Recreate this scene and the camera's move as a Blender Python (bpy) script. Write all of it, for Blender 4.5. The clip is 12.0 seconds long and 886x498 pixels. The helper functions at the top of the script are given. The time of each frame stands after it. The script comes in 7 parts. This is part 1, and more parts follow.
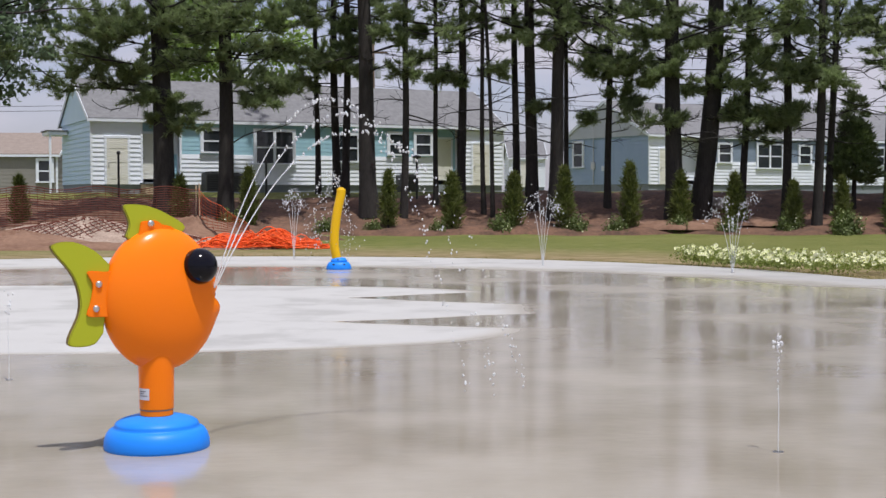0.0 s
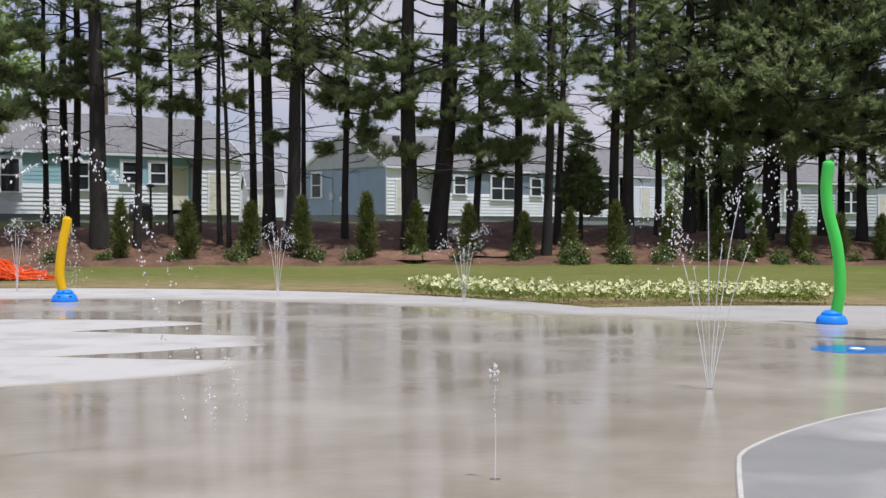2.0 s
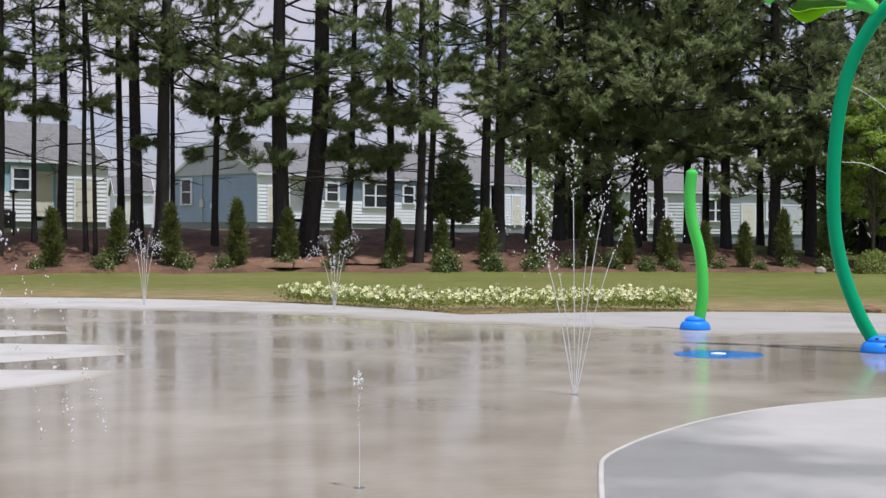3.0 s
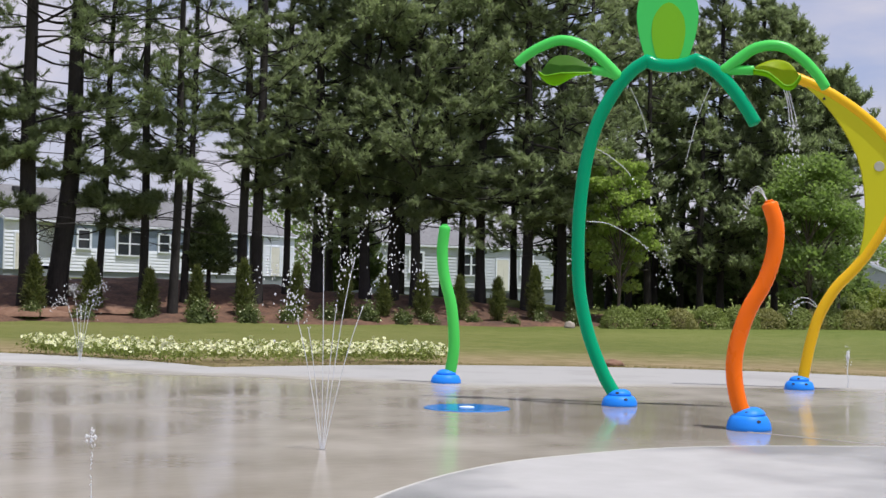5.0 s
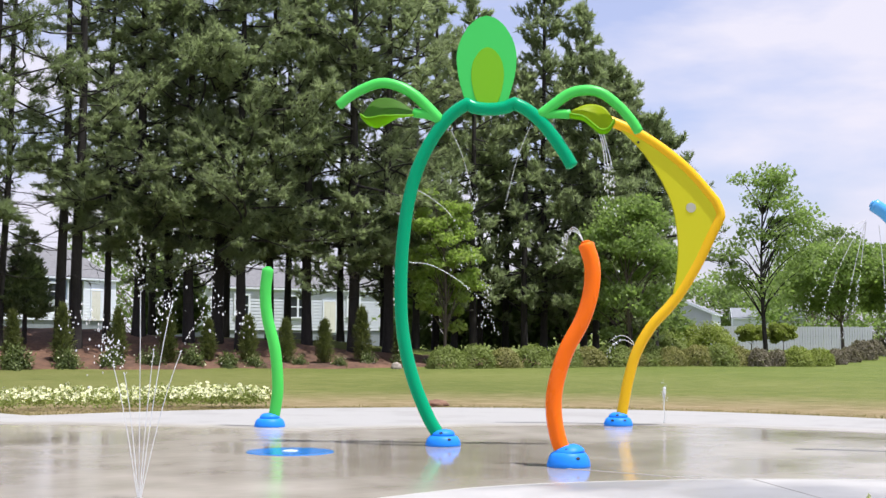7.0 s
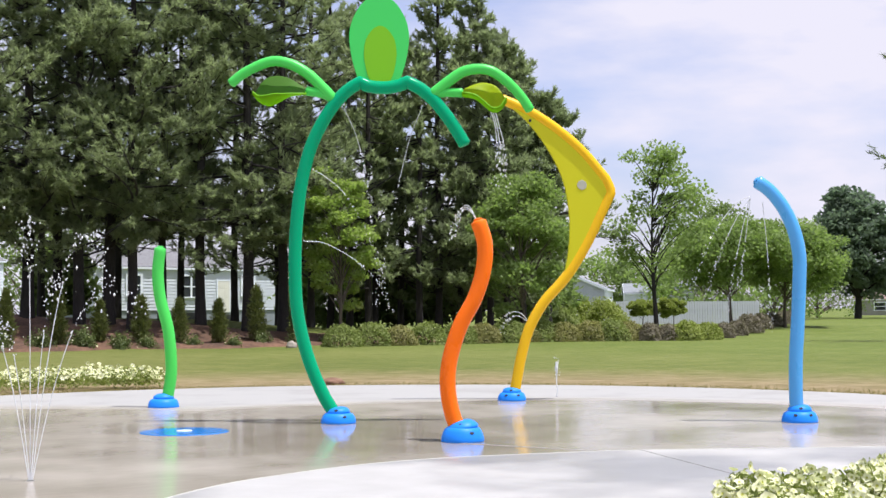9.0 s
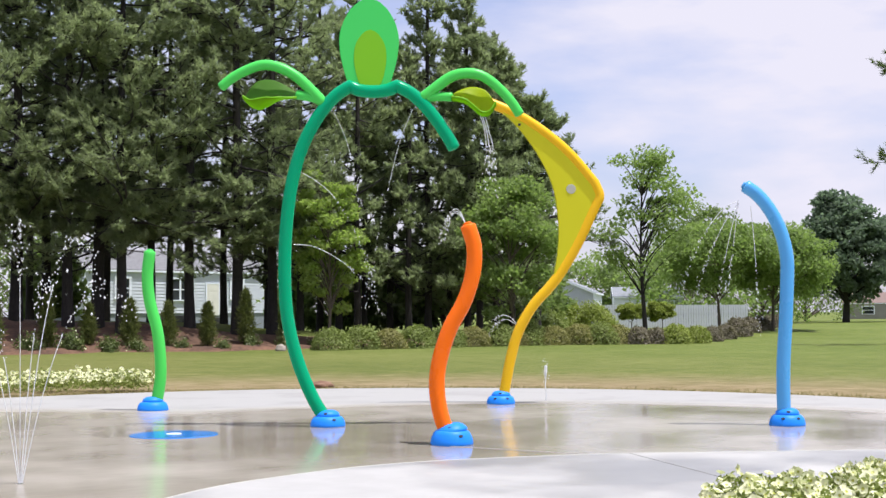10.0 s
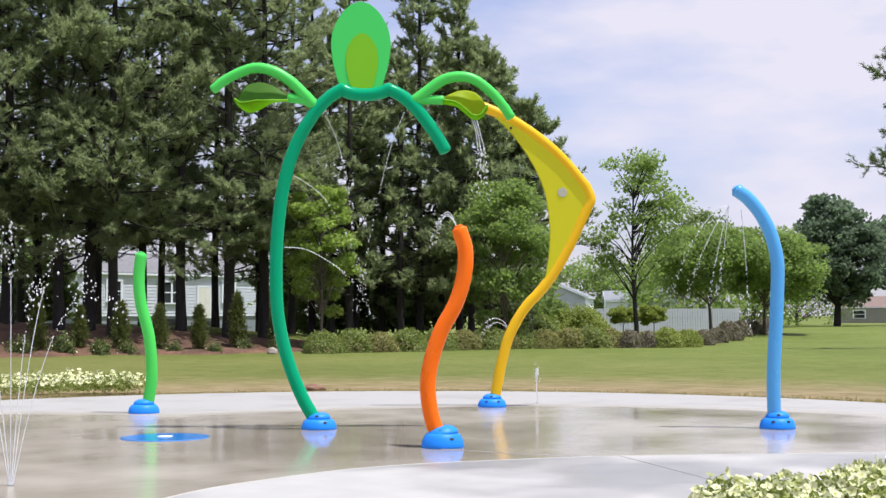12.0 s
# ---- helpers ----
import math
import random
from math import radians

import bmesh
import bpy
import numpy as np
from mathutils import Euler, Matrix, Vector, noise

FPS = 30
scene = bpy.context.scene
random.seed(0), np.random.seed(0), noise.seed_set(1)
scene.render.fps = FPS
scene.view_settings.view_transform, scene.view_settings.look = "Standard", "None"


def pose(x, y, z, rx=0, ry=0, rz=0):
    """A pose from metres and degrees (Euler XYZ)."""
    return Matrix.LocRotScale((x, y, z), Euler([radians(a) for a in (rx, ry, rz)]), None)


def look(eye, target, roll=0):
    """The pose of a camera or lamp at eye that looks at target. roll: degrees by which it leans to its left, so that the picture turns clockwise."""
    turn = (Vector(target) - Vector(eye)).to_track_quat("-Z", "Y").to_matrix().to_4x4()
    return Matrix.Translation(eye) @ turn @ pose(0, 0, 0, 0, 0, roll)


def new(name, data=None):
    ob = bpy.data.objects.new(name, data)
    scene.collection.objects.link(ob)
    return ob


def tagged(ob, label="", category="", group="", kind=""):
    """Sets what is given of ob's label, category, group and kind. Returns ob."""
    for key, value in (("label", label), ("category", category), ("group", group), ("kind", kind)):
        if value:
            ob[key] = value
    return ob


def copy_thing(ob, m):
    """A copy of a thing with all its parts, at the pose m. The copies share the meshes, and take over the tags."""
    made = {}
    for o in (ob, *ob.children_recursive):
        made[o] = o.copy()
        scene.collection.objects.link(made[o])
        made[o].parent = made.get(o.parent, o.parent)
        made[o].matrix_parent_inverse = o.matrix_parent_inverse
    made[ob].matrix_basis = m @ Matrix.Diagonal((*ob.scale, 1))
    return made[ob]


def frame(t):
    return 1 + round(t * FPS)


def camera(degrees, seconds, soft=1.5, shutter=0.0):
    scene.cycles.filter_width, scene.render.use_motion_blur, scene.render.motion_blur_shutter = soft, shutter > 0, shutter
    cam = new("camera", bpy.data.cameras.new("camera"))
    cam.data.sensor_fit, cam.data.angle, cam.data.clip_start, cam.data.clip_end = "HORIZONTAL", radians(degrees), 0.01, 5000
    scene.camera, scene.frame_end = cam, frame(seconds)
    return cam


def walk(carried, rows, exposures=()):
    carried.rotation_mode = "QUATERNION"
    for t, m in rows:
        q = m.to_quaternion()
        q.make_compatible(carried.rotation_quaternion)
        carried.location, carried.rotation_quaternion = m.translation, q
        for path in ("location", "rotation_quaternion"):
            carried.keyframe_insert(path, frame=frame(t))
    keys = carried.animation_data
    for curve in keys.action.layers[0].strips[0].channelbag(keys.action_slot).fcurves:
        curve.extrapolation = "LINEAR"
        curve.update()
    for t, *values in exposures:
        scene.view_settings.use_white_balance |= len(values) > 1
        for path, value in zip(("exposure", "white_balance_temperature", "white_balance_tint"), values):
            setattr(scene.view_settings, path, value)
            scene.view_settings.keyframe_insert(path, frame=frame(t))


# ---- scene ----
cam = camera(36.39, 12.0)
PATH = [
    (0, (-0.115, -0.022, 1.383), (-0.1246, 1.9761, 1.3079), -0.13),
    (0.5, (-0.091, -0.001, 1.384), (-0.0197, 1.9966, 1.3161), -0.22),
    (1, (-0.055, 0.005, 1.389), (0.1178, 1.9972, 1.3371), -0.30),
    (1.5, (-0.026, 0.015, 1.393), (0.2515, 1.9955, 1.3544), -0.06),
    (2, (0.001, 0.023, 1.388), (0.3734, 1.9875, 1.3574), 0.06),
    (2.5, (0.030, 0.026, 1.390), (0.4958, 1.9711, 1.3655), 0.10),
    (3, (0.058, 0.044, 1.386), (0.6133, 1.9656, 1.3667), 0.12),
    (5, (0.150, 0.048, 1.403), (1.0352, 1.8405, 1.4635), 0.95),
    (5.5, (0.165, 0.049, 1.398), (1.1122, 1.8082, 1.4817), 0.87),
    (6, (0.162, 0.028, 1.404), (1.1593, 1.7589, 1.5078), 0.56),
    (6.5, (0.180, 0.025, 1.404), (1.2286, 1.7237, 1.5224), 0.25),
    (7, (0.199, 0.010, 1.406), (1.3028, 1.6725, 1.5303), 0.21),
    (7.5, (0.202, 0.003, 1.405), (1.3585, 1.6308, 1.5258), -0.07),
    (9.5, (0.139, -0.101, 1.400), (1.3778, 1.4666, 1.4902), -0.39),
    (10, (0.127, -0.112, 1.403), (1.3707, 1.4519, 1.4991), -0.35),
    (10.5, (0.129, -0.112, 1.401), (1.3753, 1.4493, 1.5024), -0.33),
    (11, (0.125, -0.118, 1.401), (1.3735, 1.4414, 1.5047), -0.29),
    (11.5, (0.123, -0.124, 1.402), (1.3725, 1.4342, 1.5048), -0.25),
    (12, (0.120, -0.134, 1.396), (1.3726, 1.4220, 1.4972), -0.27),
]
EXPOSURES = [(0, 0), (3.2, 0.02), (5, 0.1), (5.5, 0.18), (6, 0.39), (6.5, 0.53), (7.5, 0.54), (9.5, 0.52), (12, 0.46)]
walk(cam, [(t, look(eye, target, roll)) for t, eye, target, roll in PATH], EXPOSURES)

# ---- world, sun ----
SUN_ELEV, SUN_BEARING = 72.0, 150.0     # degrees up; degrees clockwise from +y


def sky_world():
    w = bpy.data.worlds.new("sky")
    scene.world = w
    w.use_nodes = True
    nt = w.node_tree
    n, l = nt.nodes, nt.links
    n.clear()
    out, bg = n.new("ShaderNodeOutputWorld"), n.new("ShaderNodeBackground")
    sky = n.new("ShaderNodeTexSky")
    sky.sky_type = "NISHITA"
    sky.sun_disc = False
    sky.sun_elevation, sky.sun_rotation = radians(SUN_ELEV), radians(SUN_BEARING)
    sky.air_density, sky.dust_density, sky.ozone_density = 1.0, 1.5, 2.0
    tc, mp = n.new("ShaderNodeTexCoord"), n.new("ShaderNodeMapping")
    mp.inputs["Scale"].default_value = (1.0, 1.0, 3.2)
    ns = n.new("ShaderNodeTexNoise")
    ns.inputs["Scale"].default_value, ns.inputs["Detail"].default_value = 4.2, 8.0
    ns.inputs["Roughness"].default_value = 0.52
    ramp = n.new("ShaderNodeValToRGB")
    ramp.color_ramp.elements[0].position, ramp.color_ramp.elements[1].position = 0.40, 0.60
    ramp.color_ramp.elements[0].color = (0.32, 0.32, 0.32, 1)
    mix = n.new("ShaderNodeMix")
    mix.data_type = "RGBA"
    mix.inputs["B"].default_value = (4.6, 4.5, 5.25, 1)
    l.new(tc.outputs["Generated"], mp.inputs["Vector"])
    l.new(mp.outputs[0], ns.inputs["Vector"])
    l.new(ns.outputs["Fac"], ramp.inputs[0])
    l.new(ramp.outputs[0], mix.inputs["Factor"])
    tint = n.new("ShaderNodeMix")
    tint.data_type, tint.blend_type = "RGBA", "MULTIPLY"
    tint.inputs["Factor"].default_value = 1.0
    tint.inputs["B"].default_value = (0.86, 0.80, 0.98, 1)
    l.new(sky.outputs[0], tint.inputs["A"])
    l.new(tint.outputs["Result"], mix.inputs["A"])
    l.new(mix.outputs["Result"], bg.inputs[0])
    bg.inputs[1].default_value = 0.13
    l.new(bg.outputs[0], out.inputs[0])


sky_world()
sun = new("sun", bpy.data.lights.new("sun", "SUN"))
sun.data.energy, sun.data.angle, sun.data.color = 3.9, radians(0.6), (1.0, 0.978, 0.95)
_s = Vector((math.sin(radians(SUN_BEARING)) * math.cos(radians(SUN_ELEV)), math.cos(radians(SUN_BEARING)) * math.cos(radians(SUN_ELEV)), math.sin(radians(SUN_ELEV))))
sun.matrix_basis = look(_s * 100, (0, 0, 0))

# ---- materials ----


class Nodes:
    """A material's node tree with short calls."""

    def __init__(self, name):
        self.m = bpy.data.materials.new(name)
        self.m.use_nodes = True
        self.t = self.m.node_tree
        self.b = self.t.nodes["Principled BSDF"]
        self.out = self.t.nodes["Material Output"]

    def n(self, kind, **props):
        x = self.t.nodes.new(kind)
        for k, v in props.items():
            x.inputs[k.replace("_", " ")].default_value = v
        return x

    def l(self, a, b):
        self.t.links.new(a, b)

    def math(self, op, a, b=None, c=None, clamp=False):
        x = self.t.nodes.new("ShaderNodeMath")
        x.operation, x.use_clamp = op, clamp
        for i, v in enumerate((a, b, c)):
            if v is None:
                continue
            if isinstance(v, (int, float)):
                x.inputs[i].default_value = v
            else:
                self.l(v, x.inputs[i])
        return x.outputs[0]

    def pos(self, scale=(1, 1, 1)):
        g = self.t.nodes.new("ShaderNodeTexCoord")
        mp = self.n("ShaderNodeMapping")
        mp.inputs["Scale"].default_value = scale
        self.l(g.outputs["Object"], mp.inputs["Vector"])
        return mp.outputs[0]

    def world(self):
        return self.t.nodes.new("ShaderNodeNewGeometry").outputs["Position"]

    def noise(self, vec, scale, detail=4.0, rough=0.55):
        x = self.n("ShaderNodeTexNoise", Scale=scale, Detail=detail, Roughness=rough)
        self.l(vec, x.inputs["Vector"])
        return x.outputs["Fac"]

    def ramp(self, fac, stops):
        x = self.t.nodes.new("ShaderNodeValToRGB")
        e = x.color_ramp.elements
        while len(e) < len(stops):
            e.new(0.5)
        for i, (p, c) in enumerate(stops):
            e[i].position = p
            e[i].color = (*c, 1) if isinstance(c, tuple) else (c, c, c, 1)
        self.l(fac, x.inputs[0])
        return x.outputs[0]

    def mix(self, fac, a, b, mode="MIX"):
        x = self.t.nodes.new("ShaderNodeMix")
        x.data_type, x.blend_type = "RGBA", mode
        for key, v in (("Factor", fac), ("A", a), ("B", b)):
            if isinstance(v, (int, float)):
                x.inputs[key].default_value = v
            elif isinstance(v, tuple):
                x.inputs[key].default_value = (*v, 1)
            else:
                self.l(v, x.inputs[key])
        return x.outputs["Result"]

    def bump(self, h, strength, dist=0.02):
        x = self.n("ShaderNodeBump", Strength=strength, Distance=dist)
        self.l(h, x.inputs["Height"])
        self.l(x.outputs[0], self.b.inputs["Normal"])
        return x

    def set(self, **props):
        for k, v in props.items():
            k = k.replace("_", " ")
            if isinstance(v, tuple):
                self.b.inputs[k].default_value = (*v, 1) if len(v) == 3 else v
            elif isinstance(v, (int, float)):
                self.b.inputs[k].default_value = v
            else:
                self.l(v, self.b.inputs[k])
        return self


def painted(name, col, rough=0.28, coat=0.0, wear=0.06, spec=0.22):
    """Powder-coated or moulded plastic, with faint streaks and dust."""
    k = Nodes(name)
    p = k.pos((1, 1, 0.35))
    big = k.noise(p, 3.0, 5)
    fine = k.noise(k.pos(), 60.0, 3)
    c = k.mix(k.math("MULTIPLY", big, wear * 2), col, tuple(min(1, v * 0.8 + 0.03) for v in col))
    k.set(Base_Color=c, Roughness=k.math("MULTIPLY_ADD", big, 0.18, rough - 0.06), Coat_Weight=coat, Coat_Roughness=0.12, Specular_IOR_Level=spec)
    k.bump(fine, 0.05, 0.002)
    return k.m


def plain(name, a, b, scale, rough=0.8, detail=5.0, strength=0.2, dist=0.01, metal=0.0, stretch=(1, 1, 1)):
    """Two colours mixed by noise at two scales, with relief."""
    k = Nodes(name)
    p = k.pos(stretch)
    f = k.math("MULTIPLY_ADD", k.noise(p, scale * 9, 4), 0.45, k.math("MULTIPLY", k.noise(p, scale, detail), 0.6))
    k.set(Base_Color=k.ramp(f, ((0.32, a), (0.7, b))), Roughness=rough, Metallic=metal)
    k.bump(f, strength, dist)
    return k.m


def leafy(name, dark, light, through_amount=0.35, rough=0.5, vary=0.5, glow=(1.12, 1.25, 0.75)):
    """Leaves or needles: colour differs from one to the next, light shines through."""
    k = Nodes(name)
    g = k.t.nodes.new("ShaderNodeNewGeometry")
    patch = k.noise(k.pos(), 0.9, 2)
    f = k.math("MULTIPLY_ADD", g.outputs["Random Per Island"], vary, k.math("MULTIPLY_ADD", patch, 0.6, 0.25 - vary / 2))
    c = k.ramp(f, ((0.15, dark), (0.85, light)))
    k.set(Base_Color=c, Roughness=rough)
    k.b.inputs["Specular IOR Level"].default_value = 0.18
    tr = k.n("ShaderNodeBsdfTranslucent")
    bright = k.mix(1.0, c, glow, "MULTIPLY")
    k.l(bright, tr.inputs["Color"])
    ms = k.n("ShaderNodeMixShader", Fac=through_amount)
    k.l(k.b.outputs[0], ms.inputs[1])
    k.l(tr.outputs[0], ms.inputs[2])
    k.l(ms.outputs[0], k.out.inputs["Surface"])
    return k.m


def concrete_pad():
    """Broom-finished pale concrete; a film of water lies on it save for a drained tongue and a rim along the edge."""
    k = Nodes("wet_concrete")
    w = k.world()
    sep = k.n("ShaderNodeSeparateXYZ")
    k.l(w, sep.inputs[0])
    x, y = sep.outputs[0], sep.outputs[1]
    warp = k.noise(w, 0.16, 3, 0.5)
    warp2 = k.noise(w, 0.55, 4, 0.55)

    def disc(cx, cy, rx, ry):
        dx = k.math("DIVIDE", k.math("SUBTRACT", x, cx), rx)
        dy = k.math("DIVIDE", k.math("SUBTRACT", y, cy), ry)
        return k.math("SQRT", k.math("ADD", k.math("MULTIPLY", dx, dx), k.math("MULTIPLY", dy, dy)))

    wob = k.math("MULTIPLY_ADD", warp, 0.5, k.math("MULTIPLY_ADD", warp2, 0.3, -0.40))
    # dry tongue: high ground, cut into from the right by two wet runnels
    dx = k.math("ABSOLUTE", k.math("DIVIDE", k.math("ADD", x, 8.0), 8.7))
    dy = k.math("ABSOLUTE", k.math("DIVIDE", k.math("SUBTRACT", y, 16.7), 4.75))
    ell = k.math("POWER", k.math("ADD", k.math("POWER", dx, 4.0), k.math("POWER", dy, 4.0)), 0.25)
    ell = k.math("ADD", ell, k.math("MULTIPLY", wob, 0.13))

    def runnel(x0, y0, slope):
        return k.math("SUBTRACT", k.math("ABSOLUTE", k.math("SUBTRACT", y, k.math("MULTIPLY_ADD", warp2, 0.5, y0))), k.math("MULTIPLY", k.math("SUBTRACT", x, x0), slope))
    cut = k.math("MINIMUM", runnel(-1.6, 18.5, 0.55), runnel(-1.5, 14.85, 0.45))
    dry = k.math("MINIMUM", k.math("SUBTRACT", 1.0, ell), k.math("MULTIPLY", cut, 0.45))
    # rim: dry outside the wetted discs
    r1 = k.math("MINIMUM", disc(9.6, 10.7, 7.2, 6.9), disc(3.0, 13.6, 7.6, 8.2))
    r2 = disc(-4.6, 18.2, 11.0, 9.6)
    r3 = disc(-1.0, 6.0, 13.5, 12.0)
    rim = k.math("SUBTRACT", k.math("MINIMUM", k.math("MINIMUM", r1, r2), r3), 1.0)
    rim = k.math("ADD", rim, k.math("MULTIPLY", wob, 0.18))
    dryness = k.math("MAXIMUM", k.math("MULTIPLY_ADD", dry, 20.0, 0.5, clamp=True), k.math("MULTIPLY_ADD", rim, 7.0, 0.5, clamp=True))
    wet = k.math("SUBTRACT", 1.0, dryness, clamp=True)
    # thinner film in drifting patches
    film = k.ramp(k.noise(w, 0.28, 5, 0.6), ((0.38, 0.0), (0.66, 1.0)))
    fine = k.noise(w, 34.0, 4, 0.65)
    mott = k.noise(w, 1.1, 6, 0.6)
    dry_c = k.mix(fine, k.ramp(mott, ((0.3, (0.40, 0.395, 0.385)), (0.7, (0.455, 0.45, 0.44)))), (0.48, 0.475, 0.465))
    # the dry colour turns darker grey towards the lobe beside the tall features
    greying = k.math("MULTIPLY", k.math("MULTIPLY_ADD", x, 0.14, k.math("MULTIPLY_ADD", warp2, 0.5, -0.25), clamp=True), 0.75)
    dry_c = k.mix(greying, dry_c, k.mix(fine, (0.285, 0.28, 0.272), (0.36, 0.355, 0.347)))
    dry_c = k.mix(k.math("MULTIPLY", k.ramp(k.noise(w, 0.75, 6, 0.62), ((0.50, 0.0), (0.62, 1.0))), 0.40), dry_c, (0.25, 0.243, 0.232))
    wet_c = k.mix(k.math("MULTIPLY", film, 0.6), k.ramp(mott, ((0.3, (0.29, 0.255, 0.205)), (0.7, (0.38, 0.34, 0.285)))), (0.50, 0.465, 0.415))
    k.set(Base_Color=k.mix(wet, dry_c, wet_c))
    wet_r = k.math("MULTIPLY_ADD", film, 0.16, 0.075)
    mixr = k.math("ADD", k.math("MULTIPLY", wet, wet_r), k.math("MULTIPLY", k.math("SUBTRACT", 1.0, wet), 0.75))
    k.set(Roughness=mixr, IOR=1.36)
    # ripples, stretched; broom texture where dry
    mp = k.n("ShaderNodeMapping")
    mp.inputs["Scale"].default_value = (0.6, 1.0, 1.0)
    k.l(w, mp.inputs["Vector"])
    rip = k.math("MULTIPLY_ADD", k.noise(mp.outputs[0], 11.0, 2, 0.5), 0.42, k.noise(mp.outputs[0], 2.6, 3, 0.5))
    h = k.math("ADD", k.math("MULTIPLY", k.math("MULTIPLY", rip, wet), 0.5), k.math("MULTIPLY", fine, k.math("MULTIPLY_ADD", wet, -0.13, 0.15)))
    k.bump(h, 0.27, 0.02)
    return k.m


def walkway_mat():
    k = Nodes("grey_walk_concrete")
    w = k.world()
    damp = k.ramp(k.noise(w, 0.40, 4, 0.5), ((0.42, 0.0), (0.56, 1.0)))
    fine = k.noise(w, 40.0, 4, 0.6)
    mott = k.noise(w, 2.0, 5, 0.6)
    a = k.ramp(mott, ((0.3, (0.368, 0.361, 0.351)), (0.7, (0.418, 0.411, 0.402))))
    b = k.ramp(mott, ((0.3, (0.245, 0.243, 0.242)), (0.7, (0.295, 0.293, 0.291))))
    k.set(Base_Color=k.mix(damp, a, b), Roughness=k.math("MULTIPLY_ADD", damp, -0.4, 0.75))
    k.bump(fine, 0.15, 0.005)
    return k.m


def grass_mat():
    k = Nodes("lawn_grass")
    w = k.world()
    big = k.noise(w, 0.12, 4, 0.6)
    midn = k.noise(w, 1.3, 5, 0.65)
    fine = k.noise(w, 45.0, 3, 0.7)
    tuft = k.noise(w, 7.0, 4, 0.7)
    g = k.ramp(k.math("MULTIPLY_ADD", tuft, 0.35, k.math("MULTIPLY_ADD", midn, 0.45, k.math("MULTIPLY", big, 0.32))), ((0.43, (0.105, 0.130, 0.033)), (0.56, (0.170, 0.183, 0.055)), (0.68, (0.238, 0.228, 0.088))))
    sep = k.n("ShaderNodeSeparateXYZ")
    k.l(w, sep.inputs[0])
    # lusher turf across the open field
    lush = k.math("MULTIPLY", k.math("SUBTRACT", k.math("MULTIPLY_ADD", midn, 8.0, sep.outputs[0]), 18.0), 0.04, clamp=True)
    g = k.mix(lush, g, k.mix(1.0, g, (0.86, 1.04, 0.78), "MULTIPLY"))
    # worn, dry margin along the concrete

    def far(cx, cy, r):
        dx = k.math("SUBTRACT", sep.outputs[0], cx)
        dy = k.math("SUBTRACT", sep.outputs[1], cy)
        return k.math("SUBTRACT", k.math("SQRT", k.math("ADD", k.math("MULTIPLY", dx, dx), k.math("MULTIPLY", dy, dy))), r)

    edge = k.math("MINIMUM", far(9.0, 12.8, 10.1), far(-5.0, 20.0, 12.3))
    worn = k.math("SUBTRACT", 1.0, k.math("DIVIDE", k.math("MULTIPLY_ADD", midn, -5.0, k.math("ADD", edge, 0.6)), 6.0), clamp=True)
    col = k.mix(k.math("MULTIPLY", worn, 0.95), g, k.ramp(midn, ((0.35, (0.25, 0.185, 0.10)), (0.65, (0.38, 0.29, 0.18)))))
    col = k.mix(k.math("MULTIPLY", fine, 0.45), col, (0.09, 0.10, 0.022))
    k.set(Base_Color=col, Roughness=0.85)
    k.b.inputs["Specular IOR Level"].default_value = 0.15
    k.bump(fine, 0.6, 0.05)
    return k.m


def water_mat():
    k = Nodes("spray_water")
    k.set(Base_Color=(0.95, 0.97, 1.0), Roughness=0.06, IOR=1.33)
    k.b.inputs["Transmission Weight"].default_value = 0.45
    return k.m


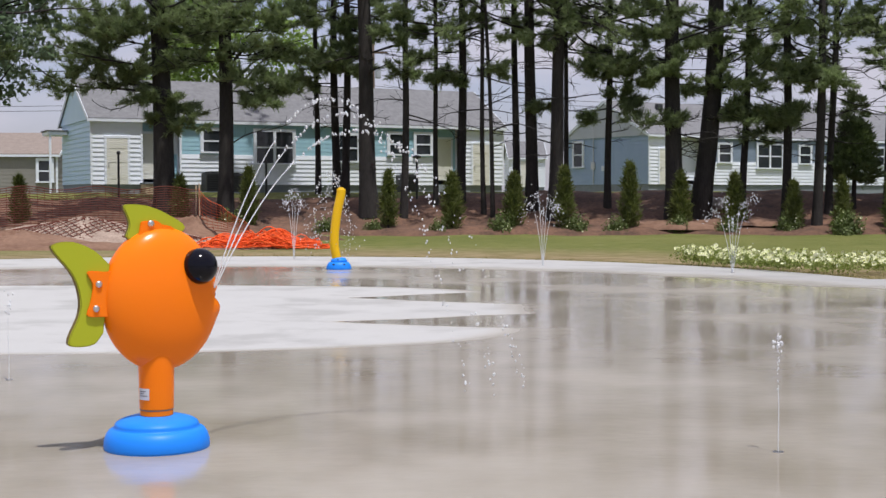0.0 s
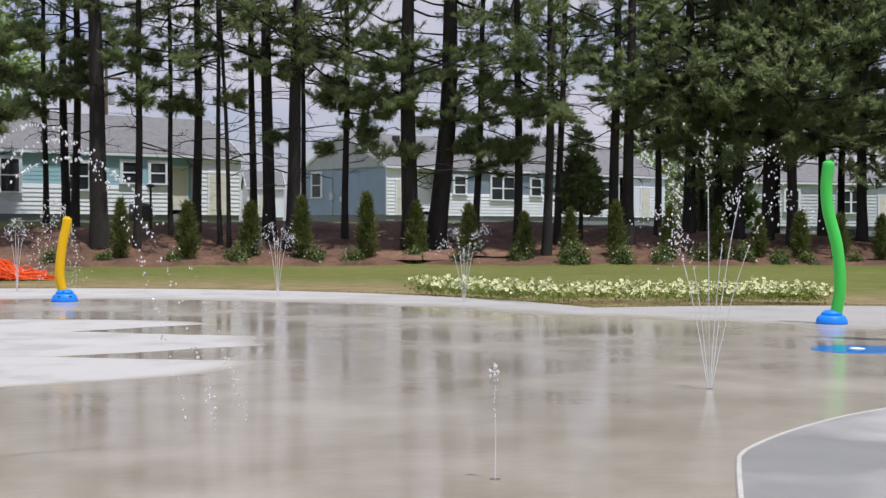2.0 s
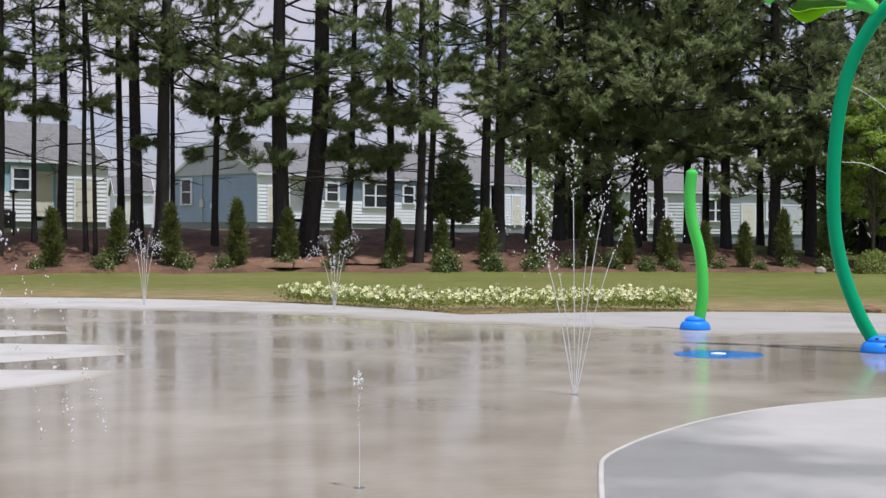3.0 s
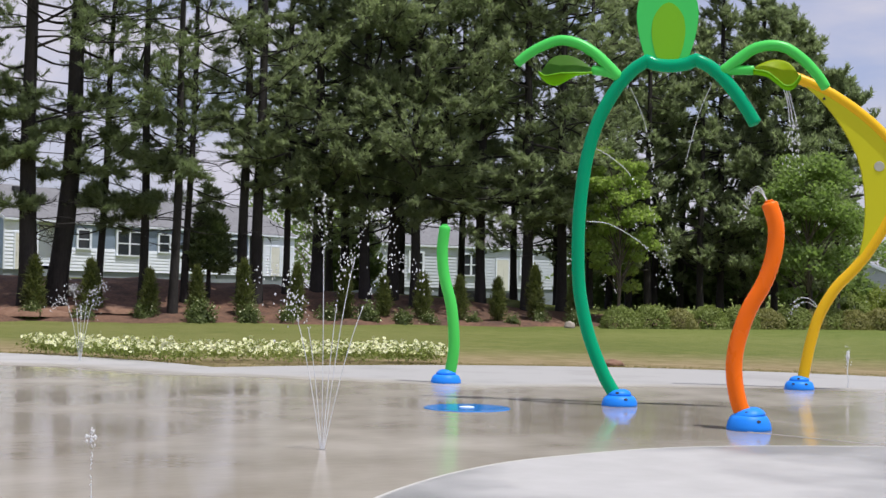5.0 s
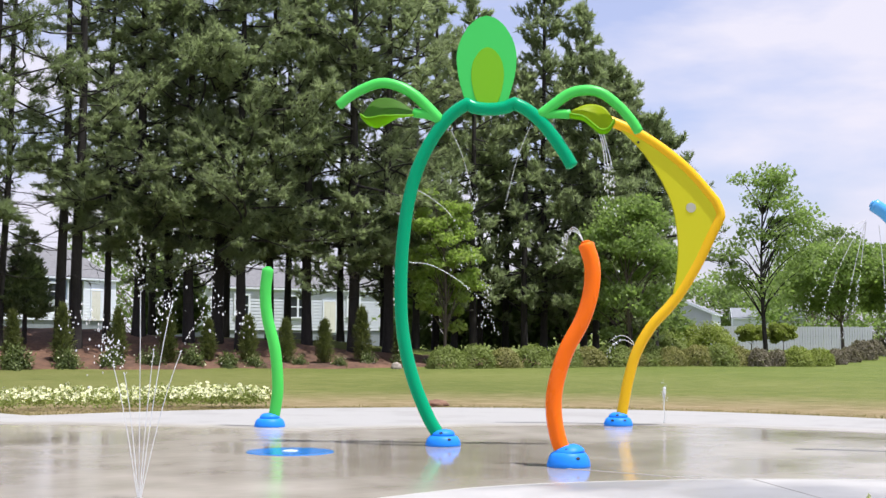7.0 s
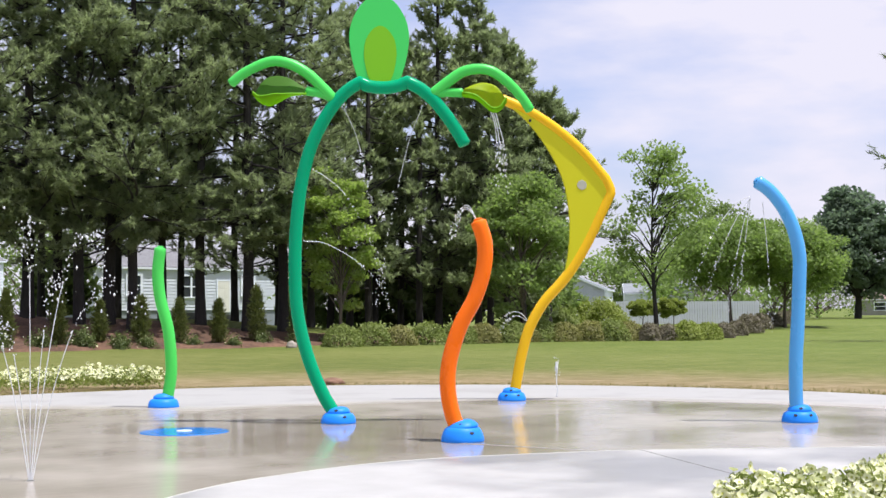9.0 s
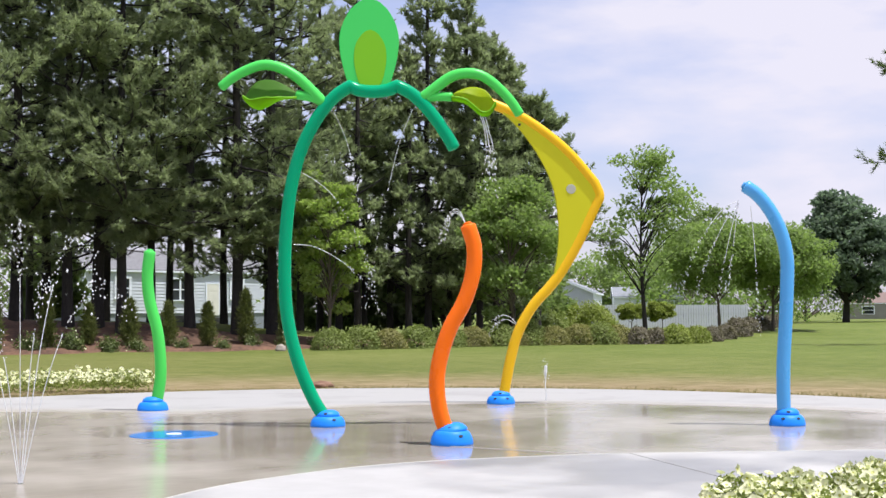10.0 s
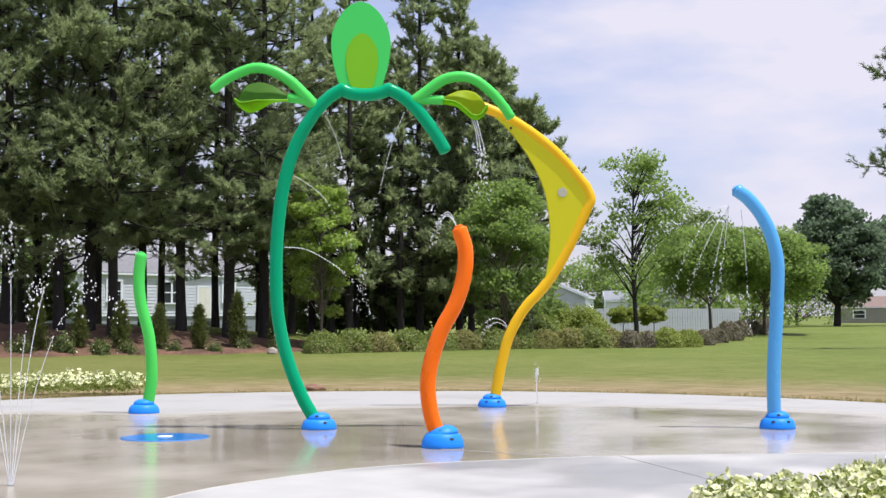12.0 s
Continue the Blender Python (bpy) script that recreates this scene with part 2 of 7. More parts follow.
M = dict(
    concrete=concrete_pad(), walk=walkway_mat(), grass=grass_mat(), water=water_mat(),
    joint=plain("pale_joint", (0.38, 0.37, 0.35), (0.50, 0.49, 0.46), 4),
    sawcut=plain("dark_saw_cut", (0.27, 0.262, 0.25), (0.35, 0.34, 0.325), 4),
    # bark tones; the coarse dark patches also paint in dappled shade
    mulch=plain("bark_mulch", (0.026, 0.016, 0.012), (0.205, 0.108, 0.068), 0.9, 0.95, 6, 0.8, 0.06),
    soil=plain("raw_earth", (0.13, 0.065, 0.040), (0.26, 0.155, 0.105), 0.8, 0.95, 6, 0.7, 0.08),
    gravel=plain("gravel_heap", (0.22, 0.155, 0.120), (0.46, 0.36, 0.295), 2.5, 0.95, 6, 0.9, 0.06),
    orange=painted("orange_gloss", (0.96, 0.205, 0.003), 0.2),
    orange_pole=painted("orange_pole_gloss", (0.92, 0.160, 0.003), 0.25),
    blue=painted("blue_plastic", (0.014, 0.235, 0.86), 0.4),
    disc_blue=painted("wet_blue_plate", (0.020, 0.21, 0.62), 0.12, spec=0.55),
    olive=painted("olive_panel", (0.40, 0.44, 0.022), 0.35),
    panel_edge=painted("shadowed_panel_edge", (0.17, 0.12, 0.03), 0.6),
    teal=painted("deep_green_gloss", (0.0002, 0.33, 0.150), 0.2, spec=0.10),
    lime=painted("bright_green_gloss", (0.070, 0.60, 0.095), 0.30),
    petal=painted("petal_green", (0.064, 0.65, 0.125), 0.4),
    petal_in=painted("petal_inset_lime", (0.20, 0.53, 0.016), 0.4),
    yellow=painted("yellow_gloss", (0.80, 0.475, 0.010), 0.28),
    panel=painted("yellow_green_panel", (0.60, 0.58, 0.014), 0.45),
    sky_blue=painted("sky_blue_gloss", (0.080, 0.365, 0.74), 0.26, spec=0.4),
    black=painted("black_gloss", (0.004, 0.004, 0.008), 0.08, 0.0, 0.0),
    hole=plain("dark_hole", (0.01, 0.012, 0.02), (0.02, 0.02, 0.03), 8),
    steel=plain("brushed_steel", (0.5, 0.5, 0.5), (0.7, 0.7, 0.7), 20, 0.3, metal=1.0, strength=0.05),
    sticker=plain("grey_sticker", (0.55, 0.56, 0.58), (0.66, 0.67, 0.69), 12, 0.5),
    print=plain("dark_print", (0.12, 0.12, 0.13), (0.2, 0.2, 0.2), 12, 0.6),
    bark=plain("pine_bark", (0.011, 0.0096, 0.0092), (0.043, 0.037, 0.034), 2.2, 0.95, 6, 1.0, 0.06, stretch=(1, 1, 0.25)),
    bark_light=plain("young_bark", (0.06, 0.05, 0.04), (0.16, 0.13, 0.10), 3, 0.95, 5, 0.6, 0.02, stretch=(1, 1, 0.3)),
    needles=leafy("pine_needles", (0.205, 0.246, 0.150), (0.372, 0.420, 0.252), 0.68, 0.5, 0.22, (1.08, 1.16, 0.88)),
    # darker copy of pine_needles, its backlit look put into the colour
    needles_backlit=leafy("backlit_pine_needles", (0.135, 0.172, 0.096), (0.315, 0.368, 0.200), 0.56, 0.5, 0.2, (1.06, 1.17, 0.86)),
    needles_dark=leafy("dark_evergreen", (0.070, 0.098, 0.052), (0.170, 0.210, 0.100), 0.42, 0.5, 0.4),
    leaves=leafy("fresh_leaves", (0.165, 0.232, 0.086), (0.305, 0.390, 0.150), 0.56, 0.5, 0.4),
    leaves_light=leafy("young_maple_leaves", (0.225, 0.300, 0.085), (0.370, 0.455, 0.150), 0.62, 0.5, 0.35),
    leaves_dark=leafy("oak_leaves", (0.120, 0.170, 0.072), (0.250, 0.315, 0.130), 0.52, 0.5, 0.35),
    # oak green greyed and blued: distance haze is put into the leaf colour
    leaves_oak=leafy("hazed_oak_leaves", (0.130, 0.178, 0.130), (0.205, 0.262, 0.180), 0.66, 0.6, 0.15, (1.0, 1.1, 0.9)),
    # shaded and sunlit copies of the lime plastic, their light put into the colour
    cup_shaded=leafy("shaded_cup_plastic", (0.135, 0.300, 0.055), (0.160, 0.330, 0.065), 0.6, 0.5),
    cup_sunlit=leafy("sunlit_cup_plastic", (0.42, 0.51, 0.012), (0.46, 0.55, 0.016), 0.5, 0.4),
    badge=plain("dull_badge", (0.40, 0.40, 0.32), (0.47, 0.47, 0.38), 12, 0.6),
    cup=leafy("lime_cup_plastic", (0.24, 0.43, 0.012), (0.28, 0.48, 0.016), 0.70, 0.45),
    cypress=leafy("arborvitae_green", (0.066, 0.086, 0.030), (0.190, 0.208, 0.078), 0.38),
    shrub=leafy("shrub_green", (0.068, 0.098, 0.036), (0.185, 0.225, 0.085), 0.36, 0.5, 0.4),
    hedge=leafy("hedge_green", (0.155, 0.200, 0.062), (0.300, 0.345, 0.120), 0.4, 0.5, 0.25),
    hedge_olive=leafy("hedge_bronze", (0.195, 0.195, 0.075), (0.350, 0.330, 0.140), 0.4, 0.5, 0.25),
    hedge_purple=leafy("hedge_mauve", (0.130, 0.115, 0.080), (0.270, 0.240, 0.180), 0.3),
    hedge_lime=leafy("hedge_lime_green", (0.185, 0.225, 0.050), (0.340, 0.385, 0.110), 0.42, 0.5, 0.3),
    bloom=leafy("cream_petals", (0.68, 0.68, 0.42), (0.88, 0.87, 0.66), 0.25, 0.6),
    throat=leafy("yellow_green_throat", (0.42, 0.44, 0.08), (0.55, 0.56, 0.14), 0.2, 0.6),
    blade=leafy("dry_grass_blades", (0.12, 0.13, 0.035), (0.34, 0.29, 0.13), 0.3),
    flower_leaf=leafy("bedding_leaves", (0.13, 0.165, 0.040), (0.30, 0.345, 0.110), 0.42),
    siding_blue=plain("blue_vinyl", (0.50, 0.68, 0.82), (0.56, 0.73, 0.86), 1.5, 0.5, strength=0.05),
    siding_aqua=plain("aqua_vinyl", (0.33, 0.57, 0.68), (0.39, 0.62, 0.72), 1.5, 0.5, strength=0.05),
    siding_white=plain("white_vinyl", (0.78, 0.83, 0.92), (0.84, 0.88, 0.95), 1.5, 0.5, strength=0.05),
    # white_vinyl dimmed in its colour to lower the brightness behind the pines
    siding_pale=plain("dimmed_white_vinyl", (0.56, 0.60, 0.67), (0.63, 0.67, 0.73), 1.5, 0.5, strength=0.05),
    siding_grey=plain("grey_blue_vinyl", (0.30, 0.405, 0.56), (0.36, 0.465, 0.62), 1.5, 0.5, strength=0.05),
    # copy of grey_blue_vinyl with the front wall's shade put into the colour
    siding_grey_shaded=plain("shaded_grey_blue_vinyl", (0.19, 0.25, 0.33), (0.24, 0.30, 0.385), 1.5, 0.5, strength=0.05),
    siding_taupe=plain("taupe_vinyl", (0.22, 0.21, 0.19), (0.28, 0.27, 0.24), 1.5, 0.6, strength=0.05),
    trim=plain("white_trim", (0.78, 0.83, 0.92), (0.84, 0.88, 0.95), 3, 0.5, strength=0.05),
    door_white=plain("door_paint", (0.72, 0.71, 0.64), (0.79, 0.78, 0.71), 3, 0.45, strength=0.05),
    shingle=plain("grey_shingle", (0.13, 0.13, 0.14), (0.22, 0.22, 0.23), 4, 0.95, strength=0.5, dist=0.02),
    shingle_pale=plain("pale_shingle", (0.18, 0.195, 0.22), (0.26, 0.275, 0.30), 4, 0.95, strength=0.4, dist=0.02),
    shingle_brown=plain("brown_grey_shingle", (0.20, 0.160, 0.138), (0.29, 0.238, 0.208), 4, 0.95, strength=0.5, dist=0.02),
    shingle_red=plain("red_shingle", (0.17, 0.125, 0.11), (0.23, 0.165, 0.145), 4, 0.95, strength=0.4, dist=0.02),
    gable=plain("pale_gable_vinyl", (0.44, 0.47, 0.52), (0.52, 0.55, 0.60), 1.5, 0.6, strength=0.05),
    masonry=plain("block_footing", (0.20, 0.23, 0.26), (0.28, 0.31, 0.34), 3, 0.9),
    pane=plain("window_glass", (0.015, 0.02, 0.024), (0.035, 0.04, 0.045), 1.0, 0.06, strength=0.01),
    unit=plain("dark_unit_metal", (0.025, 0.027, 0.03), (0.05, 0.052, 0.055), 6, 0.55),
    iron=plain("black_iron", (0.008, 0.008, 0.009), (0.018, 0.018, 0.02), 8, 0.45),
    pole_wood=plain("weathered_pole", (0.07, 0.05, 0.035), (0.14, 0.10, 0.075), 2, 0.9, stretch=(1, 1, 0.2)),
    stake=plain("raw_stake", (0.42, 0.33, 0.22), (0.55, 0.45, 0.32), 6, 0.85),
    net=painted("orange_net_plastic", (0.85, 0.11, 0.02), 0.45, 0.0),
    net_dull=painted("dusty_net_plastic", (0.135, 0.040, 0.027), 0.7, 0.0),
    net_mid=painted("faded_net_plastic", (0.50, 0.085, 0.028), 0.6, 0.0),
    fence_white=plain("grey_white_boards", (0.33, 0.355, 0.395), (0.45, 0.475, 0.51), 1.2, 0.8, strength=0.1),
    stone=plain("field_stone", (0.22, 0.19, 0.16), (0.42, 0.37, 0.32), 3, 0.9, 6, 0.6, 0.03),
)

# ---- building helpers ----


def link(name, me, mat, parent=None, label=""):
    me.materials.append(mat)
    ob = new(name, me)
    if parent is not None:
        ob.parent = parent
    if label:
        ob["label"] = label
    return ob


def part(name, bm, mat, parent=None, label="", smooth=False):
    me = bpy.data.meshes.new(name)
    bm.to_mesh(me)
    bm.free()
    if smooth:
        me.shade_smooth()
    return link(name, me, mat, parent, label)


def mesh_np(name, v, f, smooth=False):
    """A mesh from arrays of vertices and of equal-sided faces."""
    v, f = np.asarray(v, dtype=np.float32), np.asarray(f, dtype=np.int32)
    me = bpy.data.meshes.new(name)
    me.vertices.add(len(v))
    me.vertices.foreach_set("co", v.ravel())
    me.loops.add(f.size)
    me.loops.foreach_set("vertex_index", f.ravel())
    me.polygons.add(len(f))
    me.polygons.foreach_set("loop_start", np.arange(0, f.size, f.shape[1], dtype=np.int32))
    me.update(calc_edges=True)
    me.validate()
    if smooth:
        me.shade_smooth()
    return me


def thing(name, at=(0, 0, 0), turn=0.0, label="", category="", group="", kind=""):
    e = new(name)
    e.empty_display_size = 0.2
    e.matrix_basis = pose(*at, 0, 0, turn)
    return tagged(e, label, category, group, kind)


def tube_arrays(pts, radii, seg=12, cap=True):
    """Verts and quads of a tube along points; ends closed by rounded rings."""
    pts = np.asarray(pts, float)
    radii = np.broadcast_to(np.asarray(radii, float), (len(pts),)).copy()
    if cap:
        d0, d1 = pts[0] - pts[1], pts[-1] - pts[-2]
        d0, d1 = d0 / np.linalg.norm(d0), d1 / np.linalg.norm(d1)
        r0, r1 = radii[0], radii[-1]
        pts = np.vstack([pts[0] + d0 * r0 * 0.35, pts[0] + d0 * r0 * 0.27, pts[0] + d0 * r0 * 0.12, pts, pts[-1] + d1 * r1 * 0.12, pts[-1] + d1 * r1 * 0.27, pts[-1] + d1 * r1 * 0.35])
        radii = np.concatenate([[r0 * 0.02, r0 * 0.6, r0 * 0.9], radii, [r1 * 0.9, r1 * 0.6, r1 * 0.02]])
    tan = np.gradient(pts, axis=0)
    tan /= np.linalg.norm(tan, axis=1)[:, None]
    ref = np.array([0.0, 1.0, 0.0]) if abs(tan[:, 1]).max() < 0.9 else np.array([1.0, 0.0, 0.0])
    if abs(tan @ ref).max() > 0.95:
        ref = np.array([0.31, 0.52, 0.79])
    a = np.cross(tan, ref)
    a /= np.linalg.norm(a, axis=1)[:, None]
    b = np.cross(tan, a)
    th = np.arange(seg) * 2 * np.pi / seg
    v = pts[:, None] + radii[:, None, None] * (a[:, None] * np.cos(th)[None, :, None] + b[:, None] * np.sin(th)[None, :, None])
    i = np.arange(len(pts) - 1)[:, None] * seg
    j = np.arange(seg)[None]
    k = (j + 1) % seg
    f = np.stack([i + j, i + k, i + seg + k, i + seg + j], -1).reshape(-1, 4)
    return v.reshape(-1, 3), f


def spline(pts, n=40):
    """A smooth curve through a few points (Catmull-Rom)."""
    p = np.asarray(pts, float)
    p = np.vstack([2 * p[0] - p[1], p, 2 * p[-1] - p[-2]])
    out = []
    segs = len(p) - 3
    for s in np.linspace(0, segs - 1e-6, n):
        i, t = int(s), s - int(s)
        a, b, c, d = p[i:i + 4]
        out.append(0.5 * ((2 * b) + (c - a) * t + (2 * a - 5 * b + 4 * c - d) * t * t + (3 * b - a - 3 * c + d) * t ** 3))
    return np.array(out)


def join_arrays(items):
    vs, fs, o = [], [], 0
    for v, f in items:
        vs.append(v)
        fs.append(f + o)
        o += len(v)
    return np.vstack(vs), np.vstack(fs)


def tube(name, pts, radii, mat, parent, label="", seg=16, cap=True):
    v, f = tube_arrays(pts, radii, seg, cap)
    return link(name, mesh_np(name, v, f, True), mat, parent, label)


def lathe(profile, seg=32):
    """Bmesh turned round z from (r, z) pairs."""
    bm = bmesh.new()
    rings = []
    for r, z in profile:
        rings.append([bm.verts.new((r * math.cos(2 * math.pi * i / seg), r * math.sin(2 * math.pi * i / seg), z)) for i in range(seg)])
    for a, b in zip(rings, rings[1:]):
        for i in range(seg):
            bm.faces.new((a[i], a[(i + 1) % seg], b[(i + 1) % seg], b[i]))
    bm.faces.new(rings[-1])
    bm.faces.new(rings[0][::-1])
    return bm


def box(x0, y0, z0, x1, y1, z1, bevel=0.0):
    bm = bmesh.new()
    bmesh.ops.create_cube(bm, size=1)
    for v in bm.verts:
        v.co = Vector(((x0 + x1) / 2 + v.co.x * (x1 - x0), (y0 + y1) / 2 + v.co.y * (y1 - y0), (z0 + z1) / 2 + v.co.z * (z1 - z0)))
    if bevel:
        bmesh.ops.bevel(bm, geom=bm.edges[:], offset=bevel, segments=2, affect="EDGES")
    return bm


def plate(outline, thick, bevel=0.006, axis="y"):
    """A flat panel cut to an outline in the x-z plane, with thickness along y."""
    bm = bmesh.new()
    vs = [bm.verts.new((x, -thick / 2, z)) for x, z in outline]
    f = bm.faces.new(vs)
    r = bmesh.ops.extrude_face_region(bm, geom=[f])
    bmesh.ops.translate(bm, verts=[v for v in r["geom"] if isinstance(v, bmesh.types.BMVert)], vec=(0, thick, 0))
    bmesh.ops.recalc_face_normals(bm, faces=bm.faces[:])
    if bevel:
        es = [e for e in bm.edges if abs(e.verts[0].co.y - e.verts[1].co.y) < 1e-6]
        bmesh.ops.bevel(bm, geom=es, offset=bevel, segments=2, affect="EDGES")
    return bm


def polar(bearing, distance, z=0.0):
    """A place on the plan, by bearing (degrees right of +y) and distance from the standing point."""
    return (distance * math.sin(radians(bearing)), distance * math.cos(radians(bearing)), z)


def smooth01(a, b, x):
    t = np.clip((x - a) / (b - a), 0, 1)
    return t * t * (3 - 2 * t)


def bed_line(x):
    """The lawn's far edge, where the planted bank begins."""
    return 50.2 - 3.4 * smooth01(10, 30, x) + 0.0 * x + 2.0 * smooth01(42, 70, x)


def height(x, y):
    """The ground's height: a flat lawn, and a bank up to the houses' yard that runs out to the right."""
    x, y = np.asarray(x, float), np.asarray(y, float)
    top = 1.66 - 0.50 * smooth01(14, 26, x) - 0.90 * smooth01(26, 42, x)
    yb = bed_line(x)
    bank = top * smooth01(-0.5, 7.5, y - yb) * smooth01(400, 200, y)
    rough = 0.05 * np.sin(x * 1.3 + 0.7 * y) * smooth01(0.3, 2, y - yb) * smooth01(30, 10, y - yb)
    return bank + rough - 0.03


def gz(x, y):
    return float(height(x, y))

# ---- ground, lawn, paving ----
LOBES = ((9.0, 12.8, 10.1), (-5.0, 20.0, 12.3), (-2.0, 6.0, 14.0), (4.0, -4.0, 16.0))


def ground():
    near = np.arange(-40, 90, 1.0)
    ax = np.concatenate([-np.geomspace(3000, 42, 26), near, np.geomspace(92, 3000, 26)])
    ny = np.concatenate([np.arange(-20, 44, 2.0), np.arange(44, 64, 0.5), np.arange(64, 110, 2.0)])
    ay = np.concatenate([-np.geomspace(3000, 22, 20), ny, np.geomspace(112, 3000, 26)])
    gx, gy = np.meshgrid(ax, ay)
    v = np.stack([gx, gy, height(gx, gy)], -1).reshape(-1, 3)
    nx = len(ax)
    i, j = np.meshgrid(np.arange(nx - 1), np.arange(len(ay) - 1))
    a = (j * nx + i).ravel()
    f = np.stack([a, a + 1, a + nx + 1, a + nx], -1)
    ob = link("ground", mesh_np("ground", v, f, True), M["grass"])
    return tagged(ob, "mown green lawn, sun-dried and thin along the concrete", "lawn", kind="structure")


def mulch_bank():
    """Bark mulch over the planted bank, a skin just above the lawn sheet."""
    xs = np.arange(-34, 44.1, 0.8)
    ts = np.linspace(0, 1, 22)
    gx = np.repeat(xs[:, None], len(ts), 1)
    wob = 0.25 * np.sin(gx * 0.9) + 0.15 * np.sin(gx * 2.3 + 1)
    deep = 5.7 + 1.9 * smooth01(-4, 4, gx) - 4.2 * smooth01(20, 34, gx)
    gy = bed_line(gx) + wob * (1 - ts[None]) + ts[None] * deep
    gzv = height(gx, gy) + 0.03 * np.sin(gx * 5.1 + gy * 3.3) + 0.05 + 0.08 * np.sin(np.pi * np.clip(ts[None] * 4, 0, 1)) * (ts[None] < 0.25)
    gzv[:, 0] = height(gx[:, 0], gy[:, 0]) - 0.03
    gzv[:, -1] = height(gx[:, -1], gy[:, -1]) - 0.03
    v = np.stack([gx, gy, gzv], -1).reshape(-1, 3)
    n = len(ts)
    i, j = np.meshgrid(np.arange(len(xs) - 1), np.arange(n - 1))
    a = (i * n + j).ravel()
    ob = link("mulch_bank", mesh_np("mulch_bank", v, np.stack([a, a + n, a + n + 1, a + 1], -1), True), M["mulch"])
    return tagged(ob, "red-brown bark mulch on the planted bank", "mulch", kind="structure")


def reach(cx, cy, ang, lobes):
    best = 0.0
    c, s = math.cos(ang), math.sin(ang)
    for x, y, r in lobes:
        dx, dy = x - cx, y - cy
        b = dx * c + dy * s
        disc = b * b - (dx * dx + dy * dy - r * r)
        if disc > 0:
            best = max(best, b + math.sqrt(disc))
    return best


def paving():
    n, rings = 240, 14
    cx, cy = 1.5, 8.5
    v = [(cx, cy, 0.0)]
    for k in range(1, rings + 1):
        for i in range(n):
            a = 2 * math.pi * i / n
            r = reach(cx, cy, a, LOBES) * k / rings
            v.append((cx + r * math.cos(a), cy + r * math.sin(a), 0.0))
    for dz, grow in ((-0.012, 0.012), (-0.14, 0.012)):
        for i in range(n):
            a = 2 * math.pi * i / n
            r = reach(cx, cy, a, LOBES) + grow
            v.append((cx + r * math.cos(a), cy + r * math.sin(a), dz))
    tri = [(0, 1 + i, 1 + (i + 1) % n) for i in range(n)]
    quads = []
    for k in range(rings + 1):
        o, p = 1 + k * n, 1 + (k + 1) * n
        quads += [(o + i, p + i, p + (i + 1) % n, o + (i + 1) % n) for i in range(n)]
    me = bpy.data.meshes.new("pavement")
    me.from_pydata(v, [], tri + quads)
    ob = link("pavement", me, M["concrete"])
    return tagged(ob, "pale concrete splash pad, wet with a film of water", "splash pad", kind="structure")


def strip_bm(x0, y0, x1, y1, w, z):
    d = Vector((x1 - x0, y1 - y0, 0)).normalized()
    s = Vector((-d.y, d.x, 0)) * w / 2
    bm = bmesh.new()
    lo = [Vector((x0, y0, 0)) - s, Vector((x1, y1, 0)) - s, Vector((x1, y1, 0)) + s, Vector((x0, y0, 0)) + s]
    a = [bm.verts.new((p.x, p.y, z)) for p in lo]
    b = [bm.verts.new((p.x, p.y, z - 0.004)) for p in lo]
    bm.faces.new(a)
    for i in range(4):
        bm.faces.new((a[i], b[i], b[(i + 1) % 4], a[(i + 1) % 4]))
    bmesh.ops.recalc_face_normals(bm, faces=bm.faces[:])
    return bm


ground()
mulch_bank()
pavement = paving()


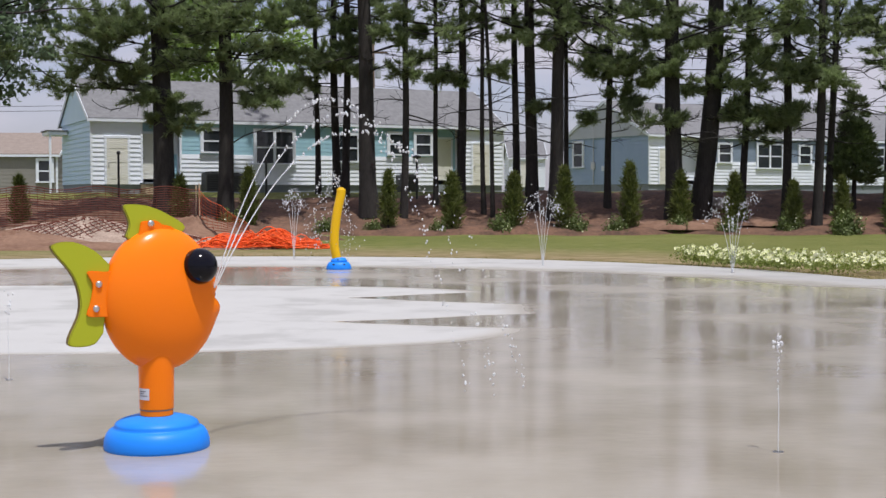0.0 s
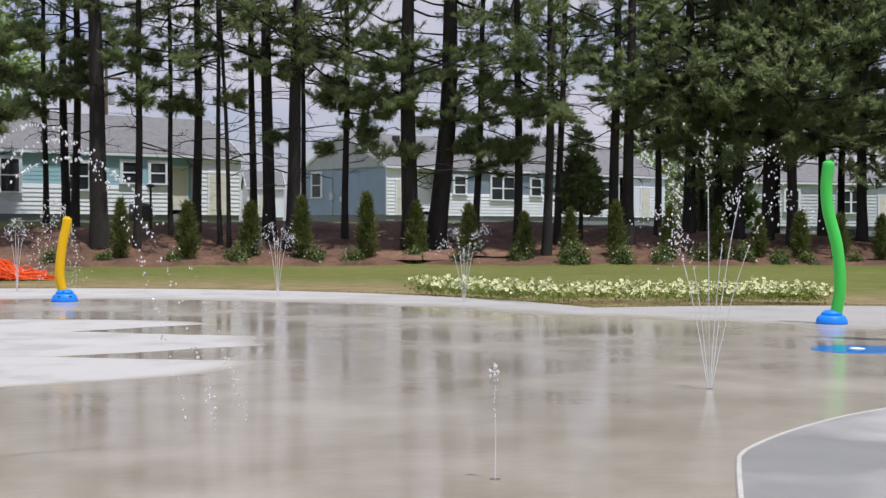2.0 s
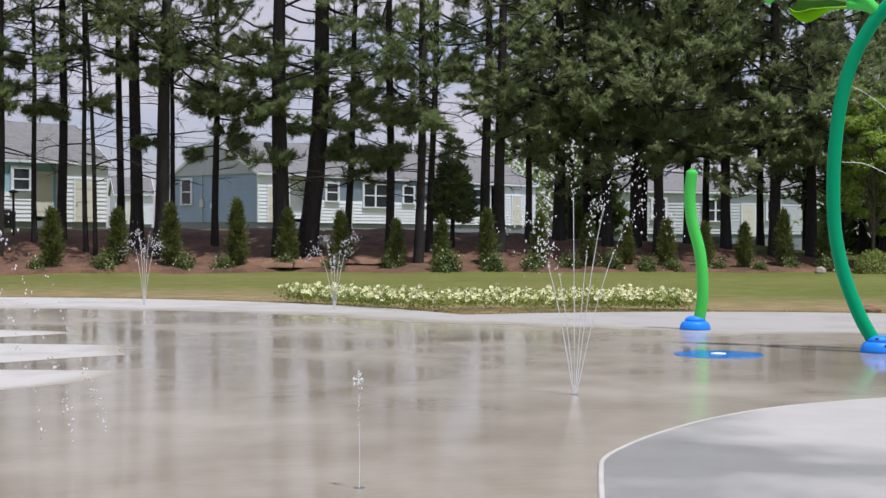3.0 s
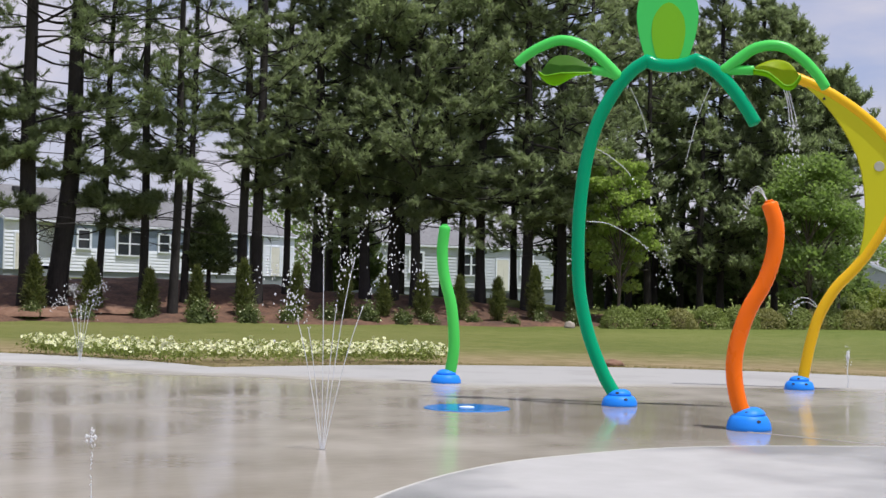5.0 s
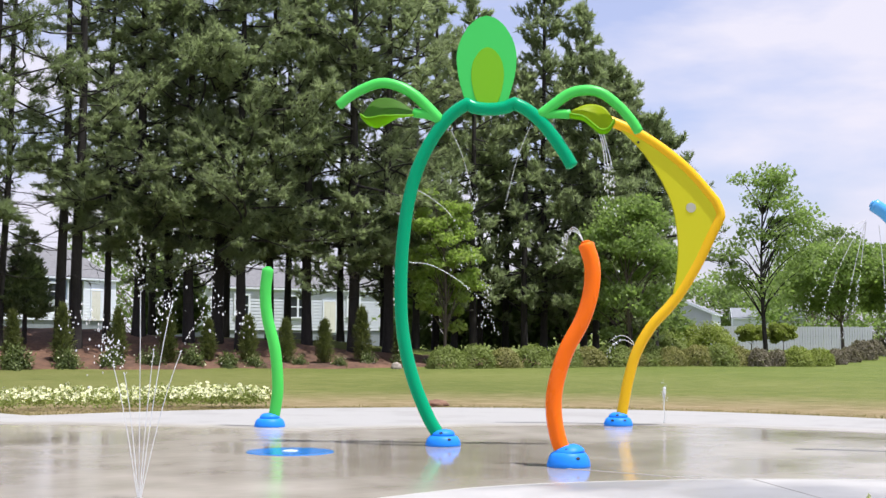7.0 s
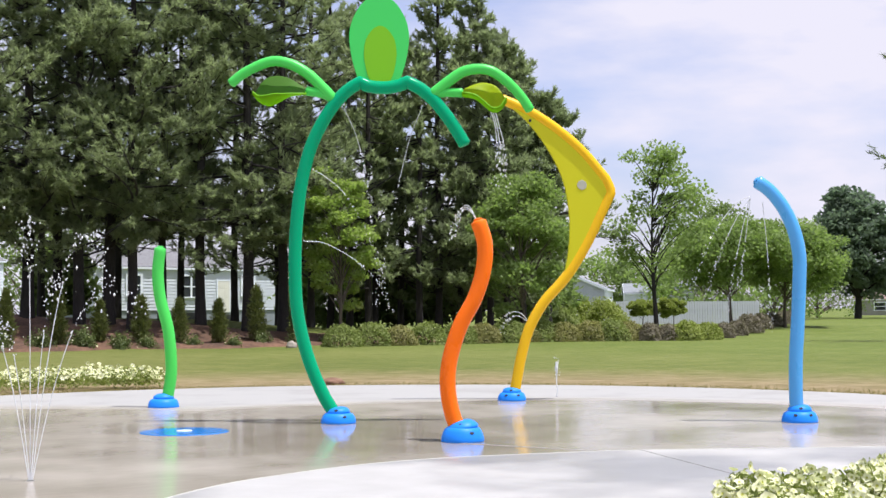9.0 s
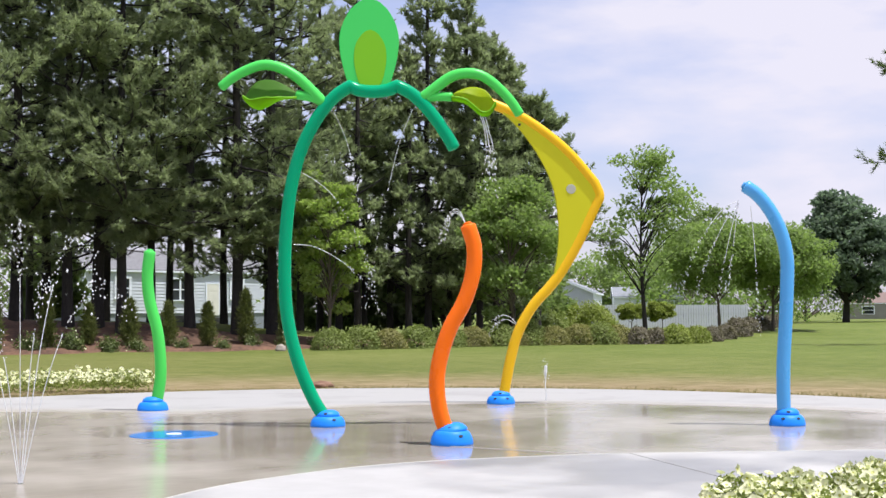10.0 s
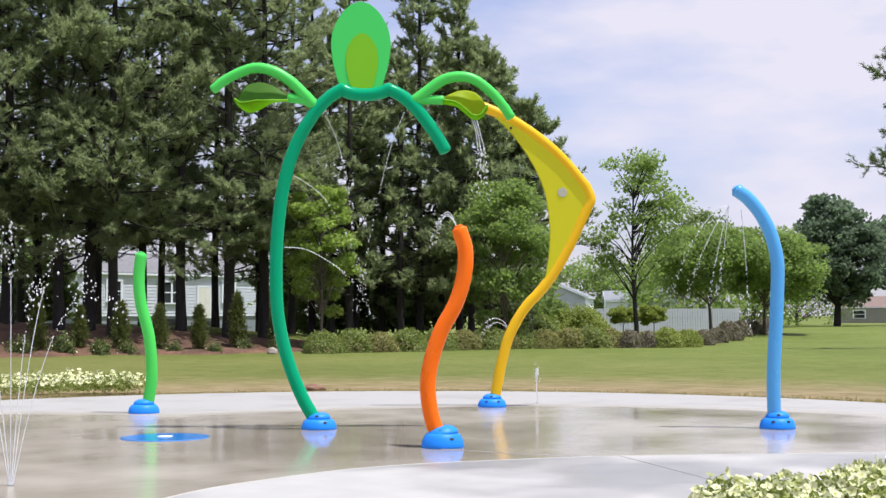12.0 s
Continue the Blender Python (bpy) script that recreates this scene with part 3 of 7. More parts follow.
def walk_slab():
    """The grey walk's outline: a long bowed edge that turns a tight corner beside the pad, and closes behind the planting."""
    edge = spline([(2.05, 4.7, 0), (2.50, 5.85, 0), (2.89, 6.81, 0), (3.16, 7.46, 0), (3.32, 7.80, 0), (3.58, 8.15, 0), (4.10, 8.70, 0), (4.82, 9.30, 0), (5.60, 9.76, 0), (6.35, 9.99, 0), (7.05, 10.13, 0), (7.65, 10.14, 0), (8.30, 10.02, 0), (9.25, 9.68, 0), (10.0, 9.33, 0), (11.4, 8.36, 0), (12.3, 7.78, 0), (13.8, 6.70, 0), (15.2, 5.30, 0)], 160)
    back = spline([(15.2, 5.30, 0), (15.6, 3.2, 0), (13.6, 0.2, 0), (9.0, -1.6, 0), (4.6, -0.6, 0), (2.2, 2.0, 0), (2.05, 4.7, 0)], 60)[1:-1]
    bm = bmesh.new()
    rim = [(p[0], p[1]) for p in np.vstack([edge, back])]
    top = [bm.verts.new((x, y, 0.0045)) for x, y in rim]
    low = [bm.verts.new((x, y, -0.01)) for x, y in rim]
    f = bm.faces.new(top)
    for i in range(len(rim)):
        j = (i + 1) % len(rim)
        bm.faces.new((top[i], low[i], low[j], top[j]))
    bmesh.ops.triangulate(bm, faces=[f])
    bmesh.ops.recalc_face_normals(bm, faces=bm.faces[:])
    slab = tagged(part("walkway", bm, M["walk"]), "smooth grey concrete walk round a planting bed", "walkway", kind="structure")
    # tooled pale joint just inside the bowed edge
    d = np.gradient(edge, axis=0)
    side = np.stack([d[:, 1], -d[:, 0], 0 * d[:, 0]], -1)
    side /= np.linalg.norm(side, axis=1)[:, None]
    bm = bmesh.new()
    rows = []
    for p, q in zip(edge, side):
        rows.append([bm.verts.new((p[0] + q[0] * w, p[1] + q[1] * w, h)) for w, h in ((0.006, 0.002), (0.008, 0.0075), (0.034, 0.0075), (0.036, 0.002))])
    for a, b in zip(rows, rows[1:]):
        for k in range(3):
            bm.faces.new((a[k], b[k], b[k + 1], a[k + 1]))
    bmesh.ops.recalc_face_normals(bm, faces=bm.faces[:])
    part("joint", bm, M["joint"], slab)
    part("saw_cut", strip_bm(9.98, 9.31, 8.75, 6.60, 0.009, 0.0085), M["sawcut"], slab)


walk_slab()
part("joint", strip_bm(9.10, 11.10, 9.62, 9.62, 0.016, 0.004), M["joint"], pavement)

# ---- play features on the pad ----
VIEW = -38.8     # the tall features stand square to this bearing


def dome_base(parent, r=0.225, h=0.20, holes=3, lean=0.0, tilt=1.5):
    """Moulded foot: a spreading dome, a tilted collar over a shadowed groove, and drilled nozzle holes."""
    if tilt > 5:
        # collar flush with the dome, parted by a thin slanting groove
        lower = [(r * 0.985, 0.0), (r, 0.010), (r * 0.985, h * 0.18), (r * 0.94, h * 0.36), (r * 0.87, h * 0.52), (r * 0.80, h * 0.63), (r * 0.73, h * 0.68), (r * 0.60, h * 0.69), (0.03, h * 0.692)]
        upper = [(r * 0.66, h * 0.50), (r * 0.70, h * 0.58), (r * 0.745, h * 0.61), (r * 0.73, h * 0.69), (r * 0.66, h * 0.79), (r * 0.55, h * 0.89), (r * 0.43, h * 0.96), (r * 0.34, h * 0.99), (0.03, h * 1.0)]
    else:
        lower = [(r * 0.985, 0.0), (r, 0.010), (r * 0.985, h * 0.16), (r * 0.945, h * 0.34), (r * 0.875, h * 0.49), (r * 0.79, h * 0.59), (r * 0.72, h * 0.63), (r * 0.66, h * 0.64), (0.03, h * 0.642)]
        upper = [(r * 0.56, h * 0.52), (r * 0.58, h * 0.60), (r * 0.65, h * 0.62), (r * 0.665, h * 0.68), (r * 0.63, h * 0.79), (r * 0.54, h * 0.89), (r * 0.43, h * 0.96), (r * 0.34, h * 0.99), (0.03, h * 1.0)]
    base = part("base", lathe(lower, 40), M["blue"], parent, "blue moulded plastic foot", smooth=True)
    bm = lathe(upper, 36)
    turn = Matrix.Translation((lean, 0, h * 0.64)) @ pose(0, 0, 0, 0, -tilt, 0) @ Matrix.Translation((0, 0, -h * 0.62))
    bmesh.ops.transform(bm, matrix=turn, verts=bm.verts[:])
    collar = part("collar", bm, M["blue"], base, smooth=True)
    for i in range(holes):
        top = i == holes - 1
        a = radians((-62, -118, -97)[i] if not top else -97)
        bm = lathe([(0.024, -0.006), (0.024, 0.003), (0.019, 0.004)], 16)
        bmesh.ops.scale(bm, verts=bm.verts[:], vec=(1.0, 0.62, 1.0))
        rr, hh = (r * 0.60, h * 0.83) if top else (r * 0.90, h * 0.46)
        nrm = Vector((math.cos(a), math.sin(a), 0.75)).normalized()
        p = Vector((math.cos(a) * rr, math.sin(a) * rr, hh))
        bmesh.ops.transform(bm, matrix=Matrix.Translation(p) @ nrm.to_track_quat("Z", "Y").to_matrix().to_4x4(), verts=bm.verts[:])
        part("nozzle_hole", bm, M["hole"], base)
    return base


def nozzle_cap(parent, p, d, r, mat):
    """Small rounded end plug with a jet hole."""
    bm = lathe([(r * 0.6, 0), (r * 0.55, 0.012), (r * 0.3, 0.02)], 16)
    q = Vector(d).normalized().to_track_quat("Z", "Y").to_matrix().to_4x4()
    bmesh.ops.transform(bm, matrix=Matrix.Translation(p) @ q, verts=bm.verts[:])
    return part("nozzle", bm, mat, parent, smooth=True)


def bent_pole(name, at, turn, pts, mat, label, r=0.085, base_r=0.225, base_h=0.20, holes=3, tilt=1.5):
    t = thing(name, (at[0], at[1], 0.0), turn, label, "water sprayer", "wavy sprayers on the splash pad")
    c = spline(pts, 44)
    tube("pole", c, r, mat, t, seg=24)
    dome_base(t, base_r, base_h, holes, 0.0, tilt)
    nozzle_cap(t, c[-1] + (c[-1] - c[-2]) / np.linalg.norm(c[-1] - c[-2]) * r * 0.3, c[-1] - c[-2], r, mat)
    return t


bent_pole("orange_sprayer", (9.26, 11.24), VIEW, [(-0.02, 0, 0.11), (-0.10, 0, 0.26), (-0.155, 0, 0.56), (-0.135, 0, 0.86), (-0.02, 0, 1.23), (0.145, 0, 1.54), (0.238, 0, 1.84), (0.255, 0, 2.12), (0.19, 0, 2.35)], M["orange_pole"], "glossy orange wavy water sprayer on a blue foot", 0.086, 0.232, 0.225, 2, 9.0)
bent_pole("green_sprayer", (9.25, 18.30), VIEW, [(0.03, 0, 0.07), (0.07, 0, 0.20), (0.115, 0, 0.58), (0.07, 0, 1.13), (-0.055, 0, 1.63), (-0.088, 0, 2.01), (-0.055, 0, 2.35)], M["lime"], "bright green wavy water sprayer on a blue foot", 0.086, 0.23, 0.20, 0)
bent_pole("blue_sprayer", (13.88, 10.36), VIEW, [(-0.02, 0, 0.06), (-0.04, 0, 0.25), (-0.035, 0, 0.74), (0.0, 0, 1.25), (0.03, 0, 1.80), (0.03, 0, 2.08), (-0.03, 0, 2.37), (-0.15, 0, 2.64), (-0.31, 0, 2.85), (-0.465, 0, 2.97)], M["sky_blue"], "sky-blue hooked water sprayer on a blue foot", 0.084, 0.222, 0.21)
bent_pole("yellow_sprayer", (-2.28, 26.33), 4.8, [(0.00, 0, 0.05), (-0.04, 0, 0.20), (-0.09, 0, 0.54), (-0.04, 0, 1.05), (0.04, 0, 1.44), (0.05, 0, 1.56)], M["yellow"], "yellow curved water sprayer on a blue foot", 0.088, 0.245, 0.23)


def flower_arch():
    t = thing("flower_arch", (9.586, 14.13, 0), VIEW, "tall green flower-stem arch spraying water, with leaves and a petal", "water feature")
    r = 0.083
    up = lambda pts: [(1.025 * x + 0.006 * z, y, z * 1.037) for x, y, z in pts]
    left = spline(up([(-0.01, 0, 0.03), (-0.06, 0, 0.13), (-0.21, 0, 0.39), (-0.39, 0, 0.84), (-0.51, 0, 1.36), (-0.54, 0, 1.92), (-0.52, 0, 2.47), (-0.45, 0, 2.99), (-0.32, 0, 3.43), (-0.12, 0, 3.80), (0.08, 0, 4.03), (0.26, 0, 4.15)]), 60)
    mid = spline(up([(0.26, 0, 4.15), (0.37, 0, 4.10), (0.55, 0, 4.08), (0.73, 0, 4.10), (0.84, 0, 4.15)]), 16)
    right = spline(up([(0.84, 0, 4.15), (1.01, 0, 4.06), (1.18, 0, 3.91), (1.35, 0, 3.70), (1.47, 0, 3.52), (1.55, 0, 3.38)]), 24)
    tube("stem", np.vstack([left, mid[1:], right[1:]]), r, M["teal"], t, seg=24)
    dome_base(t, 0.222, 0.20, 2)
    # leaf stalks that curl over, cut at a slant
    for nm, pts in (("leaf_stalk", [(-0.07, 0, 3.94), (-0.21, 0, 4.09), (-0.39, 0, 4.26), (-0.60, 0, 4.38), (-0.82, 0, 4.42), (-1.04, 0, 4.35), (-1.22, 0, 4.25), (-1.34, 0, 4.15)]), ("leaf_stalk", [(1.15, 0, 3.99), (1.33, 0, 4.13), (1.52, 0, 4.26), (1.72, 0, 4.30), (1.91, 0, 4.26), (2.11, 0, 4.11), (2.27, 0, 3.93), (2.36, 0, 3.79)])):
        c = spline(up(pts), 30)
        tube(nm, c, np.linspace(0.072, 0.062, len(c)), M["lime"], t, "bright green curled tube", seg=20)
    # scooped leaf cups on short stems
    for pts, tip, size in (([(-0.07, 0, 3.94), (-0.21, 0, 4.01), (-0.40, 0, 4.05)], -1, 0.68), ([(1.16, 0, 3.98), (1.33, 0, 4.01), (1.52, 0, 4.01)], 1, 0.56)):
        c = spline(up(pts), 10)
        stem = tube("cup_stem", c, np.linspace(0.05, 0.062, len(c)), M["lime"], t, "bright green short tube", seg=16)
        o = c[-1]
        n, m, seam = 22, 14, 8
        if tip < 0:
            crest, keel, swell = (0.03, 0.17, 0.225, 0.18, -0.02), (-0.045, -0.075, -0.15, -0.20, -0.15, -0.04), 0.13
        else:
            crest, keel, swell, seam = (0.05, 0.135, 0.150, 0.09, -0.08), (-0.050, -0.085, -0.17, -0.25, -0.235, -0.12), 0.02, 11
        arch = spline(list(zip((0, 0.3, 0.55, 0.8, 1.0), (0,) * 5, crest)), 30)
        belly = spline(list(zip((0, 0.3, 0.5, 0.68, 0.86, 1.0), (0,) * 6, keel)), 30)
        rows, lip = [], []
        for i in range(n + 1):
            s = i / n
            high = float(np.interp(s, arch[:, 0], arch[:, 2]))
            low = float(np.interp(s, belly[:, 0], belly[:, 2]))
            half = 0.05 + 0.14 * math.sin(math.pi * min(1, 0.08 + 0.90 * s)) ** 0.8
            rise = swell * math.exp(-((s - 0.66) / 0.26) ** 2)
            row = []
            for j in range(m + 1):
                # from the high back edge, under the belly, to the front lip
                a = math.pi * j / m
                z = low + (high - low) * max(0.0, math.cos(a / 1.5)) ** 2.2 * (1 if j < seam else 0.25) + rise * smooth01(0.62, 1.0, j / m)
                depth = half * math.cos(a) * 0.9
                if tip > 0:
                    # a leaf that leans back from a narrow gutter
                    w = min(1.0, j / seam)
                    z = high + (low - high) * w ** 1.15 + 0.045 * smooth01(seam / m, 1.0, j / m)
                    depth = half * 0.85 * (1 - w) - 0.085 * smooth01(seam / m - 0.1, 1.0, j / m)
                row.append((o[0] + tip * s * size, o[1] + depth, o[2] + z))
            lip.append(row[-1])
            rows.append(row)

        def shell(j0, j1):
            bm = bmesh.new()
            grid = [[bm.verts.new(p) for p in row[j0:j1 + 1]] for row in rows]
            for p, q in zip(grid, grid[1:]):
                for j in range(j1 - j0):
                    bm.faces.new((p[j], p[j + 1], q[j + 1], q[j]))
            bmesh.ops.recalc_face_normals(bm, faces=bm.faces[:])
            bmesh.ops.solidify(bm, geom=bm.faces[:], thickness=0.010)
            return bm

        cup = part("leaf_cup", shell(seam, m), M["cup"], t, "translucent lime leaf scoop holding water", smooth=True)
        # left back wall coloured as if shaded, right one as if sunlit
        part("back_wall", shell(0, seam), M["cup_shaded" if tip < 0 else "cup_sunlit"], cup, "back of the scoop, dulled to look shaded" if tip < 0 else "translucent leaf, yellowed to look sunlit", smooth=True)
        tube("lip", np.array(lip), 0.009, M["petal_in"], cup, "bright lime rolled lip", seg=10)
    # pointed petal panel with a lime inset
    def petal_outline(cx, z0, z1, half, shape):
        up_side = spline([(k * half, 0, z0 + (z1 - z0) * u) for u, k in shape], 26)
        right_side = [(cx + max(0.0, p[0]), p[2]) for p in up_side]
        return right_side + [(2 * cx - x, z) for x, z in right_side[-2::-1]]

    part("petal", plate(petal_outline(0.535, 4.30, 5.43, 0.381, ((0, 0.68), (0.2, 0.86), (0.36, 0.96), (0.54, 1.0), (0.7, 0.90), (0.85, 0.67), (0.93, 0.45), (0.975, 0.26), (1.0, 0.0))), 0.035), M["petal"], t, "bright green pointed petal panel")
    part("petal_inset", plate(petal_outline(0.549, 4.295, 5.025, 0.207, ((0, 0.58), (0.15, 0.80), (0.38, 0.97), (0.56, 1.0), (0.75, 0.88), (0.9, 0.56), (0.97, 0.28), (1.0, 0.0))), 0.05), M["petal_in"], t, "lime green oval inset")
    return t


def curved_sail():
    t = thing("curved_leaf_sprayer", (13.93, 15.82, 0), VIEW, "tall yellow boomerang-shaped sprayer with a yellow-green panel", "water feature")
    up = lambda pts: [(1.025 * x + 0.003 * z, y, z * 1.022) for x, y, z in pts]
    lower = spline(up([(0.03, 0, 0.06), (0.09, 0, 0.38), (0.15, 0, 0.68), (0.27, 0, 1.09), (0.49, 0, 1.48), (0.75, 0, 1.77), (0.94, 0, 2.02), (1.18, 0, 2.43), (1.37, 0, 2.83), (1.47, 0, 3.04)]), 46)
    elbow = spline(up([(1.47, 0, 3.04), (1.52, 0, 3.17), (1.45, 0, 3.36)]), 8)
    upper = spline(up([(1.45, 0, 3.36), (1.11, 0, 3.77), (0.76, 0, 4.09), (0.36, 0, 4.37), (-0.01, 0, 4.555), (-0.24, 0, 4.64), (-0.44, 0, 4.71)]), 34)
    c = np.vstack([lower, elbow[1:], upper[1:]])
    tube("frame_tube", c, 0.082, M["yellow"], t, seg=20)
    inner = spline(up([(-0.20, 0, 4.60), (0.06, 0, 4.44), (0.36, 0, 4.13), (0.64, 0, 3.70), (0.82, 0, 3.26), (0.89, 0, 2.74), (0.87, 0, 2.27), (0.78, 0, 1.81)]), 30)
    outer = [p for p in c if p[2] > inner[-1][2]]
    outline = [(p[0], p[2]) for p in inner] + [(p[0], p[2]) for p in outer]
    part("panel", plate(outline, 0.10, 0.008), M["panel"], t, "yellow-green curved panel")
    q = (1.12, 0, 3.34)
    bm = lathe([(0.075, 0), (0.075, 0.004), (0.07, 0.006)], 24)
    bmesh.ops.transform(bm, matrix=pose(q[0], -0.051, q[2], 90), verts=bm.verts[:])
    part("plate_badge", bm, M["badge"], t, "round pale grey badge")
    q = up([(0.30, 0, 4.26)])[0]
    bm = lathe([(0.022, 0), (0.022, 0.006), (0.015, 0.008)], 12)
    bmesh.ops.transform(bm, matrix=pose(q[0], -0.075, q[2], 90), verts=bm.verts[:])
    part("nozzle_hole", bm, M["hole"], t)
    dome_base(t, 0.222, 0.20, 3)
    return t


def ground_disc():
    t = thing("spray_disc", (7.555, 14.33, 0.0), 0, "flat round blue spray plate set in the concrete", "spray plate")
    part("plate", lathe([(0.515, 0.0), (0.515, 0.006), (0.50, 0.010), (0.03, 0.011)], 64), M["disc_blue"], t)
    part("nozzle", lathe([(0.09, 0.011), (0.09, 0.018), (0.06, 0.022), (0.02, 0.023)], 24), M["trim"], t, "white round nozzle")
    return t


def shadow_edges(ob):
    """A panel's edge faces take a brown that paints in their shadow."""
    ob.data.materials.append(M["panel_edge"])
    for f in ob.data.polygons:
        if abs(f.normal.y) < 0.3:
            f.material_index = 1
    return ob


def fish():
    t = thing("fish_sprayer", (-1.750, 7.451, 0), 32.0, "round orange fish water sprayer with olive fins on a blue foot", "water sprayer")
    t.scale = (1.015, 1.015, 1.015)
    part("base", lathe([(0.284, 0.0), (0.287, 0.012), (0.285, 0.045), (0.275, 0.078), (0.260, 0.100), (0.243, 0.112), (0.226, 0.115), (0.229, 0.127), (0.221, 0.142), (0.195, 0.158), (0.155, 0.170), (0.11, 0.177), (0.03, 0.18)], 56), M["blue"], t, "blue moulded plastic foot", smooth=True)
    post = part("post", lathe([(0.090, 0.18), (0.090, 0.206), (0.0885, 0.208), (0.0885, 0.214), (0.093, 0.216), (0.097, 0.44), (0.098, 0.57), (0.05, 0.60)], 40), M["orange"], t, smooth=False)
    part("seal_ring", lathe([(0.0905, 0.208), (0.0915, 0.211), (0.0905, 0.214)], 32), M["print"], post)
    # sticker on the post, with lines of unreadable print
    bm = bmesh.new()
    rows = []
    for i in range(7):
        a = radians(-180 + i * 7.8)
        rows.append([bm.verts.new((0.0968 * math.cos(a), 0.0968 * math.sin(a), z)) for z in (0.270, 0.333)])
    for p, q in zip(rows, rows[1:]):
        bm.faces.new((p[0], q[0], q[1], p[1]))
    st = part("sticker", bm, M["sticker"], post, "pale grey maker's sticker")
    for z, a0, a1 in ((0.314, -176, -146), (0.302, -176, -154), (0.290, -176, -140)):
        bm = bmesh.new()
        rows = []
        for i in range(7):
            a = radians(a0 + (a1 - a0) * i / 6)
            rows.append([bm.verts.new((0.0976 * math.cos(a), 0.0976 * math.sin(a), z + d)) for d in (0, 0.005)])
        for p, q in zip(rows, rows[1:]):
            bm.faces.new((p[0], q[0], q[1], p[1]))
        part("print_bar", bm, M["print"], st)
    # body: a puffed disc, fuller at the back, with a pouting mouth at the front
    bm = bmesh.new()
    bmesh.ops.create_uvsphere(bm, u_segments=64, v_segments=48, radius=1.0)
    cz = 0.813
    for v in bm.verts:
        x, y, z = v.co
        lip = math.exp(-((z + 0.17) / 0.13) ** 2) * max(0.0, x) ** 4
        notch = math.exp(-((z - 0.02) / 0.075) ** 2) * max(0.0, x) ** 6
        k = 1.0 + 0.05 * lip - 0.085 * notch - 0.05 * max(0, x) * max(0, z)
        v.co = Vector((x * 0.332 * k + 0.03, y * (0.152 - 0.015 * x) * k, z * (0.400 if z > 0 else 0.392) + cz))
    part("body", bm, M["orange"], t, smooth=True)
    bm = bmesh.new()
    bmesh.ops.create_uvsphere(bm, u_segments=20, v_segments=12, radius=0.017)
    bmesh.ops.translate(bm, verts=bm.verts[:], vec=(0.325, -0.02, 0.83))
    part("mouth_nozzle", bm, M["hole"], t, smooth=True)
    for side in (-1, 1):
        bm = bmesh.new()
        bmesh.ops.create_uvsphere(bm, u_segments=32, v_segments=24, radius=0.099)
        bmesh.ops.translate(bm, verts=bm.verts[:], vec=(0.215, side * 0.105, 0.993))
        part("eye", bm, M["black"], t, "glossy black ball", smooth=True)
    # fins: cut panels held by bolted orange brackets
    tail = spline([(a, 0, b) for a, _, b in [(-0.301, 0, 0.644), (-0.357, 0, 0.585), (-0.472, 0, 0.582), (-0.485, 0, 0.628), (-0.432, 0, 0.746), (-0.426, 0, 0.845), (-0.465, 0, 0.963), (-0.567, 0, 1.093), (-0.550, 0, 1.130), (-0.455, 0, 1.136), (-0.347, 0, 1.090), (-0.262, 0, 1.012)]], 44)
    tail_part = shadow_edges(part("tail_fin", plate([(p[0], p[2]) for p in tail], 0.056), M["olive"], t, "olive green tail panel"))
    for dy in (-0.037, 0.037):
        br = spline([(-0.193, 0, 1.000), (-0.275, 0, 0.975), (-0.387, 0, 0.978), (-0.360, 0, 0.907), (-0.373, 0, 0.814), (-0.390, 0, 0.743), (-0.292, 0, 0.734), (-0.193, 0, 0.721)], 30)
        bm = plate([(p[0], p[2]) for p in br], 0.016, 0.003)
        bmesh.ops.translate(bm, verts=bm.verts[:], vec=(0, dy, 0))
        bk = part("tail_bracket", bm, M["orange"], t, "orange bolted bracket", smooth=False)
        for p in [(-0.328, 0, 0.910), (-0.344, 0, 0.780)]:
            b2 = lathe([(0.018, 0), (0.018, 0.006), (0.012, 0.012), (0.004, 0.013)], 14)
            bmesh.ops.transform(b2, matrix=pose(p[0], dy + math.copysign(0.008, dy), p[2], -90 if dy > 0 else 90), verts=b2.verts[:])
            part("bolt", b2, M["steel"], bk)
    fin = spline([(-0.170, 0, 1.161), (-0.151, 0, 1.232), (-0.180, 0, 1.316), (-0.157, 0, 1.334), (-0.046, 0, 1.325), (0.069, 0, 1.279), (0.167, 0, 1.204), (0.052, 0, 1.124), (-0.111, 0, 1.093)], 36)
    shadow_edges(part("dorsal_fin", plate([(p[0], p[2]) for p in fin], 0.042), M["olive"], t, "olive green back panel"))
    for dy in (-0.030, 0.030):
        br = spline([(-0.111, 0, 1.124), (-0.092, 0, 1.223), (-0.079, 0, 1.241), (-0.007, 0, 1.245), (0.033, 0, 1.223), (0.092, 0, 1.204), (0.118, 0, 1.124)], 24)
        bm = plate([(p[0], p[2]) for p in br], 0.016, 0.003)
        bmesh.ops.translate(bm, verts=bm.verts[:], vec=(0, dy, 0))
        bk = part("fin_bracket", bm, M["orange"], t, "orange bolted bracket")
        p = [(-0.036, 0, 1.229)][0]
        b2 = lathe([(0.018, 0), (0.018, 0.006), (0.012, 0.012), (0.004, 0.013)], 14)
        bmesh.ops.transform(b2, matrix=pose(p[0], dy + math.copysign(0.008, dy), p[2], -90 if dy > 0 else 90), verts=b2.verts[:])
        part("bolt", b2, M["steel"], bk)
    return t


flower_arch()
curved_sail()
ground_disc()
fish()

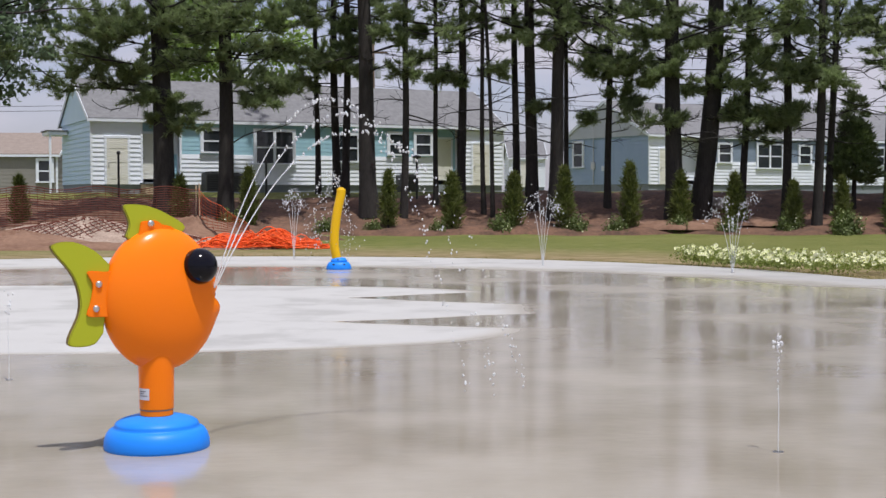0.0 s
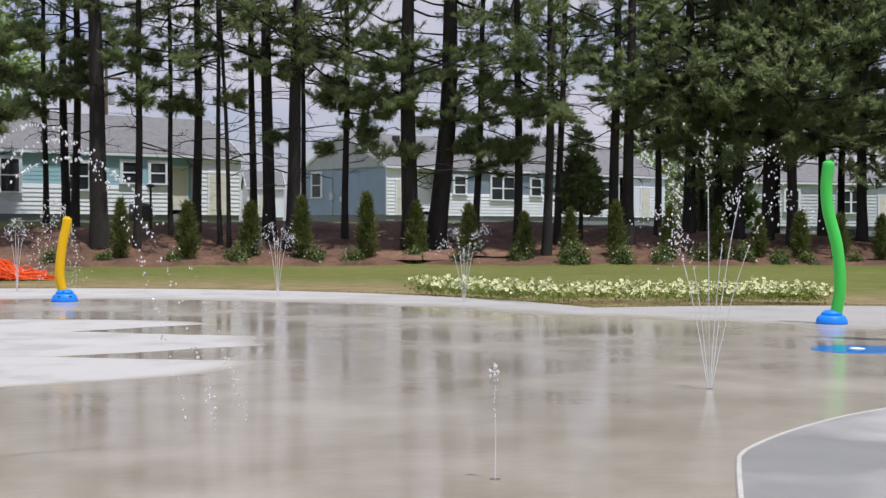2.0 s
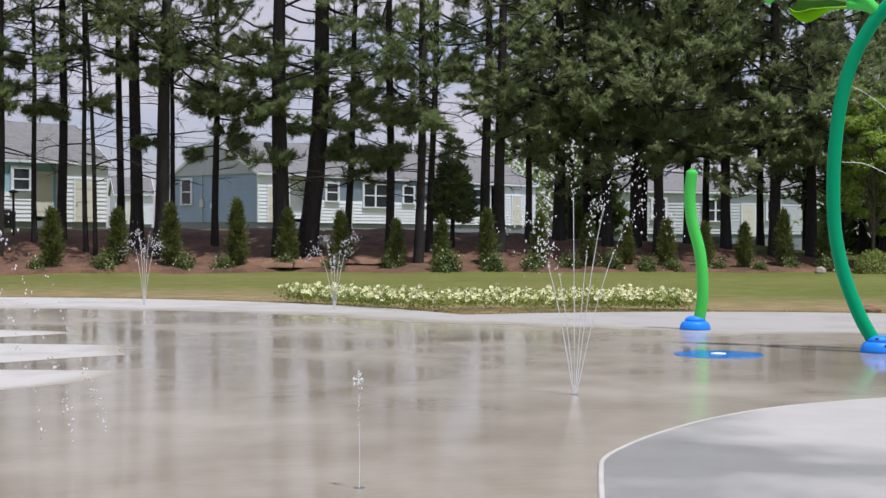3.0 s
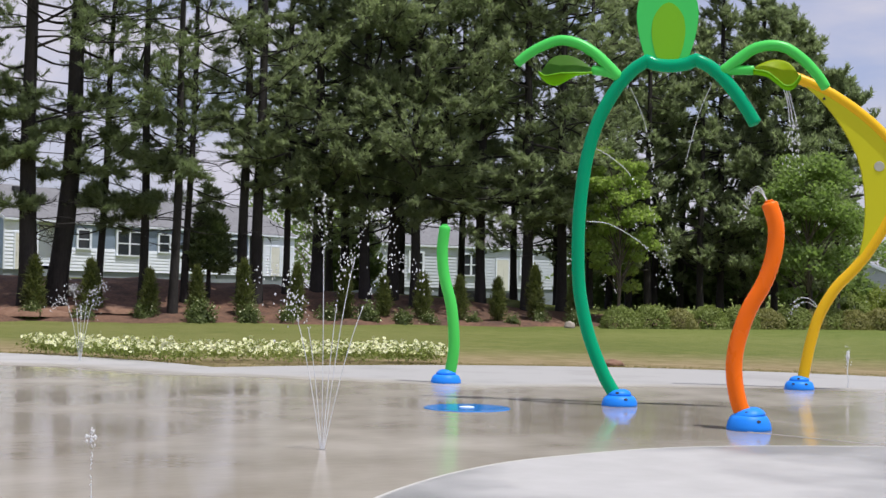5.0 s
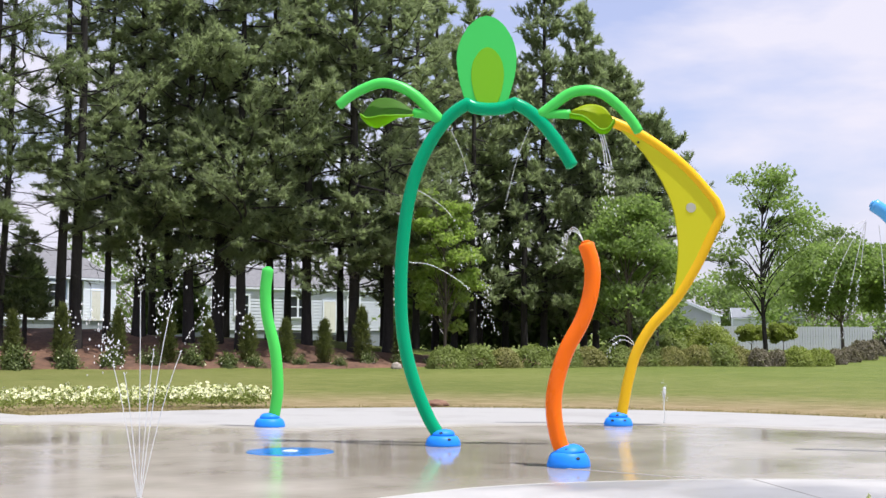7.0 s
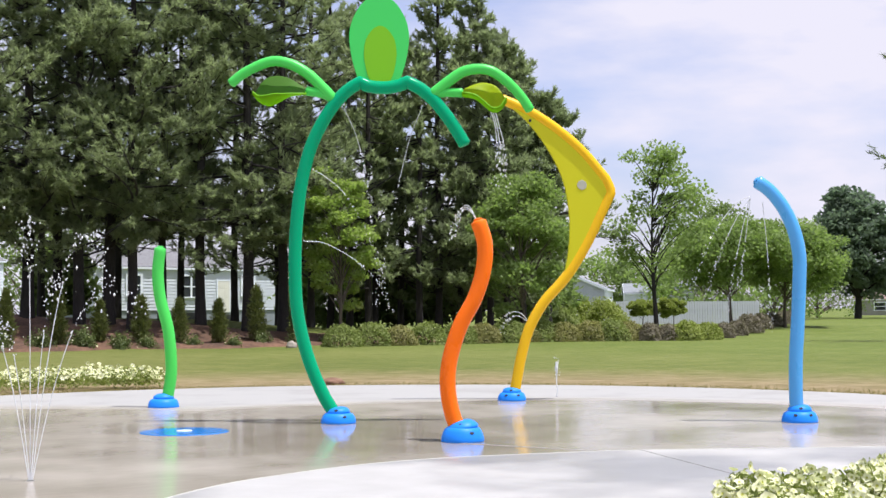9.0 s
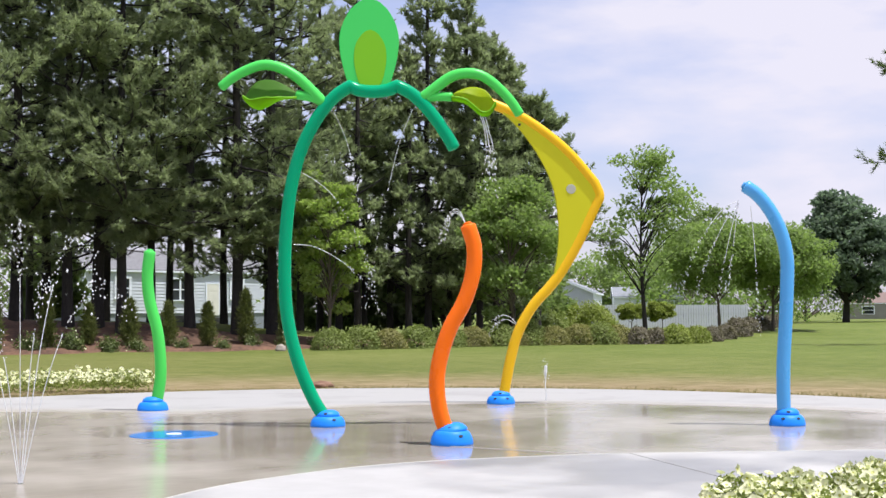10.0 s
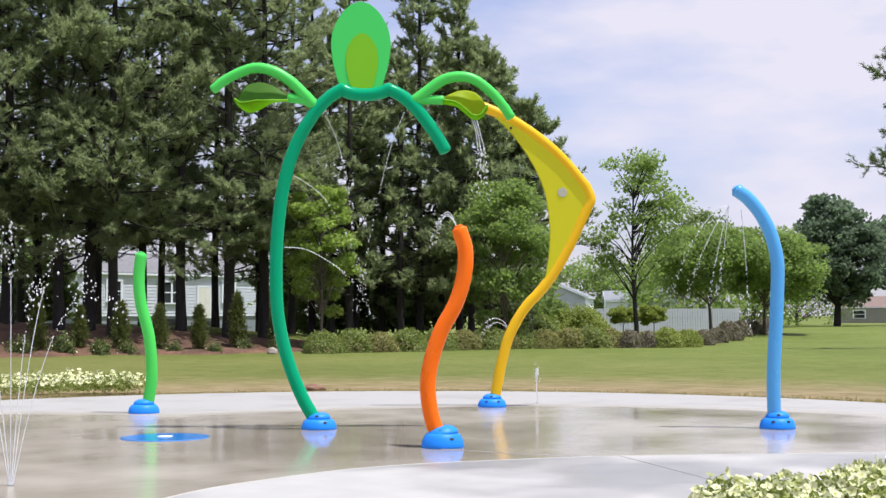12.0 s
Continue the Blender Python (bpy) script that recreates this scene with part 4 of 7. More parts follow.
# ---- water ----
OCTA_V = np.array([(1, 0, 0), (-1, 0, 0), (0, 1, 0), (0, -1, 0), (0, 0, 1.5), (0, 0, -1.5)], float)
OCTA_F = np.array([(0, 2, 4), (2, 1, 4), (1, 3, 4), (3, 0, 4), (2, 0, 5), (1, 2, 5), (3, 1, 5), (0, 3, 5)])


def drops(points, sizes):
    points, sizes = np.asarray(points, float), np.asarray(sizes, float)
    v = (points[:, None] + OCTA_V[None] * sizes[:, None, None]).reshape(-1, 3)
    f = (OCTA_F[None] + 6 * np.arange(len(points))[:, None, None]).reshape(-1, 3)
    return v, f


def arc(p0, p1, rise, n=60):
    """Path of thrown water from p0 to p1, whose top lies rise above the straight line."""
    s = np.linspace(0, 1, n)[:, None]
    p0, p1 = np.asarray(p0, float), np.asarray(p1, float)
    p = p0 + (p1 - p0) * s
    p[:, 2] += (4 * rise * s * (1 - s))[:, 0]
    return p


def stream(parent, path, solid=0.5, r=0.006, drop=0.010, jitter=0.02, count=60, rng=None, name="stream"):
    """One thrown stream: a thread of water that breaks up into drops."""
    rng = rng or np.random.default_rng(1)
    n = max(3, int(len(path) * solid))
    v, f = tube_arrays(path[:n], np.linspace(r, r * 0.8, n), 6, False)
    tri = np.vstack([f[:, [0, 1, 2]], f[:, [0, 2, 3]]])
    ob = link(name, mesh_np(name, v, tri, True), M["water"], parent)
    if count:
        s = n - 2 + (len(path) - n + 1.0) * np.sort(rng.random(count))
        i = np.clip(s.astype(int), 0, len(path) - 2)
        p = path[i] + (path[i + 1] - path[i]) * (s - i)[:, None]
        spread = ((s - n) / max(1, len(path) - n)).clip(0, 1)[:, None]
        p = p + rng.normal(size=p.shape) * jitter * (0.25 + spread)
        v, f = drops(p, drop * (0.5 + 0.8 * rng.random(count)))
        tagged(link("spray", mesh_np("spray", v, f, True), M["water"], parent), kind="stuff")
    return ob


def fan_jet(x, y, seed, label, streams, size=1.0):
    """A cluster of jets from one nozzle. streams: how far each leans to the right and away at its top, and how high it goes."""
    rng = np.random.default_rng(seed)
    t = thing("ground_jet", (x, y, 0), -math.degrees(math.atan2(x, y)), label, "water jet", "jets from the concrete")
    part("nozzle", lathe([(0.035, 0.001), (0.035, 0.004), (0.012, 0.005)], 16), M["steel"], t)
    for side, away, h in streams:
        path = arc((0.03 * side, 0.03 * away, 0.01), (2.0 * side, 2.0 * away, 0.05), h, 70)
        n = int(rng.integers(44, 56))
        stream(t, path[:n], 0.40, 0.0042 * size, 0.0068 * size, 0.045, 60, rng)
        # loose drops thrown off round the top
        p = path[30:n][rng.integers(0, n - 30, 12)] + rng.normal(size=(12, 3)) * np.array([0.07, 0.06, 0.14])
        v, f = drops(p, 0.0085 * size * (0.4 + rng.random(12)))
        tagged(link("spray", mesh_np("spray", v, f, True), M["water"], t), kind="stuff")
    return t


def spout(x, y, h, seed, label):
    """A thin thread of water that breaks into a few drops."""
    rng = np.random.default_rng(seed)
    t = thing("thin_jet", (x, y, 0), 0, label, "water jet", "jets from the concrete")
    part("nozzle", lathe([(0.03, 0.001), (0.03, 0.004), (0.012, 0.005)], 16), M["steel"], t)
    z = np.linspace(0, h, 40)
    path = np.stack([0.010 * np.sin(z * 11) * z, 0.010 * np.cos(z * 9) * z, z], -1)
    stream(t, path, 0.55, 0.0032, 0.0042, 0.007, 34, rng)
    # the head of the spout falls apart
    q = rng.normal(size=(16, 3)) * np.array([0.018, 0.018, 0.045]) + np.array([0, 0, h * 0.96])
    v, f = drops(q, 0.0075 * (0.5 + rng.random(16)))
    tagged(link("spray", mesh_np("spray", v, f, True), M["water"], t), kind="stuff")
    return t


def bubbler(x, y, h, seed, label):
    rng = np.random.default_rng(seed)
    t = thing("bubbling_jet", (x, y, 0), 0, label, "water jet", "jets from the concrete")
    part("nozzle", lathe([(0.03, 0.001), (0.03, 0.004), (0.012, 0.005)], 16), M["steel"], t)
    z = np.linspace(0, h, 26)
    p = np.stack([0.012 * np.sin(z * 23), 0.012 * np.cos(z * 19), z], -1)
    rad = 0.008 + 0.022 * smooth01(0.6 * h, 0.9 * h, z) * (0.5 + 0.9 * rng.random(26))
    v, f = tube_arrays(p, rad, 8, True)
    link("column", mesh_np("column", v, f, True), M["water"], t)
    n = 40
    q = rng.normal(size=(n, 3)) * np.array([0.035, 0.035, 0.10]) + np.array([0, 0, h * 0.9])
    q[:, 2] = np.abs(q[:, 2])
    v, f = drops(q, 0.007 * (0.5 + rng.random(n)))
    tagged(link("spray", mesh_np("spray", v, f, True), M["water"], t), kind="stuff")
    return t


def world_path(obj_xy, turn, pts):
    """Points given in a feature's own x-z plane, brought to the world."""
    m = pose(obj_xy[0], obj_xy[1], 0, 0, 0, turn)
    return np.array([tuple(m @ Vector(p)) for p in pts])


def thrown(name, label, paths, solid, r, drop, jitter, count, seed):
    rng = np.random.default_rng(seed)
    t = thing(name, (0, 0, 0), 0, label, "water jet", "water thrown by the sprayers")
    for p in paths:
        stream(t, p, solid, r, drop, jitter, count, rng)
    return t


def all_water():
    mouth = np.array((-1.45, 7.56, 0.87))
    thrown("fish_spray", "arching streams of water from the fish's mouth", [arc(mouth + (0.01 * i, 0, 0.012 * i), (0.02 + 0.20 * i, 8.55 + 0.16 * i, 0.02), 1.50 - 0.10 * i) for i in range(3)], 0.24, 0.0036, 0.0068, 0.016, 130, 3)
    fan_jet(4.43, 11.02, 11, "tall fan of water jets from the concrete", ((-0.46, 0.05, 1.50), (-0.24, -0.15, 1.30), (-0.03, 0.10, 2.15), (0.20, -0.10, 1.65), (0.44, 0.08, 2.05), (0.62, -0.05, 1.60)))
    fan_jet(5.1, 24.8, 12, "fan of water jets beside the flower strip", ((-0.34, 0.1, 1.10), (-0.16, -0.1, 1.30), (0.0, 0.1, 0.95), (0.17, -0.1, 1.25), (0.36, 0.1, 1.35)), 1.15)
    fan_jet(1.8, 27.6, 13, "low fan of water jets", ((-0.26, 0.1, 1.25), (-0.12, -0.1, 1.45), (0.0, 0.1, 1.10), (0.12, -0.1, 1.35), (0.27, 0.1, 1.20)), 1.2)
    fan_jet(-3.7, 31.0, 14, "low fan of water jets near the lawn", ((-0.18, 0.1, 1.3), (-0.06, -0.1, 1.55), (0.07, 0.1, 1.5), (0.18, -0.1, 1.3)), 1.25)
    bubbler(15.0, 15.95, 0.55, 21, "short bubbling water column")
    spout(1.67, 7.27, 0.64, 22, "faint thread of water from a ground nozzle")
    spout(-3.49, 10.24, 0.62, 23, "thin water spout from a ground nozzle")
    A, turn = (9.586, 14.13), VIEW
    w = lambda pts: world_path(A, turn, spline([(1.025 * x + 0.006 * z, y, z * 1.033) for x, y, z in pts], 50))
    thrown("arch_spray", "thin water threads falling inside the arch", [w([(0.06, 0, 3.85), (0.21, 0, 3.51), (0.32, 0, 3.09), (0.39, 0, 2.68)]), w([(1.04, 0, 3.88), (0.89, 0, 3.51), (0.75, 0, 2.96), (0.55, 0, 1.99), (0.44, 0, 1.36)]), w([(-0.35, 0, 3.11), (-0.15, 0, 2.99), (0.10, 0, 2.75), (0.44, 0, 2.12), (0.58, 0, 1.57)]), w([(-0.44, 0, 2.22), (-0.15, 0, 2.18), (0.24, 0, 1.95), (0.51, 0, 1.67), (0.66, 0, 1.36)])], 0.5, 0.005, 0.0075, 0.02, 50, 31)
    pours = [w([(1.90 + dx, 0, 3.80), (1.95 + dx, dx, 3.62), (1.99 + 1.6 * dx, 0, 3.35), (2.00 + 2.0 * dx, dx, 3.02 - 6 * abs(dx))]) for dx in (-0.025, 0.0, 0.03)]
    thrown("leaf_pour", "short ragged stream spilling from the leaf scoop", pours, 0.62, 0.008, 0.011, 0.030, 34, 32)
    O = (9.26, 11.24)
    w = lambda pts: world_path(O, turn, spline(pts, 60))
    thrown("orange_spray", "small gush of water curling off the orange sprayer's top", [w([(0.17, 0, 2.36), (0.11, dy, 2.46 + 0.02 * k), (0.04, dy, 2.49 + 0.02 * k), (-0.02 - 0.02 * k, dy, 2.40), (-0.05 - 0.03 * k, dy, 2.22 - 0.05 * k)]) for k, dy in ((0, -0.02), (1, 0.02), (2, 0.0))], 0.6, 0.005, 0.008, 0.015, 22, 33)
    B = (13.88, 10.36)
    w = lambda pts: world_path(B, turn, spline(pts, 50))
    thrown("blue_spray", "fine falling streams from the blue sprayer's hook", [w([(-0.56, 0, 2.79), (-0.78, 0, 2.66), (-1.06, 0, 2.25), (-1.27, 0, 1.70)]), w([(-0.56, 0, 2.77), (-0.75, 0, 2.49), (-0.96, 0, 2.04), (-1.13, 0, 1.56)]), w([(-0.57, 0, 2.76), (-0.68, 0, 2.32), (-0.80, 0, 1.77), (-0.87, 0, 1.35)]), w([(-0.56, 0, 2.76), (-0.63, 0, 2.25), (-0.72, 0, 1.63)]), w([(-0.41, 0, 2.72), (-0.37, 0, 2.25), (-0.34, 0, 1.63), (-0.33, 0, 1.15)])], 0.5, 0.005, 0.007, 0.02, 55, 35)
    S = (13.93, 15.82)
    w = lambda pts: world_path(S, turn, spline(pts, 40))
    thrown("leaf_sprayer_spray", "small side streams from the yellow sprayer", [w([(0.25, 0, 1.25), (0.15, 0, 1.35), (0.01, 0, 1.37), (-0.09, 0, 1.26), (-0.15, 0, 1.02)]), w([(0.25, 0, 1.23), (0.10, 0, 1.31), (-0.03, 0, 1.26), (-0.11, 0, 1.11)]), w([(1.54, 0, 3.07), (1.69, 0, 2.83), (1.80, 0, 2.48), (1.91, 0, 1.97)])], 0.5, 0.005, 0.008, 0.03, 30, 36)
    Y = (-2.28, 26.33)
    w = lambda pts: world_path(Y, 4.8, spline(pts, 40))
    thrown("yellow_spray", "drops falling round the yellow sprayer", [w([(0.02, 0, 1.54), (-0.16, 0, 1.89), (-0.44, 0, 1.56), (-0.53, 0, 0.80), (-0.55, 0, 0.20)]), w([(0.04, 0, 1.54), (-0.05, 0, 1.78), (-0.27, 0, 1.46), (-0.37, 0, 0.47)]), w([(0.07, 0, 1.52), (0.13, 0, 1.35), (0.18, 0, 0.80), (0.20, 0, 0.14)])], 0.2, 0.006, 0.0105, 0.10, 130, 37)


all_water()

# ---- planting ----


def unit(v):
    return v / np.maximum(np.linalg.norm(v, axis=-1, keepdims=True), 1e-9)


def leaf_cards(p, rng, size=0.10, up=0.8, long=1.5, face=None):
    """Single leaves: small folded diamonds at the points p."""
    n = len(p)
    d = unit(rng.normal(size=(n, 3)) + np.array([0, 0, -0.2]))
    q = unit(np.cross(d, unit(rng.normal(size=(n, 3)) * (1.0 if face is None else 0.55) + np.array([0, 0, up]) + (0 if face is None else face))))
    s = size * (0.6 + 0.7 * rng.random((n, 1)))
    m = np.cross(d, q) * s * 0.18
    v = np.stack([p - d * s * long * 0.5, p + q * s * 0.5 + m, p + d * s * long * 0.5, p - q * s * 0.5 + m], 1).reshape(-1, 3)
    i = 4 * np.arange(n)[:, None]
    return v, np.vstack([i + np.array([[0, 1, 2]]), i + np.array([[0, 2, 3]])])


def tri(v, f):
    return v, (np.vstack([f[:, [0, 1, 2]], f[:, [0, 2, 3]]]) if f.shape[1] == 4 else f)


def needle_sprays(p, axis, rng, per, length, width):
    """Bottle-brush ends of pine twigs: thin needles that fan forward about each axis."""
    n = len(p)
    d = unit(axis[:, None] * 0.95 + rng.normal(size=(n, per, 3)) * 0.62 + np.array([0, 0, 0.22]))
    q = unit(np.cross(d, rng.normal(size=(n, per, 3)))) * width
    ln = length * (0.6 + 0.55 * rng.random((n, per, 1)))
    o = p[:, None] - axis[:, None] * (0.22 * rng.random((n, per, 1))) + rng.normal(size=(n, per, 3)) * 0.02
    v = np.stack([o - q, o + q, o + d * ln], 2).reshape(-1, 3)
    return v, np.arange(len(v)).reshape(-1, 3)


def limb_path(root, end, sag, rng, n=8):
    """A limb that leaves the trunk level, dips, and turns up at its tip."""
    s = np.linspace(0, 1, n)[:, None]
    root, end = np.asarray(root, float), np.asarray(end, float)
    d = end - root
    ln = np.linalg.norm(d)
    side = unit(np.array([-d[1], d[0], 0.0]))
    bend, kink = rng.normal() * 0.10 * ln, rng.normal(size=2) * 0.035 * ln
    p = root + d * s + side * (bend * np.sin(np.pi * s) + kink[0] * np.sin(9 * s))
    p[:, 2] += (-sag * ln * np.sin(np.pi * s) + kink[1] * np.sin(7 * s) * s)[:, 0]
    return p


def twigs_of(lp, rng, count, reach_, start=0.35, upturn=0.12):
    """Twigs that leave a limb to both sides, shorter towards its tip: their ends and directions."""
    n = len(lp)
    s = start + (1 - start) * (np.arange(count) + rng.random(count)) / count
    t = s * (n - 1)
    i = np.clip(t.astype(int), 0, n - 2)
    b = lp[i] + (lp[i + 1] - lp[i]) * (t - i)[:, None]
    tan = unit(lp[i + 1] - lp[i])
    side = unit(np.cross(tan, np.array([0, 0, 1.0])) + rng.normal(size=(count, 3)) * 0.55)
    side *= np.where(np.arange(count) % 2 == 0, 1, -1)[:, None]
    d = unit(tan * (0.45 + 0.6 * s[:, None]) + side * (1.05 - 0.6 * s[:, None]) + np.array([0, 0, upturn]) + rng.normal(size=(count, 3)) * 0.30)
    ln = reach_ * (1.05 - 0.55 * s) * (0.6 + 0.7 * rng.random(count))
    return b, d, ln[:, None]


def pine(bearing, distance, dia, tall=19.0, lean=0.0, first=7.0, limbs=22, span=2.6, twigs=7, seed=1, label="tall dark-barked pine with high sparse limbs", group="pines on the bank", mat="needles_backlit", dead=6, bow=0.0, boughs=(), needle=(14, 0.26, 0.018), cone=0.55, top=15.0, upturn=0.12):
    """Loblolly pine: bare lower trunk with dead limbs, level limbs with needled twigs above.
    boughs: (to the right, up, towards the standing point, size) of low needled limbs; over the height top the crown is coarser."""
    rng = np.random.default_rng(seed)
    x, y, _ = polar(bearing, distance)
    t = thing("pine_tree", (x, y, gz(x, y) - 0.06), -bearing, label, "tree", group)
    z = np.linspace(0, tall, 15)
    ph = rng.random(2) * 6
    cx = lean * z + bow * np.sin(np.pi * z / 11.0) + 0.04 * np.sin(z * 0.55 + ph[0])
    cy = 0.05 * np.sin(z * 0.4 + ph[1])
    rad = dia / 2 * (1 - 0.72 * z / tall)
    rad[0] *= 1.22
    v, f = tube_arrays(np.stack([cx, cy, z], -1), rad, 12, False)
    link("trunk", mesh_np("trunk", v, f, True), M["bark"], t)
    at = lambda h: np.array([np.interp(h, z, cx), np.interp(h, z, cy), h])
    wood, fine, coarse = [], [], []

    def limb(lp, r0):
        lv, lf = tube_arrays(lp, np.linspace(r0, 0.010, len(lp)), 5, False)
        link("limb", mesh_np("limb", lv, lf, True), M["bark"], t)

    def clothe(lp, count, reach_, start, bag):
        b, d, ln = twigs_of(lp, rng, count, reach_, start, upturn)
        e = b + d * ln + np.array([0, 0, 0.05]) * ln
        for p0, p1 in zip(b, e):
            wood.append(tri(*tube_arrays(np.stack([p0, p1]), [0.013, 0.005], 3, False)))
        for k in (0.45, 0.75, 1.0):
            m = rng.random(count) < (1.0 if k > 0.5 else 0.7)
            bag.append((b[m] + (e - b)[m] * k + rng.normal(size=(m.sum(), 3)) * 0.05, d[m]))

    # needled crown
    for i in range(limbs):
        u = (i + rng.random()) / limbs
        h = first + (min(tall, top) - first) * (u if upturn < 0.5 else u ** 0.8)
        k = max(0.22, 1.0 - cone * (h - first) / max(1.0, tall - first))
        a = rng.random() * 2 * np.pi
        ln = span * (0.35 + 0.9 * rng.random()) * k
        end = at(h) + np.array([np.cos(a) * ln, np.sin(a) * ln, ln * rng.uniform(-0.35, 0.60)])
        lp = limb_path(at(h), end, rng.uniform(-0.10, 0.16), rng)
        limb(lp, 0.020 + 0.010 * ln)
        clothe(lp, max(5, int(twigs * (0.45 + 0.55 * ln / span))), 0.42 + 0.20 * ln, 0.45 if ln > 1.5 else 0.25, fine)
        if ln > 2.0:
            # a fork off the outer limb
            j = int(rng.integers(3, 6))
            fk = limb_path(lp[j], lp[j] + (lp[-1] - lp[j]) * 0.7 + rng.normal(size=3) * np.array([0.35, 0.35, 0.30]) * ln * 0.6, 0.05, rng, 5)
            wood.append(tri(*tube_arrays(fk, np.linspace(0.022, 0.008, 5), 3, False)))
            clothe(fk, max(4, twigs // 2), 0.55, 0.35, fine)
    # the crown over the height that can be seen well
    if tall > top:
        high = max(7, int(limbs * 0.3))
        for i in range(high):
            h = top + (tall - top) * (i + rng.random()) / high
            k = max(0.15, 1.0 - cone * (h - first) / max(1.0, tall - first))
            a = i * 2.399
            ln = span * (0.5 + 0.5 * rng.random()) * k
            lp = limb_path(at(min(h, tall * 0.98)), at(min(h, tall * 0.98)) + np.array([np.cos(a) * ln, np.sin(a) * ln, 0.1 * ln]), 0.05, rng)
            clothe(lp, max(4, twigs // 2), 0.30 + 0.25 * ln, 0.2, coarse)
    if upturn > 0.5:
        # the leader, clothed to its tip
        lead = np.stack([at(h) for h in np.linspace(tall - 3.2, tall + 0.3, 8)])
        clothe(lead, 26, 0.75, 0.0, fine)
        clothe(lead[4:], 12, 0.35, 0.1, fine)
    # low boughs
    for dx, h, near, size in boughs:
        root = at(max(1.5, h - 0.25 * abs(dx) + 0.3))
        lp = limb_path(root, (dx, -near, h), 0.06, rng, 10)
        limb(lp, 0.030 + 0.006 * abs(dx))
        c = np.array([dx, -near, h])
        for j in range(max(4, int(8 * size))):
            i = int(rng.integers(3, 10))
            b = lp[i]
            q = b * 0.35 + c * 0.65 + rng.normal(size=3) * np.array([0.62, 0.45, 0.24]) * size
            sp = limb_path(b, q, 0.05, rng, 5)
            wood.append(tri(*tube_arrays(sp, np.linspace(0.020, 0.008, 5), 3, False)))
            clothe(sp, 10, 0.45, 0.25, fine)
    # dead limbs, bent and bare
    for i in range(dead):
        h = 2.6 + rng.random() * max(1.0, first - 1.2)
        a = rng.random() * 2 * np.pi
        ln = 0.5 + 2.4 * rng.random() ** 1.5
        lp = limb_path(at(h), at(h) + np.array([np.cos(a) * ln, np.sin(a) * ln, ln * rng.uniform(-0.25, 0.35)]), rng.uniform(-0.12, 0.1), rng)
        limb(lp, 0.014 + 0.008 * ln)
        b, d, ln2 = twigs_of(lp, rng, 6, 0.6, 0.25)
        for p0, p1 in zip(b, b + d * ln2):
            wood.append(tri(*tube_arrays(np.stack([p0, p1]), [0.012, 0.006], 3, False)))
    v, f = join_arrays(wood)
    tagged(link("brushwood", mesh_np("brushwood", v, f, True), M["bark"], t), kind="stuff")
    parts = [needle_sprays(np.vstack([p for p, _ in fine]), np.vstack([d for _, d in fine]), rng, *needle)]
    if coarse:
        parts.append(needle_sprays(np.vstack([p for p, _ in coarse]), np.vstack([d for _, d in coarse]), rng, 7, 0.48, 0.070))
    v, f = join_arrays(parts)
    link("crown", mesh_np("crown", v, f), M[mat], t)
    return t


def leaf_tree(name, bearing, distance, tall, spread, trunk_h, dia, clumps, per, leaf, mat, seed, label, category="tree", group="", squash=1.0, base=None, bark="bark_light", forks=6):
    """A broadleaf: tapered trunk, forking limbs, and clumps of leaves with gaps between."""
    rng = np.random.default_rng(seed)
    x, y, _ = polar(bearing, distance)
    t = thing(name, (x, y, (gz(x, y) if base is None else base) - 0.04), -bearing, label, category, group)
    z = np.linspace(0, tall * 0.8, 10)
    path = np.stack([0.12 * np.sin(z * 0.5 + seed), 0.1 * np.cos(z * 0.6 + seed) - 0.1, z], -1)
    v, f = tube_arrays(path, np.linspace(dia / 2, dia * 0.08, 10), 10, False)
    link("trunk", mesh_np("trunk", v, f, True), M[bark], t)
    crown_h = tall - trunk_h
    cpos, items = [], []
    for i in range(clumps):
        u = rng.random() ** 0.8
        h = trunk_h + crown_h * (0.06 + 0.9 * u)
        wid = spread * 0.5 * (np.sin(np.pi * (0.14 + 0.76 * u)) ** 0.7) * squash
        a = rng.random() * 2 * np.pi
        r = wid * (0.35 + 0.65 * np.sqrt(rng.random()))
        c = np.array([r * np.cos(a), r * np.sin(a), h + 0.05 * crown_h * rng.normal()])
        cpos.append(c)
        hb = max(trunk_h * 0.75, h - 0.45 * r - 0.3 * crown_h * rng.random())
        hb = min(hb, tall * 0.78)
        b = np.array([np.interp(hb, z, path[:, 0]), np.interp(hb, z, path[:, 1]), hb])
        if i % max(1, clumps // (forks * 6)) == 0:
            mid = (b + c) / 2 + np.array([0, 0, 0.12 * r])
            lv, lf = tube_arrays(spline([b, mid, c], 6), np.linspace(dia * 0.17, 0.01, 6), 5, False)
            link("limb", mesh_np("limb", lv, lf, True), M[bark], t)
    cpos = np.array(cpos)
    cs = (0.10 + 0.10 * rng.random((clumps, 1, 1))) * spread * 0.55
    ball = unit(rng.normal(size=(clumps, per, 3))) * rng.random((clumps, per, 1)) ** 0.42
    p = (cpos[:, None] + ball * 1.9 * cs * np.array([1, 1, 0.52])).reshape(-1, 3)
    p = p[p[:, 2] > trunk_h * 0.8]
    v, f = leaf_cards(p, rng, leaf, 1.5)
    link("crown", mesh_np("crown", v, f), M[mat], t)
    return t


